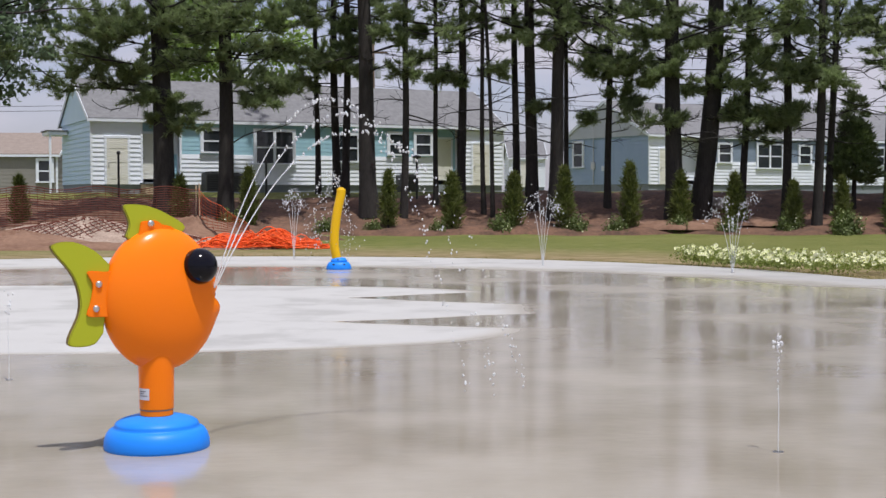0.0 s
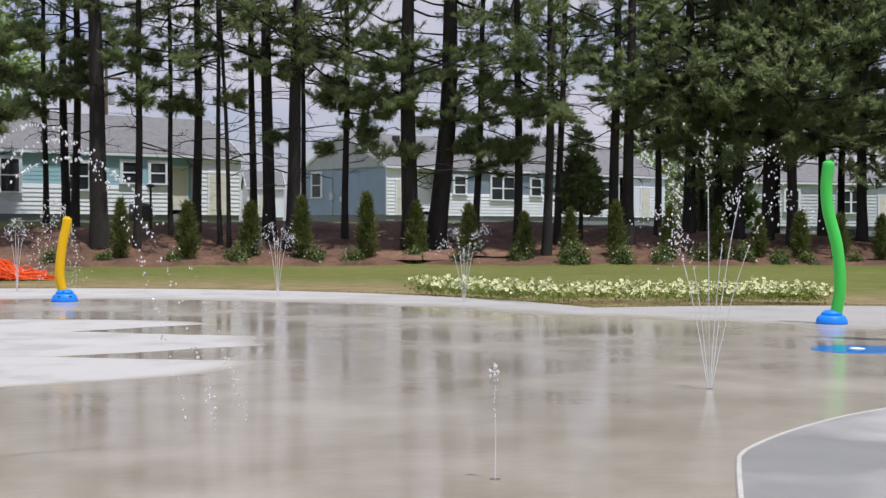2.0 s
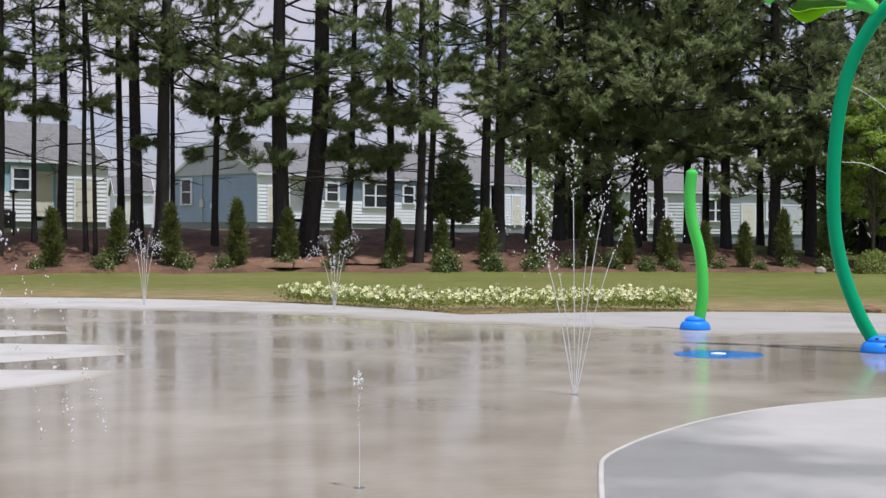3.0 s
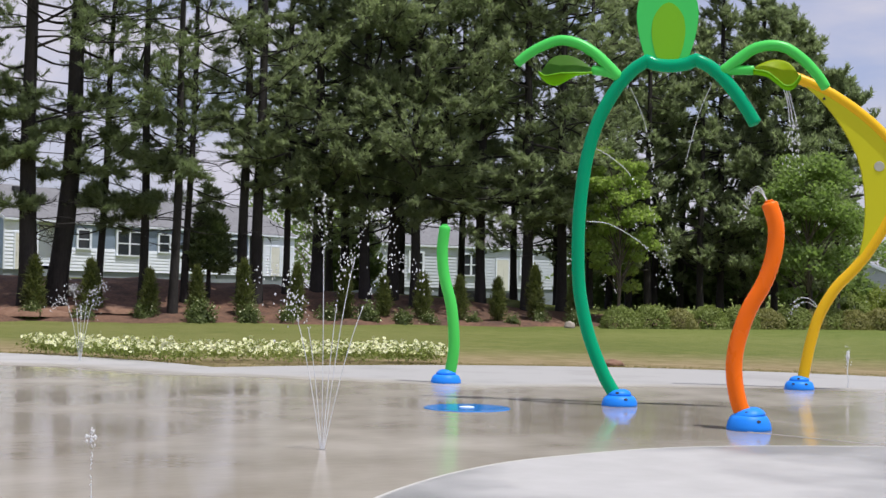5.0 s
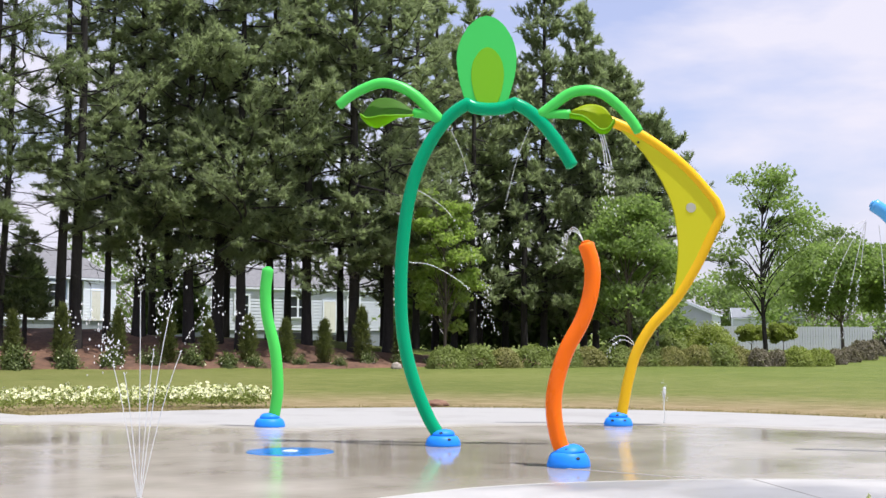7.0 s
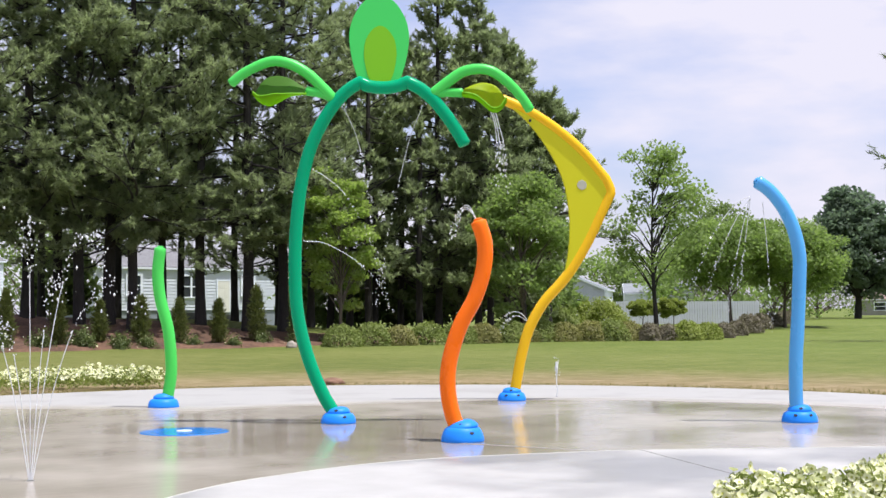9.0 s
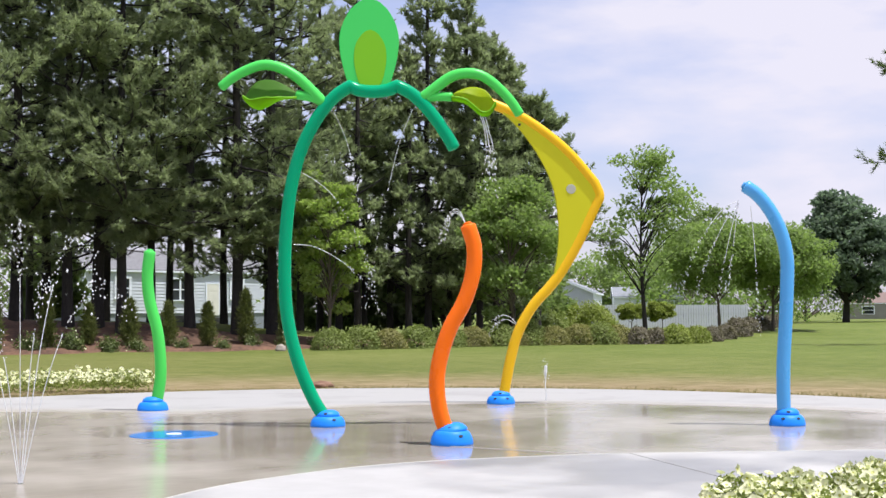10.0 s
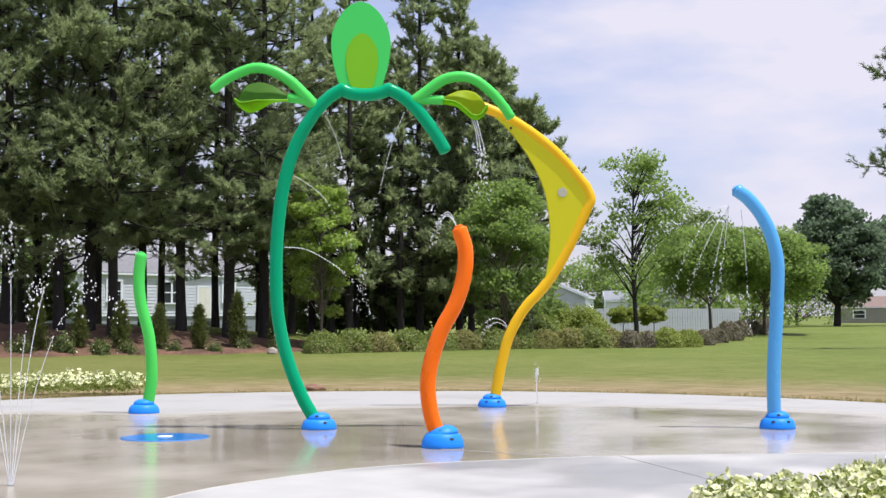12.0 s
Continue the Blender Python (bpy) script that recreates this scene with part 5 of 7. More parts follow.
def dense_cone(rng, tall, wide, n, leaf, belly=0.25, power=0.75, lumps=0.10):
    """Leaf positions over an upright, slightly lumpy cone."""
    u = rng.random(n) ** 0.85
    a = rng.random(n) * 2 * np.pi
    prof = np.where(u < belly, 0.75 + 0.25 * u / belly, ((1 - u) / (1 - belly)) ** power)
    lump = 1 + lumps * np.sin(a * 5 + u * 21) + lumps * np.sin(a * 3 - u * 13 + 1)
    r = wide / 2 * prof * lump * (0.72 + 0.33 * rng.random(n))
    return np.stack([r * np.cos(a), r * np.sin(a), 0.05 + u * tall], -1)


def upright_leaves(p, rng, length, width):
    """Little upswept sprays, as on arborvitae."""
    n = len(p)
    d = unit(np.stack([p[:, 0], p[:, 1], np.full(n, 0.5)], -1) * np.array([1.2, 1.2, 1]) + rng.normal(size=(n, 3)) * 0.35)
    q = unit(np.cross(d, rng.normal(size=(n, 3)))) * width
    ln = length * (0.6 + 0.8 * rng.random((n, 1)))
    v = np.stack([p - q * 0.5, p + d * ln * 0.5 - q, p + d * ln, p + d * ln * 0.5 + q], 1).reshape(-1, 3)
    i = 4 * np.arange(n)[:, None]
    return v, np.vstack([i + np.array([[0, 1, 2]]), i + np.array([[0, 2, 3]])])


def cypress_kind(seed, tall, wide, mat):
    rng = np.random.default_rng(seed)
    t = thing("arborvitae", (0, 0, -50), 0, "young narrow green arborvitae planted in the mulch", "shrub", "arborvitae row on the bank")
    v, f = tube_arrays(np.array([(0, 0, 0), (0.01, 0, tall * 0.4), (0, 0, tall * 0.85)], float), [0.035, 0.025, 0.01], 7, False)
    link("trunk", mesh_np("trunk", v, f, True), M["bark"], t)
    p = np.vstack([dense_cone(rng, tall, wide, 1900, 0.1, 0.30, 0.62, 0.24), dense_cone(rng, tall * 0.94, wide * 0.6, 700, 0.1, 0.22, 0.8)])
    v, f = upright_leaves(p, rng, 0.24, 0.019)
    link("foliage", mesh_np("foliage", v, f), M[mat], t)
    return t


def bush_kind(name, seed, wide, tall, n, leaf, mat, label, group, blooms=0, lumps=1.0, loose=0.34):
    rng = np.random.default_rng(seed)
    t = thing(name, (0, 0, -50), 0, label, "shrub", group)
    for i in range(6):
        a = i * 1.05 + seed
        v, f = tube_arrays(np.array([(0.02 * math.cos(a), 0.02 * math.sin(a), 0), (0.3 * wide * math.cos(a), 0.3 * wide * math.sin(a), tall * 0.7)]), [0.015, 0.006], 5, False)
        link("stem", mesh_np("stem", v, f), M["bark"], t)
    d = unit(rng.normal(size=(n, 3)))
    d[:, 2] = np.abs(d[:, 2]) * 1.0 - 0.15
    ang = np.arctan2(d[:, 1], d[:, 0])
    lump = 1 + lumps * (0.12 * np.sin(3 * ang + 4 * d[:, 2] + seed) + 0.10 * np.sin(7 * ang - 6 * d[:, 2] + 2 * seed))
    r = (1.04 - loose * rng.random(n)) * lump
    p = d * r[:, None] * np.array([wide / 2, wide / 2, tall * 0.88]) + np.array([0, 0, 0.10 * tall])
    p[:, 2] = np.maximum(p[:, 2], 0.02)
    v, f = leaf_cards(p, rng, leaf, face=d)
    link("foliage", mesh_np("foliage", v, f), M[mat], t)
    if blooms:
        k = rng.choice(n, blooms, replace=False)
        v, f = leaf_cards(p[k] * np.array([1.05, 1.05, 1.04]), rng, leaf * 0.9)
        link("blossom", mesh_np("blossom", v, f), M["bloom"], t, "small pale blossoms")
    return t


def scatter(kinds, spots, rng, sink=-0.02):
    """Each spot takes a copy of one of the kinds; the first use moves the kind itself."""
    used = set()
    for x, y, s in spots:
        i = int(rng.integers(len(kinds)))
        m = pose(x, y, gz(x, y) - sink, 0, 0, float(rng.random() * 360)) @ Matrix.Scale(s, 4)
        if i in used:
            copy_thing(kinds[i], m)
        else:
            used.add(i)
            kinds[i].matrix_basis = m
    for i, k in enumerate(kinds):
        if i not in used:
            for o in (*k.children_recursive, k):
                bpy.data.objects.remove(o)


def planting():
    rng = np.random.default_rng(77)
    cy = [cypress_kind(400 + i, 1.80 + 0.11 * i, 0.52 + 0.07 * (i % 3), "cypress") for i in range(5)]
    spots = [(x, bed_line(x) + 1.35 + 0.15 * rng.normal(), (0.95 if x < 12 else 0.82) + 0.16 * rng.random()) for x in (-16.6, -10.5, -7.8, -2.45, 0.0, 2.35, 4.3, 6.75, 8.75, 10.8, 12.9, 14.75, 16.5, 18.5, 20.4, 22.0, 23.4, 25.0, 26.5, 28.3, 30.2)]
    scatter(cy, spots, rng)
    sh = [bush_kind("bank_shrub", 500 + i, 1.25, 1.05, 1700, 0.080, "shrub", "rounded green shrub dotted with pale blossoms, in the mulch", "shrubs along the bank", 70, 1.9, 0.62) for i in range(4)]
    spots = [(x, bed_line(x) + 0.75 + 0.15 * rng.normal(), 0.72 + 0.34 * rng.random()) for x in (-8.4, -4.8, -3.0, -0.5, 1.9, 4.7, 6.2, 8.6, 10.4, 12.6, 14.6, 16.5, 18.0, 19.6, 21.1, 22.4, 23.4, 25.2, 26.7, 28.3, 29.7, 31.2)]
    scatter(sh, spots, rng, 0.10)
    # clipped hedge: a line of separate mounds that swings away across the lawn
    line = spline([(33.9, 54.6, 0), (38.0, 57.5, 0), (42.0, 60.5, 0), (45.5, 62.0, 0), (49.2, 63.5, 0), (50.6, 75.0, 0), (51.8, 90.0, 0), (52.7, 106.0, 0)], 400)
    kinds = dict(g=("hedge", "clipped round green hedge bush"), o=("hedge_olive", "clipped round bronze-green hedge bush"), p=("hedge_purple", "low mauve-brown shrub mound"), l=("hedge_lime", "low lime-green shrub mound"))
    for key, bearings, wide, tall in (("g", (33.9, 35.2, 37.5, 38.8, 40.9, 42.3, 45.3), 1.62, 1.02), ("o", (36.35, 39.9, 41.6, 43.3, 44.35, 46.0), 1.55, 0.95), ("p", (46.85, 47.6, 49.9, 50.4, 50.9, 51.35, 51.8, 52.25, 52.6), 1.15, 0.86), ("l", (48.4, 49.25), 1.45, 0.95)):
        mt, lab = kinds[key]
        ks = [bush_kind("hedge_bush", 600 + 10 * len(key) + i + 7 * len(bearings), wide, tall, 2600, 0.066, mt, lab, "hedge beyond the lawn", lumps=0.45, loose=0.16) for i in range(2)]
        sp = []
        for b in bearings:
            x, y, _ = polar(b, float(np.interp(b, line[:, 0], line[:, 1])) + 0.2 * rng.normal())
            sp.append((x, y, 0.94 + 0.14 * rng.random() + (0.25 if b > 50.5 else 0)))
        scatter(ks, sp, rng)
    for b, d, wide, tall, n, mt, lab in ((44.8, 76.0, 3.3, 1.95, 5200, "hedge_lime", "tall spreading yellow-green shrub before the fence"), (43.2, 72.0, 2.2, 1.5, 2600, "hedge", "rounded green shrub before the fence")):
        x, y, _ = polar(b, d)
        scatter([bush_kind("large_shrub", int(b * 10), wide, tall, n, 0.11, mt, lab, "shrubs before the board fence")], [(x, y, 1.0)], rng)


planting()

# open-grown pines on the bank: bearing, distance, trunk diameter, lean, low boughs
OPEN_PINES = (
    (-12.0, 53.6, 0.88, -0.03, ((-2.2, 6.3, 0.6, 1.9), (-4.6, 7.0, 0.8, 1.7), (-1.1, 7.7, 1.0, 1.5), (0.7, 3.9, 0.4, 0.75), (-0.5, 4.0, 0.3, 0.5), (-3.4, 8.3, -0.6, 1.8), (1.4, 7.6, 0.5, 1.1), (-2.8, 7.4, 1.4, 1.8), (-5.2, 6.2, 0.2, 1.4), (-1.6, 5.6, -0.5, 1.2), (0.7, 4.4, 0.6, 0.9), (-0.3, 4.9, 0.5, 0.8))),
    (-9.55, 53.4, 0.63, 0.004, ((1.5, 5.7, 0.8, 1.1), (2.4, 6.9, 0.5, 1.3), (-0.9, 7.6, 0.6, 1.4), (0.9, 8.0, 0.4, 1.4), (-1.6, 6.4, 0.7, 1.2), (3.4, 8.0, 0.4, 1.3), (-2.4, 8.2, 0.3, 1.4), (2.3, 5.4, 0.6, 1.3), (1.4, 4.8, 0.9, 0.9))),
    (-5.7, 57.0, 0.24, -0.004, ((-2.0, 5.9, 0.6, 1.1), (-1.0, 7.6, 0.5, 1.0))),
    (-4.9, 56.5, 0.36, -0.01, ((-1.6, 4.8, 0.8, 0.9), (0.9, 7.2, 0.4, 0.9), (-0.6, 5.8, 0.7, 1.2))),
    (-4.5, 56.0, 0.34, 0.008, ((-0.2, 5.4, 1.0, 1.25), (0.5, 6.9, 0.5, 0.9), (-0.7, 5.5, 0.8, 1.3), (0.3, 6.1, 0.4, 1.0))),
    (-3.5, 53.2, 0.72, -0.028, ((0.9, 7.9, 0.4, 0.8),)),
    (-2.05, 53.0, 0.30, 0.012, ((-0.3, 7.2, 0.5, 0.7), (0.8, 6.4, 0.3, 0.4), (0.3, 5.8, 0.4, 0.8))),
    (-0.65, 54.6, 0.21, -0.01, ((0.2, 5.2, 0.4, 0.7), (-0.3, 7.1, 0.5, 0.9))),
    (0.4, 54.8, 0.38, 0.004, ((-0.5, 5.0, 0.5, 0.7),)),
    (1.35, 53.4, 0.20, -0.012, ((0.6, 5.7, 0.4, 0.75), (-0.4, 7.6, 0.3, 0.6))),
    (1.75, 53.0, 0.18, -0.035, ()),
    (2.7, 57.0, 0.32, -0.004, ((0.1, 6.9, 0.5, 0.8),)),
    (3.35, 54.2, 0.52, -0.006, ((0.5, 4.1, 0.5, 0.4), (0.9, 6.6, 0.6, 0.6))),
    (4.3, 53.0, 0.58, 0.03, ((-0.7, 7.3, 0.6, 0.9), (0.6, 8.0, 0.4, 0.8))),
    (4.9, 55.0, 0.21, -0.02, ((0.7, 7.4, 0.3, 1.0), (1.2, 6.2, 0.3, 0.6))),
    (6.6, 54.4, 0.29, 0.004, ((0.9, 5.9, 1.0, 1.5), (-0.5, 5.2, 0.6, 0.7), (2.2, 5.4, 0.8, 0.9), (-0.8, 3.6, 0.6, 0.6), (0.9, 3.9, 0.9, 0.55), (-0.2, 5.8, 0.6, 1.2), (0.6, 4.5, 0.6, 0.9))),
    (9.3, 53.2, 0.71, -0.006, ((-1.2, 7.4, 0.8, 1.2), (0.8, 6.8, 0.5, 0.8), (-2.0, 6.5, 0.5, 0.9), (-0.7, 8.3, 0.5, 1.0), (-0.4, 5.8, 0.8, 1.1), (-0.8, 3.9, 0.6, 0.8))),
    (10.4, 54.0, 0.80, 0.06, ((-0.7, 5.0, 0.3, 0.7), (-0.4, 7.0, 0.4, 0.9), (1.6, 7.9, 0.8, 0.9), (1.2, 4.0, 0.5, 1.0), (1.7, 5.3, 0.6, 1.1))),
    (12.1, 55.0, 0.30, 0.035, ((0.7, 6.3, 1.0, 1.2), (0.1, 3.9, 0.7, 1.1), (0.9, 3.2, 0.5, 0.8), (-0.8, 4.0, 0.4, 0.6), (1.0, 3.9, 0.6, 1.0))),
    (13.9, 54.0, 0.36, 0.0, ((0.5, 7.6, 0.9, 0.9), (-0.6, 4.1, 0.6, 0.8), (-0.5, 6.0, 0.7, 0.8), (0.5, 4.2, 0.6, 1.0), (0.3, 5.8, 0.8, 1.1))),
    (15.15, 53.2, 0.38, 0.014, ((0.1, 5.7, 1.0, 1.2), (-1.1, 6.0, 0.7, 0.9), (0.2, 5.8, 0.7, 1.0))),
    (15.6, 55.0, 0.30, 0.026, ((1.3, 7.6, 0.7, 0.9),)),
)
for i, (b, d, w, ln, low) in enumerate(OPEN_PINES):
    big = w > 0.5
    pine(b, d, w, 19.0 + (i * 37) % 5, ln, (6.9 if b < 5 else 5.8) + (i % 3) * 0.9, 26 if big else 19 if b < 5 else 32 if b < 13 else 20, 4.2 if big else 3.2, 10, 100 + i, dead=24 if b > 9 else 16 if b > 5 else 11, bow=0.15 if w > 0.75 and b > 0 else 0.0, boughs=low)
# closer-set pines, needled lower down
for i, (b, d, w, ln) in enumerate((
        (17.95, 55.5, 0.44, 0.012), (18.55, 55.5, 0.48, 0.01), (19.75, 57.0, 0.30, 0.006), (21.1, 58.0, 0.52, 0.0), (22.2, 60.0, 0.42, 0.0), (23.1, 57.5, 0.46, -0.004),
        (24.3, 58.0, 0.52, 0.004), (25.2, 57.0, 0.44, 0.0), (26.4, 60.0, 0.38, 0.01), (28.0, 59.0, 0.44, 0.0), (30.0, 58.5, 0.50, -0.005), (31.4, 59.5, 0.46, 0.0))):
    open_low = i < 2
    pine(b, d, w, 18.0 + (i * 31) % 4, ln, 6.8 if open_low else 3.4 + (i % 3) * 0.7, 20 if open_low else 48 if i < 6 else 56, 3.4 if open_low else 4.3, 11 if open_low else 14, 160 + i, "tall dense pine with dark needled limbs", mat="needles", dead=10 if open_low else 7, needle=(15, 0.27, 0.018) if open_low else (14, 0.27, 0.022),
         boughs=(((0.4, 5.9, 0.9, 1.1), (-0.9, 7.1, 0.7, 0.9)), ((1.1, 6.6, 0.7, 0.9), (0.9, 5.0, 0.8, 0.9)))[i] if open_low else ((0.7, 5.0, 0.9, 0.9), (-0.9, 5.6, 0.7, 0.9), (0.1, 4.0, 1.0, 0.8)))
for i, (b, d, tall) in enumerate(((21.6, 66.0, 20), (24.6, 66.0, 20), (27.2, 66.0, 20), (29.4, 66.0, 19), (32.6, 64.0, 20), (34.2, 66.0, 15.2), (35.3, 67.0, 14.6), (38.0, 66.0, 20.5), (39.7, 67.0, 17.3), (40.9, 68.0, 15.0), (41.6, 69.0, 14.0), (33.4, 69.0, 20), (35.0, 63.5, 17.0), (36.4, 68.0, 15.5), (37.2, 64.5, 13.5), (38.9, 70.0, 14.0), (40.2, 65.5, 14.5), (31.2, 66.0, 19.5), (42.65, 69.0, 12.0))):
    pine(b, d, 0.36, tall, 0.0, (3.2 if i < 4 else 5.6 if b > 42 else 1.6) + (i % 3) * 0.5, 46 if i < 4 else 88 if b > 37.5 else 54, 4.3 if i < 4 else 3.6, 13, 190 + i, "dense dark pine standing behind the hedge", "pines behind the hedge", mat="needles", dead=3, needle=(9 if i < 4 else 10, 0.30, 0.036), cone=0.6 if i < 4 else 0.85, top=15.0 if i < 4 else 17.5, upturn=0.12 if i < 4 else 0.85)

# sculpted evergreen in front of the second house

def cedar():
    """Sheared evergreen: a dense oval body, a pinched neck and a ragged top."""
    rng = np.random.default_rng(301)
    x, y, _ = polar(16.55, 55.5)
    t = thing("cedar_tree", (x, y, gz(x, y) - 0.05), 0, "dark sheared evergreen with a ragged tuft on top", "tree")
    tube("trunk", np.array([(0, 0, 0), (0.03, 0, 1.5), (0, 0, 4.2)]), [0.11, 0.08, 0.02], M["bark"], t, seg=9)
    for name, z0, tall, wide, lumps, n, mat in (("body", 1.15, 2.25, 2.35, 44, 230, "needles_dark"), ("tuft", 3.15, 1.45, 1.0, 13, 150, "needles")):
        pts = []
        for i in range(lumps):
            u, a = (i + 0.5) / lumps, i * 2.4
            w = wide / 2 * (1.06 - 0.80 * u if name == "body" and u > 0.2 else math.sin(math.pi * (0.16 + 0.74 * u)) ** 0.8) * (0.75 + 0.45 * rng.random() if name == "body" else 0.5 + rng.random())
            c = np.array([w * 0.72 * math.cos(a), w * 0.72 * math.sin(a), z0 + tall * u])
            d = unit(rng.normal(size=(n, 3)))
            pts.append(c + d * (0.30 if name == "body" else 0.20) * (0.55 + 0.5 * rng.random((n, 1))) * np.array([1.15, 1.15, 0.55]))
        p = np.vstack(pts)
        v, f = upright_leaves(p, rng, 0.21, 0.024)
        link(name, mesh_np(name, v, f), M[mat], t)


cedar()
leaf_tree("young_maple", 33.75, 57.5, 7.2, 3.1, 1.7, 0.16, 64, 170, 0.12, "leaves_light", 302, "light green young broadleaf tree by the hedge", group="broadleaf trees")
leaf_tree("young_maple", 41.5, 61.5, 7.6, 4.5, 1.5, 0.18, 84, 180, 0.12, "leaves", 303, "light green young broadleaf tree by the hedge", group="broadleaf trees")
leaf_tree("shade_tree", 47.1, 67.0, 9.3, 5.0, 3.0, 0.26, 46, 120, 0.13, "leaves", 304, "open-crowned fresh green tree with a slim dark trunk", group="broadleaf trees", bark="bark")
for b, d, h in ((46.6, 74.0, 1.85), (47.75, 74.0, 2.0)):
    leaf_tree("standard_shrub", b, d, h, 1.55, 1.05, 0.08, 34, 190, 0.09, "hedge_lime", int(b * 7), "small lollipop shrub with a yellow-green crown", "shrub", "shrubs before the board fence", forks=1)
leaf_tree("shade_tree", 50.2, 86.0, 6.6, 7.4, 2.6, 0.24, 110, 200, 0.15, "leaves", 305, "broad fresh green tree before a white fence", group="broadleaf trees")
leaf_tree("shade_tree", 52.4, 90.0, 6.7, 7.0, 2.3, 0.24, 110, 200, 0.15, "leaves", 306, "broad fresh green tree before a white fence", group="broadleaf trees")
leaf_tree("oak_tree", 55.2, 150.0, 13.2, 8.8, 2.6, 0.8, 130, 110, 0.36, "leaves_oak", 307, "large dark oak across the field", group="broadleaf trees", bark="bark")
leaf_tree("oak_tree", 58.6, 160.0, 13.0, 12.0, 2.6, 0.8, 120, 100, 0.36, "leaves_oak", 308, "large dark oak across the field", group="broadleaf trees", bark="bark")
leaf_tree("oak_tree", -9.3, 88.0, 15.5, 10.0, 3.0, 0.6, 130, 90, 0.24, "leaves", 309, "tall light green tree behind the blue house", group="broadleaf trees", bark="bark")
leaf_tree("oak_tree", -19.9, 50.0, 12.0, 6.0, 4.2, 0.5, 90, 80, 0.17, "leaves_oak", 310, "dark broadleaf tree beyond the fence", group="broadleaf trees", bark="bark")
for i, (b, d, h, w) in enumerate(((44.4, 150, 7.4, 12), (46.6, 150, 6.8, 12), (51.8, 140, 8.5, 12), (49.7, 150, 13.2, 9), (49.0, 125, 8.0, 11), (53.6, 170, 10, 16), (61.0, 150, 10, 18), (34.0, 72, 4.2, 7), (36.2, 73, 4.4, 7), (38.6, 74, 4.4, 7), (41.0, 76, 4.4, 7), (42.0, 80, 4.2, 5), (22.3, 70, 3.2, 3.6), (21.0, 110, 9, 16), (17.0, 130, 8, 18))):
    leaf_tree("thicket_tree", b, d, h, w, 0.3, 0.3, 90, 46, 0.28, "leaves_dark" if i in (1, 3, 5) or i > 6 else "leaves", 320 + i, "mixed green tree in the far tree line", group="far tree line")
pine(-20.4, 47.5, 0.55, 18, 0.0, 6.4, 34, 5.4, 12, 341, "broad dark pine beyond the works fence", "pines on the bank", "needles_dark", 4)
pine(58.2, 61.0, 0.4, 12.5, 0.0, 7.2, 22, 2.6, 9, 340, "tall pine at the lawn's far side", "pines across the lawn", "needles_dark", 4)


def flower_strip(name, seed, spots, label, blooms_per, leaf_n, tall, bloom=0.043, leaf=0.030):
    """Low bedding plants: leafy mounds thick with cream trumpet flowers."""
    rng = np.random.default_rng(seed)
    t = thing(name, (0, 0, 0), 0, label, "flower bed", kind="stuff")
    lp, bp = [], []
    for x, y, r in spots:
        a, k = rng.random(leaf_n) * 2 * np.pi, np.sqrt(rng.random(leaf_n))
        q = 0.75 + 0.4 * rng.random()
        h = tall * q * (1 - 0.55 * k * k)
        lp.append(np.stack([x + r * k * np.cos(a), y + r * k * np.sin(a), 0.02 + h * rng.random(leaf_n) ** 0.6], -1))
        a, k = rng.random(blooms_per) * 2 * np.pi, np.sqrt(rng.random(blooms_per))
        bp.append(np.stack([x + r * k * np.cos(a), y + r * k * np.sin(a), 0.03 + tall * q * (1 - 0.55 * k * k) * (0.78 + 0.26 * rng.random(blooms_per))], -1))
    lp, bp = np.vstack(lp), np.vstack(bp)
    v, f = leaf_cards(lp, rng, leaf, 0.5, 1.9)
    link("leaves", mesh_np("leaves", v, f), M["flower_leaf"], t)
    # five-lobed trumpets: ten triangles each
    n = len(bp)
    ax = unit(rng.normal(size=(n, 3)) * 0.55 + np.array([-0.25, -0.55, 0.75]))
    u = unit(np.cross(ax, np.array([0.31, 0.2, 0.9])))
    w = np.cross(ax, u)
    s = bloom * (0.65 + 0.6 * rng.random((n, 1)))
    rim = []
    for j in range(10):
        a = j * np.pi / 5
        rr = s * (1.0 if j % 2 == 0 else 0.78)
        rim.append(bp + u * np.cos(a) * rr + w * np.sin(a) * rr + ax * s * (0.15 if j % 2 == 0 else 0.28))
    v = np.stack([bp - ax * s * 0.35] + rim, 1).reshape(-1, 3)
    i = 11 * np.arange(n)[:, None]
    f = np.vstack([i + np.array([[0, 1 + j, 1 + (j + 1) % 10]]) for j in range(10)])
    link("blooms", mesh_np("blooms", v, f), M["bloom"], t, "cream trumpet flowers")
    o = bp + ax * s * 0.02
    rim = [o + (u * math.cos(j * 1.2566) + w * math.sin(j * 1.2566)) * s * 0.30 + ax * s * 0.10 for j in range(5)]
    v = np.stack([o - ax * s * 0.1] + rim, 1).reshape(-1, 3)
    i = 6 * np.arange(n)[:, None]
    f = np.vstack([i + np.array([[0, 1 + j, 1 + (j + 1) % 5]]) for j in range(5)])
    link("throats", mesh_np("throats", v, f), M["throat"], t, "yellow-green flower throats")
    return t


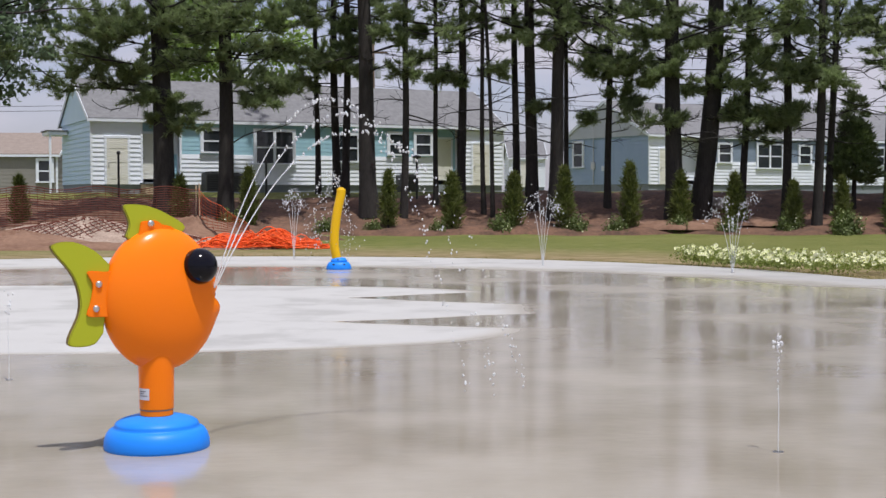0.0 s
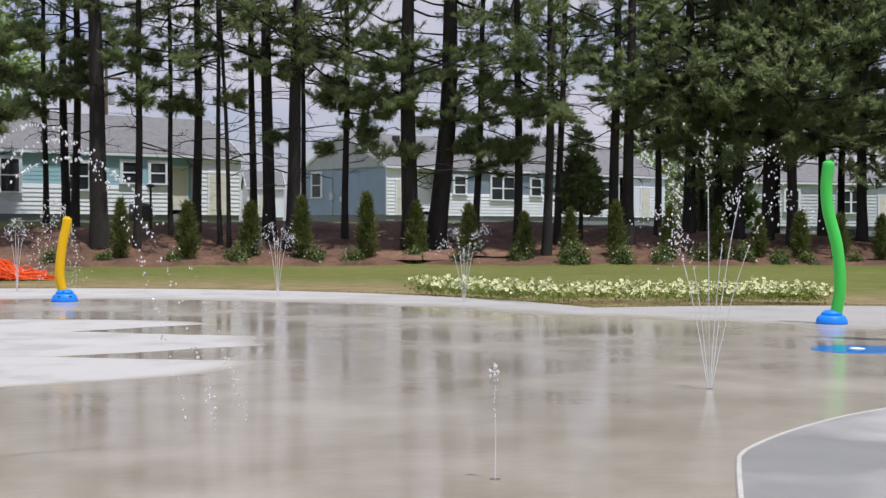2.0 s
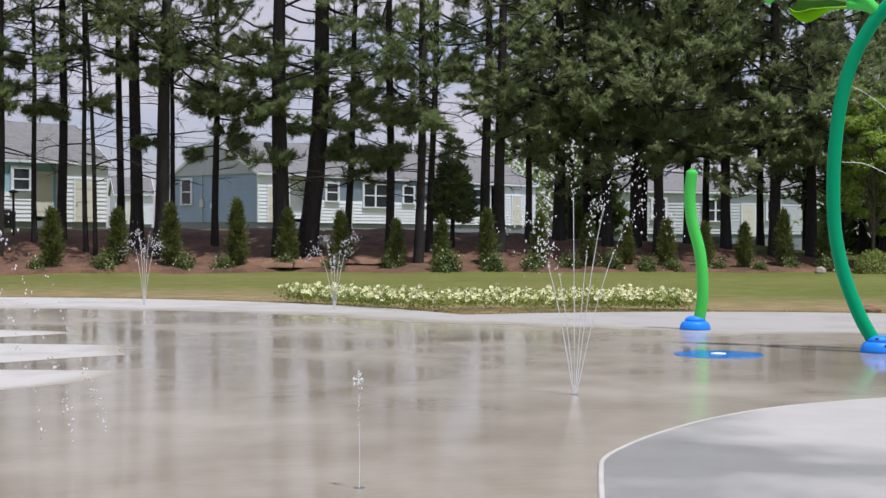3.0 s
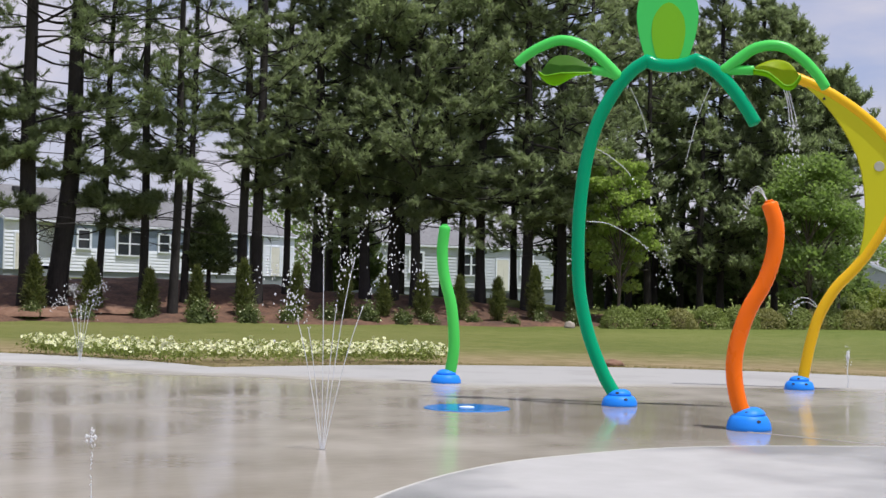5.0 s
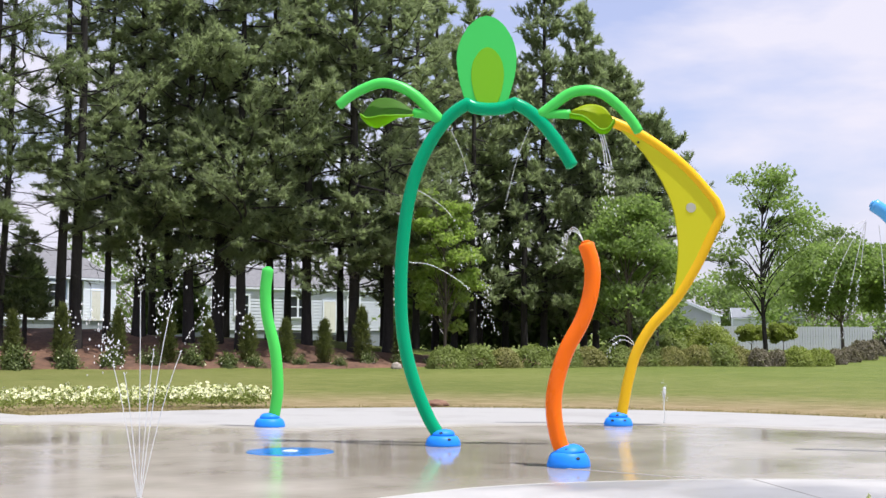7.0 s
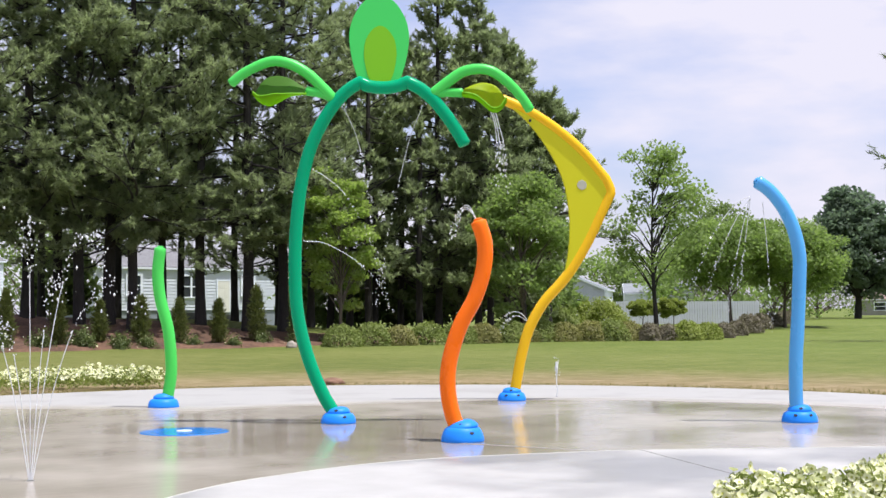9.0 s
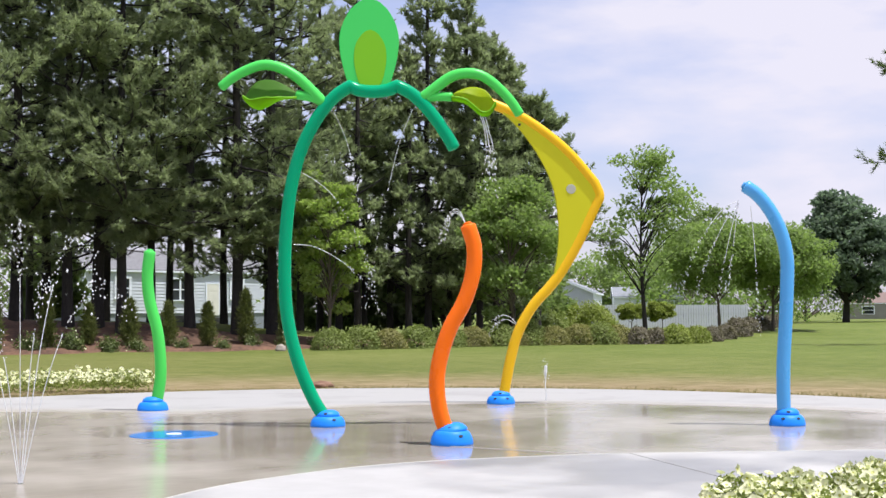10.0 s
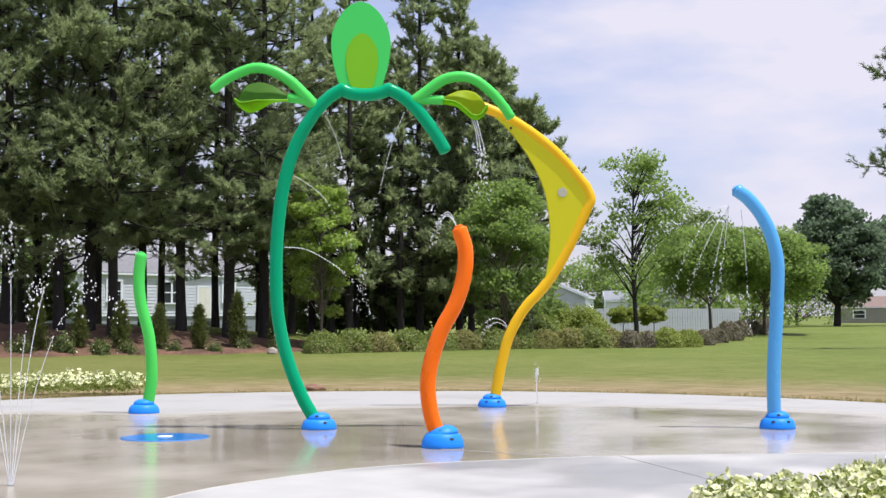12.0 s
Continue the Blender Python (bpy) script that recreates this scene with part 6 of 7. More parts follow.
def flowers():
    rng = np.random.default_rng(5)
    spots = []
    for i in range(150):
        s = i / 149
        # the strip fills the notch behind the pad's two lobes
        x = 4.7 + 7.0 * s
        a = spline([(4.75, 28.1, 0), (5.6, 25.9, 0), (6.6, 24.3, 0), (8.4, 23.65, 0), (10.2, 23.55, 0), (11.6, 23.3, 0)], 150)[i]
        wide = 1.5 * math.sin(math.pi * min(1, 0.10 + s * 0.80)) + 0.15
        k = rng.random()
        spots.append((a[0] + 0.35 * wide * k + 0.05 * rng.normal(), a[1] + wide * k, 0.26 + 0.1 * rng.random()))
    flower_strip("flower_strip", 51, spots, "strip of cream petunias along the pad's edge", 9, 90, 0.36)
    spots = []
    for i in range(95):
        a, k = rng.random() * 2 * math.pi, math.sqrt(rng.random())
        spots.append((8.1 + 1.7 * k * math.cos(a), 4.4 + 1.7 * k * math.sin(a), 0.22 + 0.1 * rng.random()))
    flower_strip("flower_circle", 52, spots, "round bed of cream petunias in the walk", 26, 260, 0.31, 0.034, 0.024)
    bm = lathe([(1.95, 0.004), (1.93, 0.03), (1.6, 0.06), (0.05, 0.09)], 48)
    bmesh.ops.translate(bm, verts=bm.verts[:], vec=(8.1, 4.4, 0))
    tagged(part("flower_bed_soil", bm, M["mulch"]), "dark mulch under the round flower bed", "soil", kind="structure")


flowers()


def grass_fringe():
    """Longer blades along the concrete's edge."""
    rng = np.random.default_rng(63)
    n = 16000
    a = radians(-35) + rng.random(n) * radians(170)
    cx, cy = 1.5, 8.5
    r = np.array([reach(cx, cy, t, LOBES) for t in a]) + 0.03 + np.abs(rng.normal(size=n)) * 0.5
    p = np.stack([cx + r * np.cos(a), cy + r * np.sin(a), np.full(n, -0.035)], -1)
    h = 0.03 + 0.05 * rng.random((n, 1))
    d = unit(rng.normal(size=(n, 3)) * np.array([0.5, 0.5, 0.1]) + np.array([0, 0, 1]))
    q = unit(np.cross(d, rng.normal(size=(n, 3)))) * 0.006
    v = np.stack([p - q, p + q, p + d * h], 1).reshape(-1, 3)
    ob = link("grass_fringe", mesh_np("grass_fringe", v, np.arange(3 * n).reshape(-1, 3)), M["blade"])
    tagged(ob, "dry grass blades fringing the concrete", "grass", kind="stuff")


grass_fringe()

# ---- houses ----


def siding(u0, u1, z0, z1, v, out=-1, pitch=0.20, lap=0.028):
    """A wall of lapped boards along x at depth v: each board's foot stands proud."""
    bm = bmesh.new()
    n = max(1, round((z1 - z0) / pitch))
    zs = [z0 + (z1 - z0) * i / n for i in range(n + 1)]
    for a, b in zip(zs, zs[1:]):
        q = [bm.verts.new(c) for c in ((u0, v + out * lap, a), (u1, v + out * lap, a), (u1, v, b), (u0, v, b))]
        bm.faces.new(q)
        lo = [bm.verts.new(c) for c in ((u0, v, a), (u1, v, a))]
        bm.faces.new((q[0], lo[0], lo[1], q[1]))
    back = [bm.verts.new(c) for c in ((u0, v - out * 0.12, z0), (u1, v - out * 0.12, z0), (u1, v - out * 0.12, z1), (u0, v - out * 0.12, z1))]
    bm.faces.new(back)
    bm.faces.new([bm.verts.new(c) for c in ((u0, v - out * 0.12, z1), (u1, v - out * 0.12, z1), (u1, v, z1), (u0, v, z1))])
    bmesh.ops.remove_doubles(bm, verts=bm.verts[:], dist=0.0005)
    bmesh.ops.recalc_face_normals(bm, faces=bm.faces[:])
    return bm


def turned(bm, m):
    bmesh.ops.transform(bm, matrix=m, verts=bm.verts[:])
    return bm


def gable_wall(D, z0, z1, ridge, pitch=0.21):
    """Lapped boards of an end wall, running up into the gable; along x from 0 to D."""
    bm = bmesh.new()
    z = z0
    while z < ridge - 0.02:
        b = min(z + pitch, ridge - 0.01)

        def ends(h):
            k = max(0.0, (h - z1) / (ridge - z1))
            return k * D / 2, D - k * D / 2
        a0, a1 = ends(z)
        b0, b1 = ends(b)
        q = [bm.verts.new(c) for c in ((a0, -0.036, z), (a1, -0.036, z), (b1, 0, b), (b0, 0, b))]
        bm.faces.new(q)
        lo = [bm.verts.new(c) for c in ((a0, 0, z), (a1, 0, z))]
        bm.faces.new((q[0], lo[0], lo[1], q[1]))
        z += pitch
    back = [bm.verts.new(c) for c in ((0, 0.12, z0), (D, 0.12, z0), (D, 0.12, z1), (D / 2, 0.12, ridge - 0.02), (0, 0.12, z1))]
    bm.faces.new(back)
    bm.faces.new([bm.verts.new(c) for c in ((0, 0.12, z0), (D, 0.12, z0), (D, 0.0, z0), (0, 0.0, z0))])
    bmesh.ops.remove_doubles(bm, verts=bm.verts[:], dist=0.0005)
    bmesh.ops.recalc_face_normals(bm, faces=bm.faces[:])
    return bm


def roof_bm(L, D, eave, ridge, over=0.16, thick=0.14):
    bm = bmesh.new()
    x0, x1 = -over, L + over
    drop = over * (ridge - eave) / (D / 2)
    prof = [(-over, eave - drop), (D / 2, ridge), (D + over, eave - drop)]
    top = [[bm.verts.new((x, y, z + thick)) for y, z in prof] for x in (x0, x1)]
    low = [[bm.verts.new((x, y, z)) for y, z in prof] for x in (x0, x1)]
    for k in range(2):
        bm.faces.new((top[0][k], top[1][k], top[1][k + 1], top[0][k + 1]))
        bm.faces.new((low[0][k], low[0][k + 1], low[1][k + 1], low[1][k]))
    for e in (0, 1):
        for k in range(2):
            bm.faces.new((top[e][k], top[e][k + 1], low[e][k + 1], low[e][k]))
    for k in (0, 2):
        bm.faces.new((top[0][k], low[0][k], low[1][k], top[1][k]))
    bmesh.ops.recalc_face_normals(bm, faces=bm.faces[:])
    return bm


def window(parent, u, z, w, h, v=0.0, m=None, sashes=1):
    """White frame round dark sash panes with a meeting rail and a sill."""
    m = m or Matrix.Identity(4)
    fr = bmesh.new()
    for a in (box(u - 0.15, v - 0.075, z + h, u + w + 0.15, v + 0.02, z + h + 0.14), box(u - 0.15, v - 0.07, z, u, v + 0.02, z + h), box(u + w, v - 0.07, z, u + w + 0.15, v + 0.02, z + h), box(u, v - 0.06, z + h / 2 - 0.035, u + w, v + 0.01, z + h / 2 + 0.035)):
        me = bpy.data.meshes.new("tmp")
        a.to_mesh(me)
        a.free()
        fr.from_mesh(me)
        bpy.data.meshes.remove(me)
    for i in range(1, sashes):
        x = u + w * i / sashes
        a = box(x - 0.065, v - 0.068, z, x + 0.065, v + 0.02, z + h)
        me = bpy.data.meshes.new("tmp")
        a.to_mesh(me)
        a.free()
        fr.from_mesh(me)
        bpy.data.meshes.remove(me)
    win = part("window", turned(fr, m), M["trim"], parent, "white-framed sash window")
    for i in range(sashes):
        x0, x1 = u + w * i / sashes + (0.05 if i else 0), u + w * (i + 1) / sashes - (0.05 if i < sashes - 1 else 0)
        for k in range(2):
            part("pane", turned(box(x0, v - 0.030, z + k * h / 2, x1, v - 0.022, z + (k + 1) * h / 2), m), M["pane"], win)
    part("window_sill", turned(box(u - 0.17, v - 0.12, z - 0.08, u + w + 0.17, v + 0.0, z), m), M["trim"], win)
    return win


def door(parent, u, z, w, h, v):
    d = part("door", box(u, v - 0.05, z, u + w, v - 0.005, z + h, 0.006), M["door_white"], parent, "off-white panelled door")
    for i in range(2):
        for j, (a, b) in enumerate(((0.12, 0.42), (0.48, 0.72), (0.78, 0.93))):
            part("door_panel", box(u + w * (0.12 + 0.44 * i), v - 0.062, z + h * a, u + w * (0.44 + 0.44 * i), v - 0.05, z + h * b, 0.004), M["door_white"], d)
    bm = bmesh.new()
    bmesh.ops.create_uvsphere(bm, u_segments=10, v_segments=6, radius=0.035)
    bmesh.ops.translate(bm, verts=bm.verts[:], vec=(u + 0.08, v - 0.09, z + h * 0.46))
    part("door_knob", bm, M["steel"], d, smooth=True)
    fr = [box(u - 0.10, v - 0.06, z, u, v, z + h + 0.1), box(u + w, v - 0.06, z, u + w + 0.1, v, z + h + 0.1), box(u, v - 0.06, z + h, u + w, v, z + h + 0.1)]
    for b in fr:
        part("door_casing", b, M["trim"], d)
    return d


def house(name, at, turn, L, D, eave, ridge, label, end_mat, roof_mat, front, wins, doors, footing=0.3, end_windows=(), right_mat=None):
    """front: (u0, u1, z0, z1, depth, material) sections; wins: (u, z, w, h, depth, sashes)."""
    t = thing(name, at, turn, label, "house", "houses beyond the trees")
    part("footing", box(0.02, 0.05, -0.9, L - 0.02, D, footing), M["masonry"], t, "blue-grey block footing")
    for u0, u1, z0, z1, v, mt in front:
        part("wall", siding(u0, u1, z0, z1, v, lap=0.032 if mt in ("siding_white", "siding_pale") else 0.010), M[mt], t)
    m_left = pose(0, D, 0, 0, 0, -90)
    part("wall", turned(gable_wall(D, footing, eave, ridge), m_left), M[end_mat], t)
    m_right = pose(L, 0, 0, 0, 0, 90)
    part("wall", turned(gable_wall(D, footing, eave, ridge), m_right), M[right_mat or end_mat], t)
    part("wall", box(0.1, D - 0.12, footing, L - 0.1, D, eave), M[end_mat], t)
    rf = part("roof", roof_bm(L, D, eave, ridge), M[roof_mat], t)
    drop = 0.16 * (ridge - eave) / (D / 2)
    part("fascia", box(-0.16, -0.20, eave - drop - 0.03, L + 0.16, -0.162, eave - drop + 0.09), M["trim"], rf)
    part("soffit", box(-0.15, -0.16, eave - drop - 0.03, L + 0.15, -0.04, eave - drop - 0.005), M["trim"], rf)
    for e in (-0.19, L + 0.165):
        for sgn in (0, 1):
            bm = bmesh.new()
            y0, y1 = (-0.18, D / 2) if sgn == 0 else (D + 0.18, D / 2)
            vs = [bm.verts.new((e + dx, y, z + dz)) for dx in (0, 0.025) for y, z in ((y0, eave - drop), (y1, ridge)) for dz in (-0.06, 0.13)]
            bmesh.ops.convex_hull(bm, input=vs)
            part("rake_board", bm, M["trim"], rf)
    part("vent", box(L * 0.12, D * 0.36, ridge - 0.55, L * 0.12 + 0.42, D * 0.36 + 0.3, ridge - 0.02, 0.03), M["unit"], rf)
    for u0, u1, z0, z1, v, mt in front:
        for u in (u0, u1):
            part("corner_board", box(u - 0.05, v - 0.035, z0, u + 0.05, v + 0.03, z1), M["trim"], t)
    for u, z, w, h, v, n in wins:
        window(t, u, z, w, h, v - 0.035, None, n)
    for u, z, w, h in end_windows:
        window(t, u, z, w, h, -0.035, m_left, 1)
    for u, z, w, h, v in doors:
        door(t, u, z, w, h, v)
    return t


def houses():
    E = 2.92
    blue = house("house", (-15.77, 58.98, 1.98), 26.0, 20.4, 7.0, E, 4.86, "pale blue and white vinyl-sided bungalow with a grey roof", "siding_blue", "shingle",
          [(0, 2.2, 0.05, E, 0.0, "siding_white"), (2.2, 3.96, 0.3, E, 0.45, "siding_aqua"), (3.96, 16.6, 1.42, E, 0.0, "siding_aqua"), (3.96, 16.6, 0.05, 1.42, -0.012, "siding_white"), (16.6, 18.0, 0.3, E, 0.45, "siding_aqua"), (18.0, 20.4, 0.05, E, 0.0, "siding_white")],
          [(5.0, 1.55, 0.85, 0.95, 0.0, 1), (7.5, 1.05, 1.75, 1.45, 0.0, 2), (11.6, 1.2, 0.9, 1.2, 0.0, 1), (14.2, 1.55, 0.8, 0.95, 0.0, 1), (15.6, 1.55, 0.75, 0.95, 0.0, 1), (3.25, 1.5, 0.5, 0.9, 0.45, 1)],
          [(0.65, 0.05, 0.92, 2.03, -0.02), (18.7, 0.05, 0.92, 2.03, -0.02), (2.3, 0.3, 0.85, 2.03, 0.45), (16.8, 0.3, 0.9, 2.03, 0.45)], right_mat="siding_white", footing=0.08)
    bm = bmesh.new()
    bmesh.ops.convex_hull(bm, input=[bm.verts.new((x, y, z)) for x in (-0.09, -0.04) for y, z in ((-0.08, E - 0.02), (7.08, E - 0.02), (3.5, 4.80))])
    part("gable_panel", bm, M["siding_blue"], blue, "smooth pale blue gable panel")
    hood = part("porch_hood", box(-0.95, 5.3, 2.42, -0.05, 6.95, 2.60, 0.02), M["trim"], blue, "white hood over a side door")
    part("hood_roof", box(-1.02, 5.24, 2.60, -0.05, 7.02, 2.66, 0.01), M["shingle"], hood)
    part("hood_post", box(-0.90, 5.36, -0.3, -0.80, 5.46, 2.42), M["trim"], hood)
    part("doorstep", box(2.15, -0.95, -0.42, 3.7, 0.40, 0.06, 0.02), M["stake"], blue, "tan timber doorstep")
    part("step_slab", box(2.1, -1.0, 0.064, 3.75, 0.40, 0.13, 0.015), M["masonry"], blue, "grey step slab")
    grey = house("house", (11.44, 78.1, 2.12), 32.0, 26.0, 8.0, E, 5.0, "slate-blue and white vinyl-sided bungalow with a grey roof", "siding_grey", "shingle",
          [(0, 2.4, 0.05, E, 0.0, "siding_white"), (2.4, 4.2, 0.3, E, 0.5, "siding_white"), (4.2, 21.0, 1.42, E, 0.0, "siding_grey_shaded"), (4.2, 21.0, 0.05, 1.42, -0.012, "siding_white"), (21.0, 22.6, 0.3, E, 1.3, "siding_grey"), (22.6, 26.0, 0.05, E, 0.0, "siding_white")],
          [(5.4, 1.4, 0.9, 1.05, 0.0, 1), (8.6, 1.1, 2.0, 1.4, 0.0, 2), (12.2, 1.4, 0.9, 1.05, 0.0, 1), (15.8, 1.1, 1.9, 1.4, 0.0, 2), (19.0, 1.4, 0.9, 1.05, 0.0, 1)],
          [(0.75, 0.05, 0.92, 2.03, -0.02), (23.4, 0.05, 0.92, 2.03, -0.02)], end_windows=[(0.95, 1.2, 0.85, 1.45)], right_mat="siding_white", footing=0.08)
    bm = bmesh.new()
    bmesh.ops.convex_hull(bm, input=[bm.verts.new((x, y, z)) for x in (-0.11, -0.045) for y, z in ((-0.10, E - 0.02), (8.10, E - 0.02), (4.0, 4.92))])
    part("gable_panel", bm, M["gable"], grey, "pale grey gable panel")
    x, y, _ = polar(23.7, 84)
    house("house", (x, y, 1.30), 8.0, 15.0, 8.0, 2.9, 4.3, "white vinyl-sided bungalow with a grey roof, behind pines", "siding_pale", "shingle",
          [(0, 15.0, 0.25, 2.9, 0.0, "siding_pale")], [(2.2, 1.2, 0.9, 1.2, 0.0, 1), (6.0, 1.1, 1.8, 1.3, 0.0, 2), (11.0, 1.2, 0.9, 1.2, 0.0, 1), (14.0, 1.2, 0.9, 1.2, 0.0, 1)], [(9.0, 0.1, 0.95, 2.03, -0.02)])
    x, y, _ = polar(-22.5, 78)
    house("house", (x, y, 1.25), 4.0, 8.6, 7.5, 2.5, 3.75, "taupe bungalow with a low tan-brown roof", "siding_taupe", "shingle_brown",
          [(0, 8.6, 0.2, 2.5, 0.0, "siding_taupe")], [(7.65, 1.1, 0.65, 1.1, 0.0, 1)], [])
    x, y, _ = polar(2.5, 100)
    house("shed", (x, y, 2.1), 5.0, 2.6, 3.0, 2.3, 3.4, "small pale shed with a grey roof", "siding_white", "shingle", [(0, 2.6, 0.1, 2.3, 0.0, "siding_white")], [], [(0.8, 0.1, 0.9, 1.9, -0.02)])
    x, y, _ = polar(44.95, 109)
    house("house", (x, y, 0.0), 41.0, 9.0, 6.6, 3.0, 4.4, "pale grey gabled house with a blue-grey roof beyond the fence", "gable", "shingle_pale", [(0, 9.0, 0.2, 3.0, 0.0, "siding_white")], [(1.6, 1.1, 1.0, 1.2, 0.0, 1)], [], end_windows=[(2.0, 1.0, 1.0, 1.2), (4.2, 1.0, 1.0, 1.2)])
    x, y, _ = polar(45.8, 128)
    house("house", (x, y, 0.0), -44.0, 6.4, 7.0, 2.85, 3.75, "low white house with a grey roof beyond the fence", "siding_white", "shingle_pale", [(0, 6.4, 0.2, 2.85, 0.0, "siding_white")], [(1.0, 1.0, 1.2, 1.0, 0.0, 1)], [])
    x, y, _ = polar(55.0, 215)
    house("house", (x, y, 0.0), -57.0, 14.0, 9.0, 2.6, 4.2, "brown-roofed house far across the field", "siding_taupe", "shingle_red", [(0, 14.0, 0.2, 2.6, 0.0, "siding_taupe")], [(3.0, 1.0, 1.6, 1.1, 0.0, 1), (8.0, 1.0, 1.6, 1.1, 0.0, 1)], [])


houses()

# ---- yard things ----


def cooling_unit(at, turn):
    t = thing("air_conditioner", at, turn, "dark metal outdoor air-conditioning unit beside the house", "air conditioner", "outdoor units")
    part("body", box(-0.42, -0.42, 0.08, 0.42, 0.42, 0.92, 0.03), M["unit"], t)
    part("pad", box(-0.5, -0.5, -0.1, 0.5, 0.5, 0.08, 0.01), M["masonry"], t)
    for i in range(7):
        part("louvre", box(-0.38, -0.44, 0.18 + 0.1 * i, 0.38, -0.42, 0.23 + 0.1 * i, 0.004), M["iron"], t)
    part("fan_guard", lathe([(0.34, 0.92), (0.34, 0.95), (0.05, 0.97)], 24), M["iron"], t)


for b, d in ((-9.25, 61.0), (-1.9, 65.0), (-10.05, 60.8), (27.6, 80.0), (29.0, 80.5)):
    x, y, _ = polar(b, d)
    cooling_unit((x, y, gz(x, y)), 26)


def path_lamp(b, d, h, cap=0.18):
    x, y, _ = polar(b, d)
    t = thing("path_lamp", (x, y, gz(x, y) - 0.02), 0, "black iron post lamp on the bank", "lamp", "black posts on the bank")
    part("post", lathe([(0.065, 0), (0.050, 0.1), (0.045, h - 0.12), (0.055, h - 0.10)], 12), M["iron"], t)
    part("shade", lathe([(0.06, h - 0.14), (cap, h - 0.10), (cap, h - 0.05), (0.05, h)], 20), M["iron"], t)


path_lamp(-1.5, 55.5, 1.9)
path_lamp(-13.9, 57.5, 1.95, 0.085)
path_lamp(-7.85, 57.0, 1.9, 0.085)


def utility_pole():
    x, y, _ = polar(-3.28, 110)
    t = thing("utility_pole", (x, y, gz(x, y) - 0.1), 0, "weathered wooden utility pole with a transformer and wires", "utility pole")
    tube("pole", np.array([(0, 0, 0), (0.02, 0, 6), (0, 0, 13.2)]), [0.17, 0.15, 0.12], M["pole_wood"], t, seg=10)
    part("crossarm", box(-1.2, -0.06, 11.6, 1.2, 0.06, 11.75, 0.01), M["pole_wood"], t)
    bm = lathe([(0.2, 9.6), (0.24, 9.65), (0.24, 10.5), (0.1, 10.6)], 16)
    bmesh.ops.translate(bm, verts=bm.verts[:], vec=(0.42, 0, 0))
    part("transformer", bm, M["fence_white"], t)
    for z, dx in ((11.8, -1.1), (11.8, 1.1), (9.0, 0.0), (8.6, 0.0)):
        for s in (-1, 1):
            p = np.array([(dx + s * 60 * k, 0.0, z - 1.6 * 4 * k * (1 - k)) for k in np.linspace(0, 1, 14)])
            tube("wire", p, 0.018, M["iron"], t, seg=4, cap=False)


utility_pole()


def board_fence():
    a, b = Vector(polar(43.0, 100)), Vector(polar(51.3, 112))
    t = thing("board_fence", tuple(a), math.degrees(math.atan2((b - a).y, (b - a).x)), "grey-white upright board fence across the field", "fence")
    L = (b - a).length
    n = 76
    bd = box(0, -0.012, 0.08, L / n - 0.035, 0.012, 2.0)
    me = bpy.data.meshes.new("board")
    bd.to_mesh(me)
    bd.free()
    me.materials.append(M["fence_white"])
    rng = random.Random(4)
    for i in range(n):
        o = new("board", me)
        o.parent = t
        o.matrix_basis = pose(i * L / n, 0.0, 0.02 * rng.random() - 0.02)
    for z in (0.45, 1.4):
        part("rail", box(0, 0.013, z, L, 0.05, z + 0.09), M["fence_white"], t)
    for i in range(0, n + 1, 8):
        part("post", box(i * L / n - 0.05, 0.05, -0.2, i * L / n + 0.05, 0.14, 1.95), M["fence_white"], t)


board_fence()


def net_mesh(length, tall, cell, thick, sag, seed, top=None):
    """Plastic safety netting: crossing strands, along x."""
    rng = np.random.default_rng(seed)
    ph = rng.random(4) * 6
    yy = lambda x, z: 0.12 * np.sin(0.9 * x + ph[0]) * (z / tall) + 0.05 * np.sin(2.7 * x + ph[1])
    zz = lambda x, k: k * (tall if top is None else top(x)) * (1 - sag * np.sin(1.4 * x + ph[2]) ** 2)
    items = []
    nx = int(length / 0.25)
    xs = np.linspace(0, length, nx)
    for k in np.linspace(0, 1, int(tall / cell) + 1):
        z = zz(xs, k)
        items.append(tri(*tube_arrays(np.stack([xs, yy(xs, z), z], -1), thick * (1.6 if k in (0, 1) else 1.25), 4, False)))
    ks = np.linspace(0, 1, 5)
    for x in np.arange(0, length, cell * 3.2):
        z = zz(np.full(5, x), ks)
        items.append(tri(*tube_arrays(np.stack([np.full(5, x), yy(np.full(5, x), z), z], -1), thick * 0.8, 4, False)))
    return join_arrays(items)


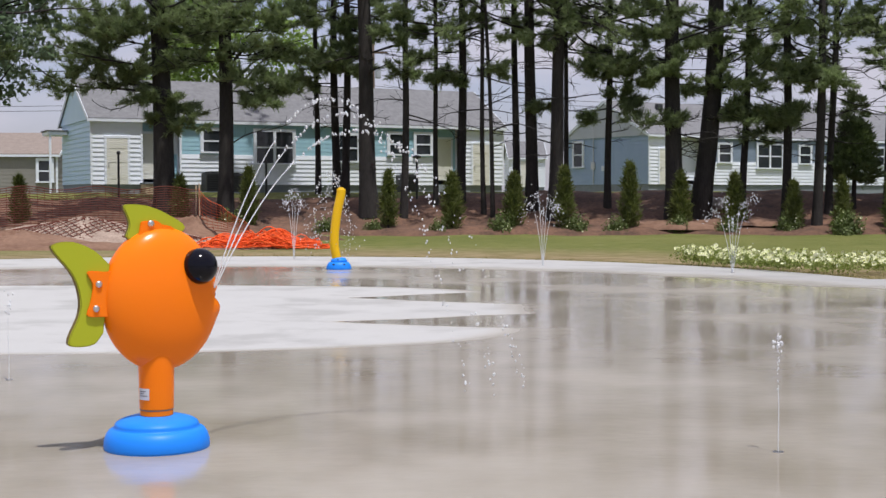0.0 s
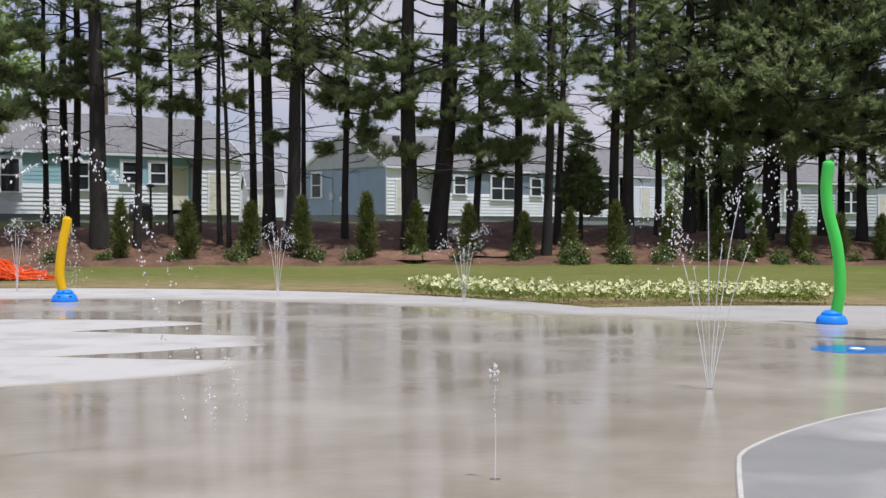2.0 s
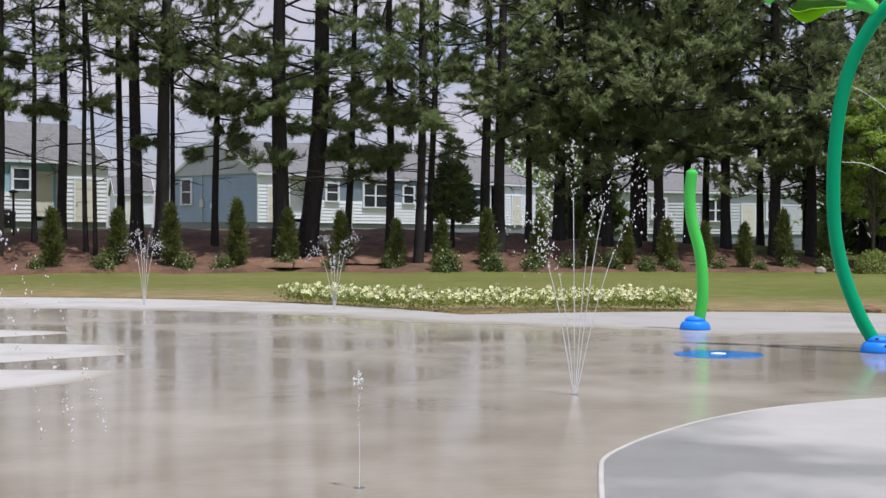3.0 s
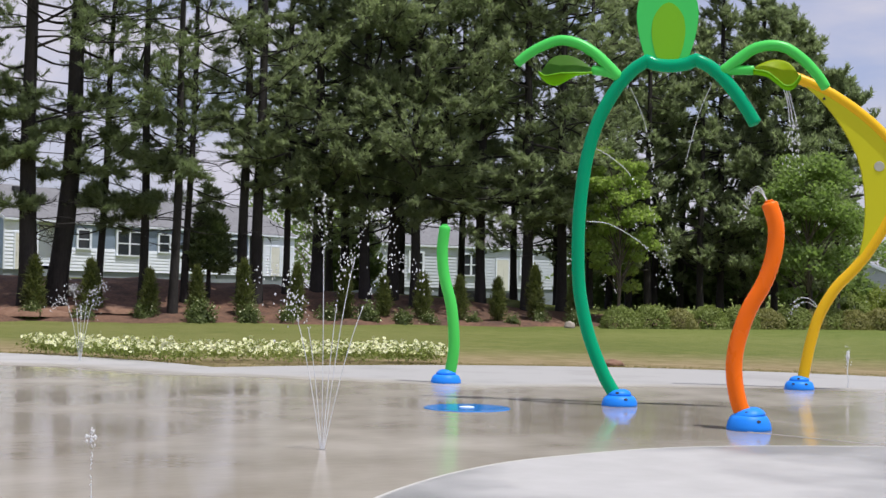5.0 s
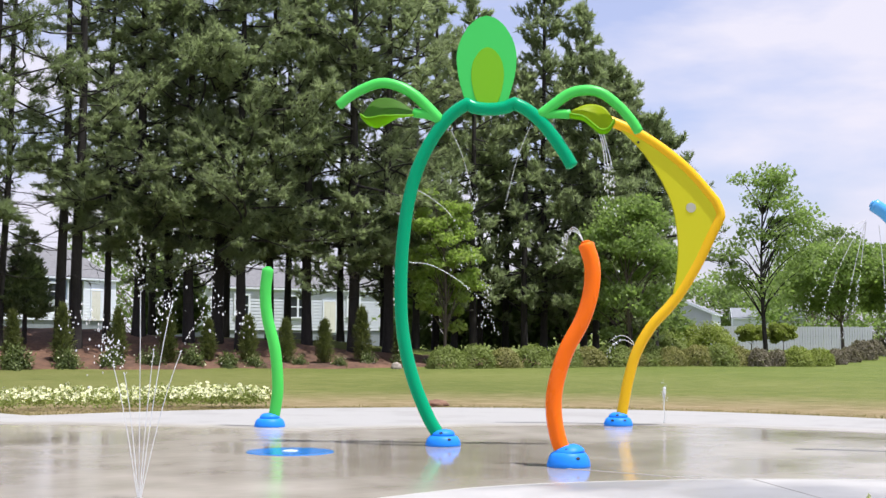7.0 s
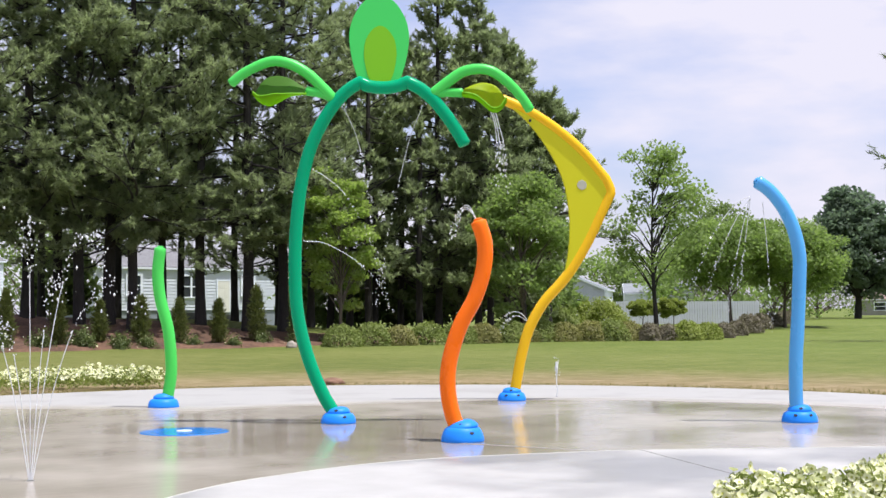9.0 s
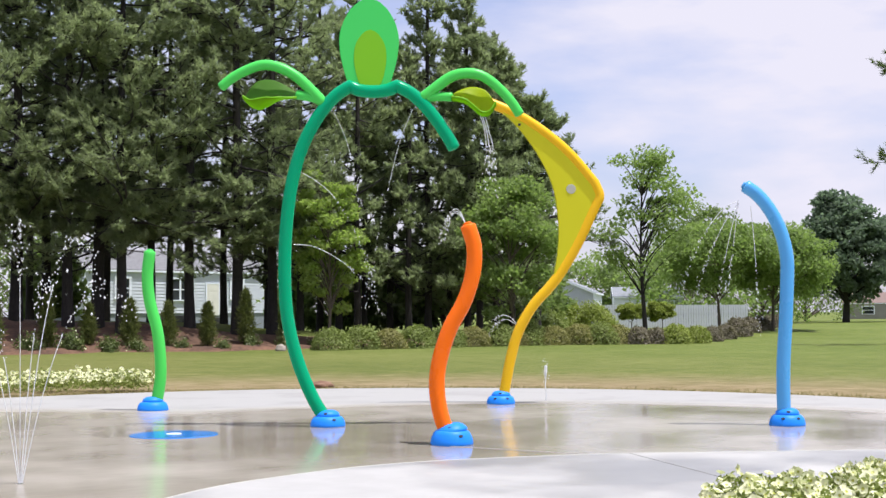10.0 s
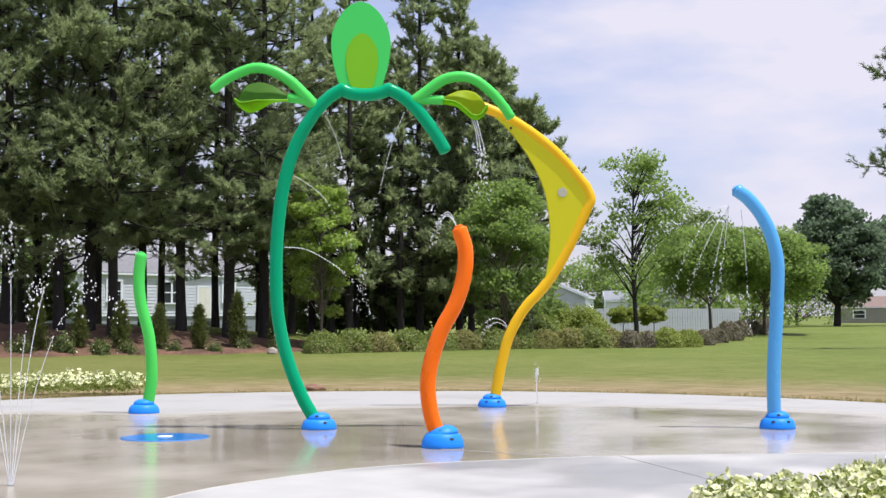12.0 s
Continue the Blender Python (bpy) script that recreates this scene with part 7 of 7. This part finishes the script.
def works_corner():
    """The unfinished corner: netting on stakes, heaps of gravel and earth, netting rolled on the grass."""
    a, b = polar(-20.5, 44.0), polar(-10.76, 46.0)
    ang = math.degrees(math.atan2(b[1] - a[1], b[0] - a[0]))
    L = math.hypot(b[0] - a[0], b[1] - a[1])
    t = thing("safety_fence", (a[0], a[1], 0.55), ang, "sagging orange plastic safety netting on wooden stakes", "fence")
    v, f = net_mesh(L, 1.25, 0.075, 0.010, 0.10, 5)
    link("netting", mesh_np("netting", v, f), M["net_dull"], t, "dull orange plastic mesh")
    for i in (0, 6):
        part("stake", box(i * L / 6 - 0.02, 0.06, -0.7, i * L / 6 + 0.02, 0.10, 1.3), M["stake"], t)
    c, d = polar(-10.74, 46.0), polar(-8.6, 41.0)
    ang = math.degrees(math.atan2(d[1] - c[1], d[0] - c[0]))
    L = math.hypot(d[0] - c[0], d[1] - c[1])
    t = thing("safety_fence", (c[0], c[1], 0.35), ang, "orange safety netting slumping to the ground", "fence")
    v, f = net_mesh(L, 1.3, 0.13, 0.008, 0.10, 6, lambda x: 1.45 - 1.25 * np.clip(x / L, 0, 1))
    link("netting", mesh_np("netting", v, f), M["net_mid"], t, "faded orange plastic mesh")
    part("stake", box(-0.02, 0.05, -0.5, 0.02, 0.09, 1.55), M["stake"], t)
    # crumpled netting on the grass
    rng = np.random.default_rng(9)
    t = thing("netting_heap", (*polar(-8.1, 38.6)[:2], -0.03), 0, "crumpled bright orange netting lying on the grass", "netting")
    items = []
    for i in range(85):
        s = np.linspace(-1, 1, 26)
        off = rng.uniform(-0.8, 0.8)
        ph = rng.random(5) * 6
        half = 1.65 * (0.6 + 0.4 * rng.random())
        cxo = rng.uniform(-0.4, 0.4)
        x = cxo + s * half
        env = np.clip(1 - (x / 2.1) ** 2, 0.02, 1) * (0.55 + 0.45 * np.sin(1.9 * x + 1) ** 2)
        z = env * (0.05 + 0.62 * rng.random() * (0.6 + 0.4 * np.sin(5 * s + ph[0]))) + 0.02
        y = off + 0.15 * np.sin(4 * s + ph[1]) + 0.06 * np.sin(11 * s + ph[2])
        items.append(tri(*tube_arrays(np.stack([x, y, z], -1), 0.016, 4, False)))
    for i in range(150):
        x, y = rng.uniform(-1.9, 1.9), rng.uniform(-0.8, 0.8)
        env = max(0.05, 1 - (x / 2.1) ** 2)
        s = np.linspace(0, 1, 7)
        items.append(tri(*tube_arrays(np.stack([x + 0.25 * np.sin(3 * s + i), y + 0.5 * (s - 0.5), 0.03 + env * 0.5 * rng.random() * np.sin(np.pi * s)], -1), 0.014, 4, False)))
    v, f = join_arrays(items)
    link("netting", mesh_np("netting", v, f), M["net"], t)

    def heap(name, b, d, rx, ry, h, mat, label, seed):
        x, y, _ = polar(b, d)
        rng = np.random.default_rng(seed)
        n, m = (28, 90) if mat == "gravel" else (16, 40)
        vs = [(0, 0, h)]
        ph = rng.random(4) * 6
        for i in range(1, n + 1):
            for j in range(m):
                a = 2 * np.pi * j / m
                k = i / n
                r = k * (1 + 0.12 * np.sin(3 * a + ph[0]) + 0.07 * np.sin(7 * a + ph[1]))
                z = h * (1 - k) ** 0.9 * (1 + 0.12 * np.sin(5 * a + 9 * k + ph[2])) + (0.11 if mat == "gravel" else 0.05) * rng.random() - (0.12 if i == n else 0.0)
                vs.append((rx * r * np.cos(a), ry * r * np.sin(a), z))
        fs = [(0, 1 + j, 1 + (j + 1) % m) for j in range(m)]
        for i in range(n - 1):
            o, p = 1 + i * m, 1 + (i + 1) * m
            for j in range(m):
                fs.append((o + j, p + j, p + (j + 1) % m))
                fs.append((o + j, p + (j + 1) % m, o + (j + 1) % m))
        ob = link(name, mesh_np(name, np.array(vs), np.array(fs), True), M[mat])
        ob.matrix_basis = pose(x, y, gz(x, y))
        tagged(ob, label, "heap", kind="stuff")

    x, y, _ = polar(-15.3, 43.0)
    t = thing("draped_netting", (x, y, gz(x, y)), 0, "dark plastic netting draped over the gravel heap", "netting")
    items = []
    for sgn in (-1, 1):
        for c in np.arange(-5.0, 5.01, 0.27):
            u = np.linspace(-1.5, 1.5, 40)
            px_, py_ = c + sgn * u * 0.9, u
            k = np.sqrt((px_ / 3.9) ** 2 + (py_ / 1.65) ** 2)
            keep = k < 0.97
            if keep.sum() < 3:
                continue
            z = 0.74 * (1 - k[keep]) ** 0.9 + 0.135
            items.append(tri(*tube_arrays(np.stack([px_[keep], py_[keep], z], -1), 0.014, 4, False)))
    v, f = join_arrays(items)
    link("netting", mesh_np("netting", v, f), M["net_dull"], t)
    heap("gravel_heap", -15.3, 43.0, 4.0, 1.7, 0.74, "gravel", "low heap of pale tan gravel", 41)
    heap("earth_heap", -18.0, 42.0, 3.4, 1.8, 0.45, "soil", "heap of bare reddish earth", 42)
    heap("earth_heap", -10.8, 45.5, 2.6, 1.8, 0.80, "soil", "heap of bare reddish earth", 43)
    heap("earth_heap", -14.0, 47.2, 7.0, 2.4, 0.95, "mulch", "bank of dark raw earth behind the netting", 44)
    heap("earth_heap", -15.5, 39.4, 5.5, 1.2, 0.16, "soil", "thin spread of bare reddish earth", 45)
    heap("earth_heap", 9.3, 52.6, 2.2, 1.2, 0.25, "soil", "patch of bare reddish earth on the bank", 46)
    heap("earth_heap", 12.2, 53.4, 2.0, 1.2, 0.25, "soil", "patch of bare reddish earth on the bank", 47)


works_corner()


def stones():
    rng = random.Random(8)
    for b, d, s in ((11.2, 55.0, 0.36), (10.9, 55.6, 0.25), (-11.6, 53.0, 0.25), (31.8, 54.0, 0.22)):
        bm = bmesh.new()
        bmesh.ops.create_icosphere(bm, subdivisions=3, radius=1)
        o = rng.random() * 50
        for v in bm.verts:
            k = 1 + 0.28 * noise.noise(v.co * 1.4 + Vector((o, 0, 0)))
            v.co = Vector((v.co.x * s * 1.3 * k, v.co.y * s * k, v.co.z * s * 0.8 * k + s * 0.4))
        x, y, _ = polar(b, d)
        ob = part("boulder", bm, M["stone"], None, smooth=True)
        ob.matrix_basis = pose(x, y, gz(x, y), 0, 0, rng.random() * 360)
        tagged(ob, "weathered tan field stone on the bank", "stone", "stones on the bank")


stones()


def lawn_clod():
    bm = bmesh.new()
    bmesh.ops.create_icosphere(bm, subdivisions=3, radius=1)
    for v in bm.verts:
        k = 1 + 0.3 * noise.noise(v.co * 2.2)
        v.co = Vector((v.co.x * 0.26 * k, v.co.y * 0.2 * k, v.co.z * 0.10 * k + 0.03))
    ob = part("clay_clod", bm, M["soil"], None, smooth=True)
    ob.matrix_basis = pose(14.8, 22.2, -0.03)
    tagged(ob, "lump of reddish clay on the lawn's edge", "clod")


lawn_clod()


def wall_services():
    """Meter box and conduit on the slate-blue house's end wall."""
    m = pose(11.44, 78.1, 2.12, 0, 0, 32.0) @ pose(0, 8.0, 0, 0, 0, -90)
    t = new("electric_meter")
    t.matrix_basis = m
    tagged(t, "grey meter box and pipe on the blue end wall", "meter")
    part("meter_box", box(2.75, -0.16, 1.0, 3.05, -0.03, 1.45, 0.01), M["sticker"], t)
    tube("conduit", np.array([(2.9, -0.09, 1.4), (2.9, -0.09, 2.6), (2.9, -0.09, 3.6)]), 0.03, M["sticker"], t, seg=8)
    tube("conduit", np.array([(2.9, -0.09, 0.1), (2.9, -0.09, 0.6), (2.9, -0.09, 1.02)]), 0.03, M["sticker"], t, seg=8)
    part("cover_plate", box(3.7, -0.09, 0.9, 3.9, -0.03, 1.2, 0.01), M["trim"], t)


wall_services()
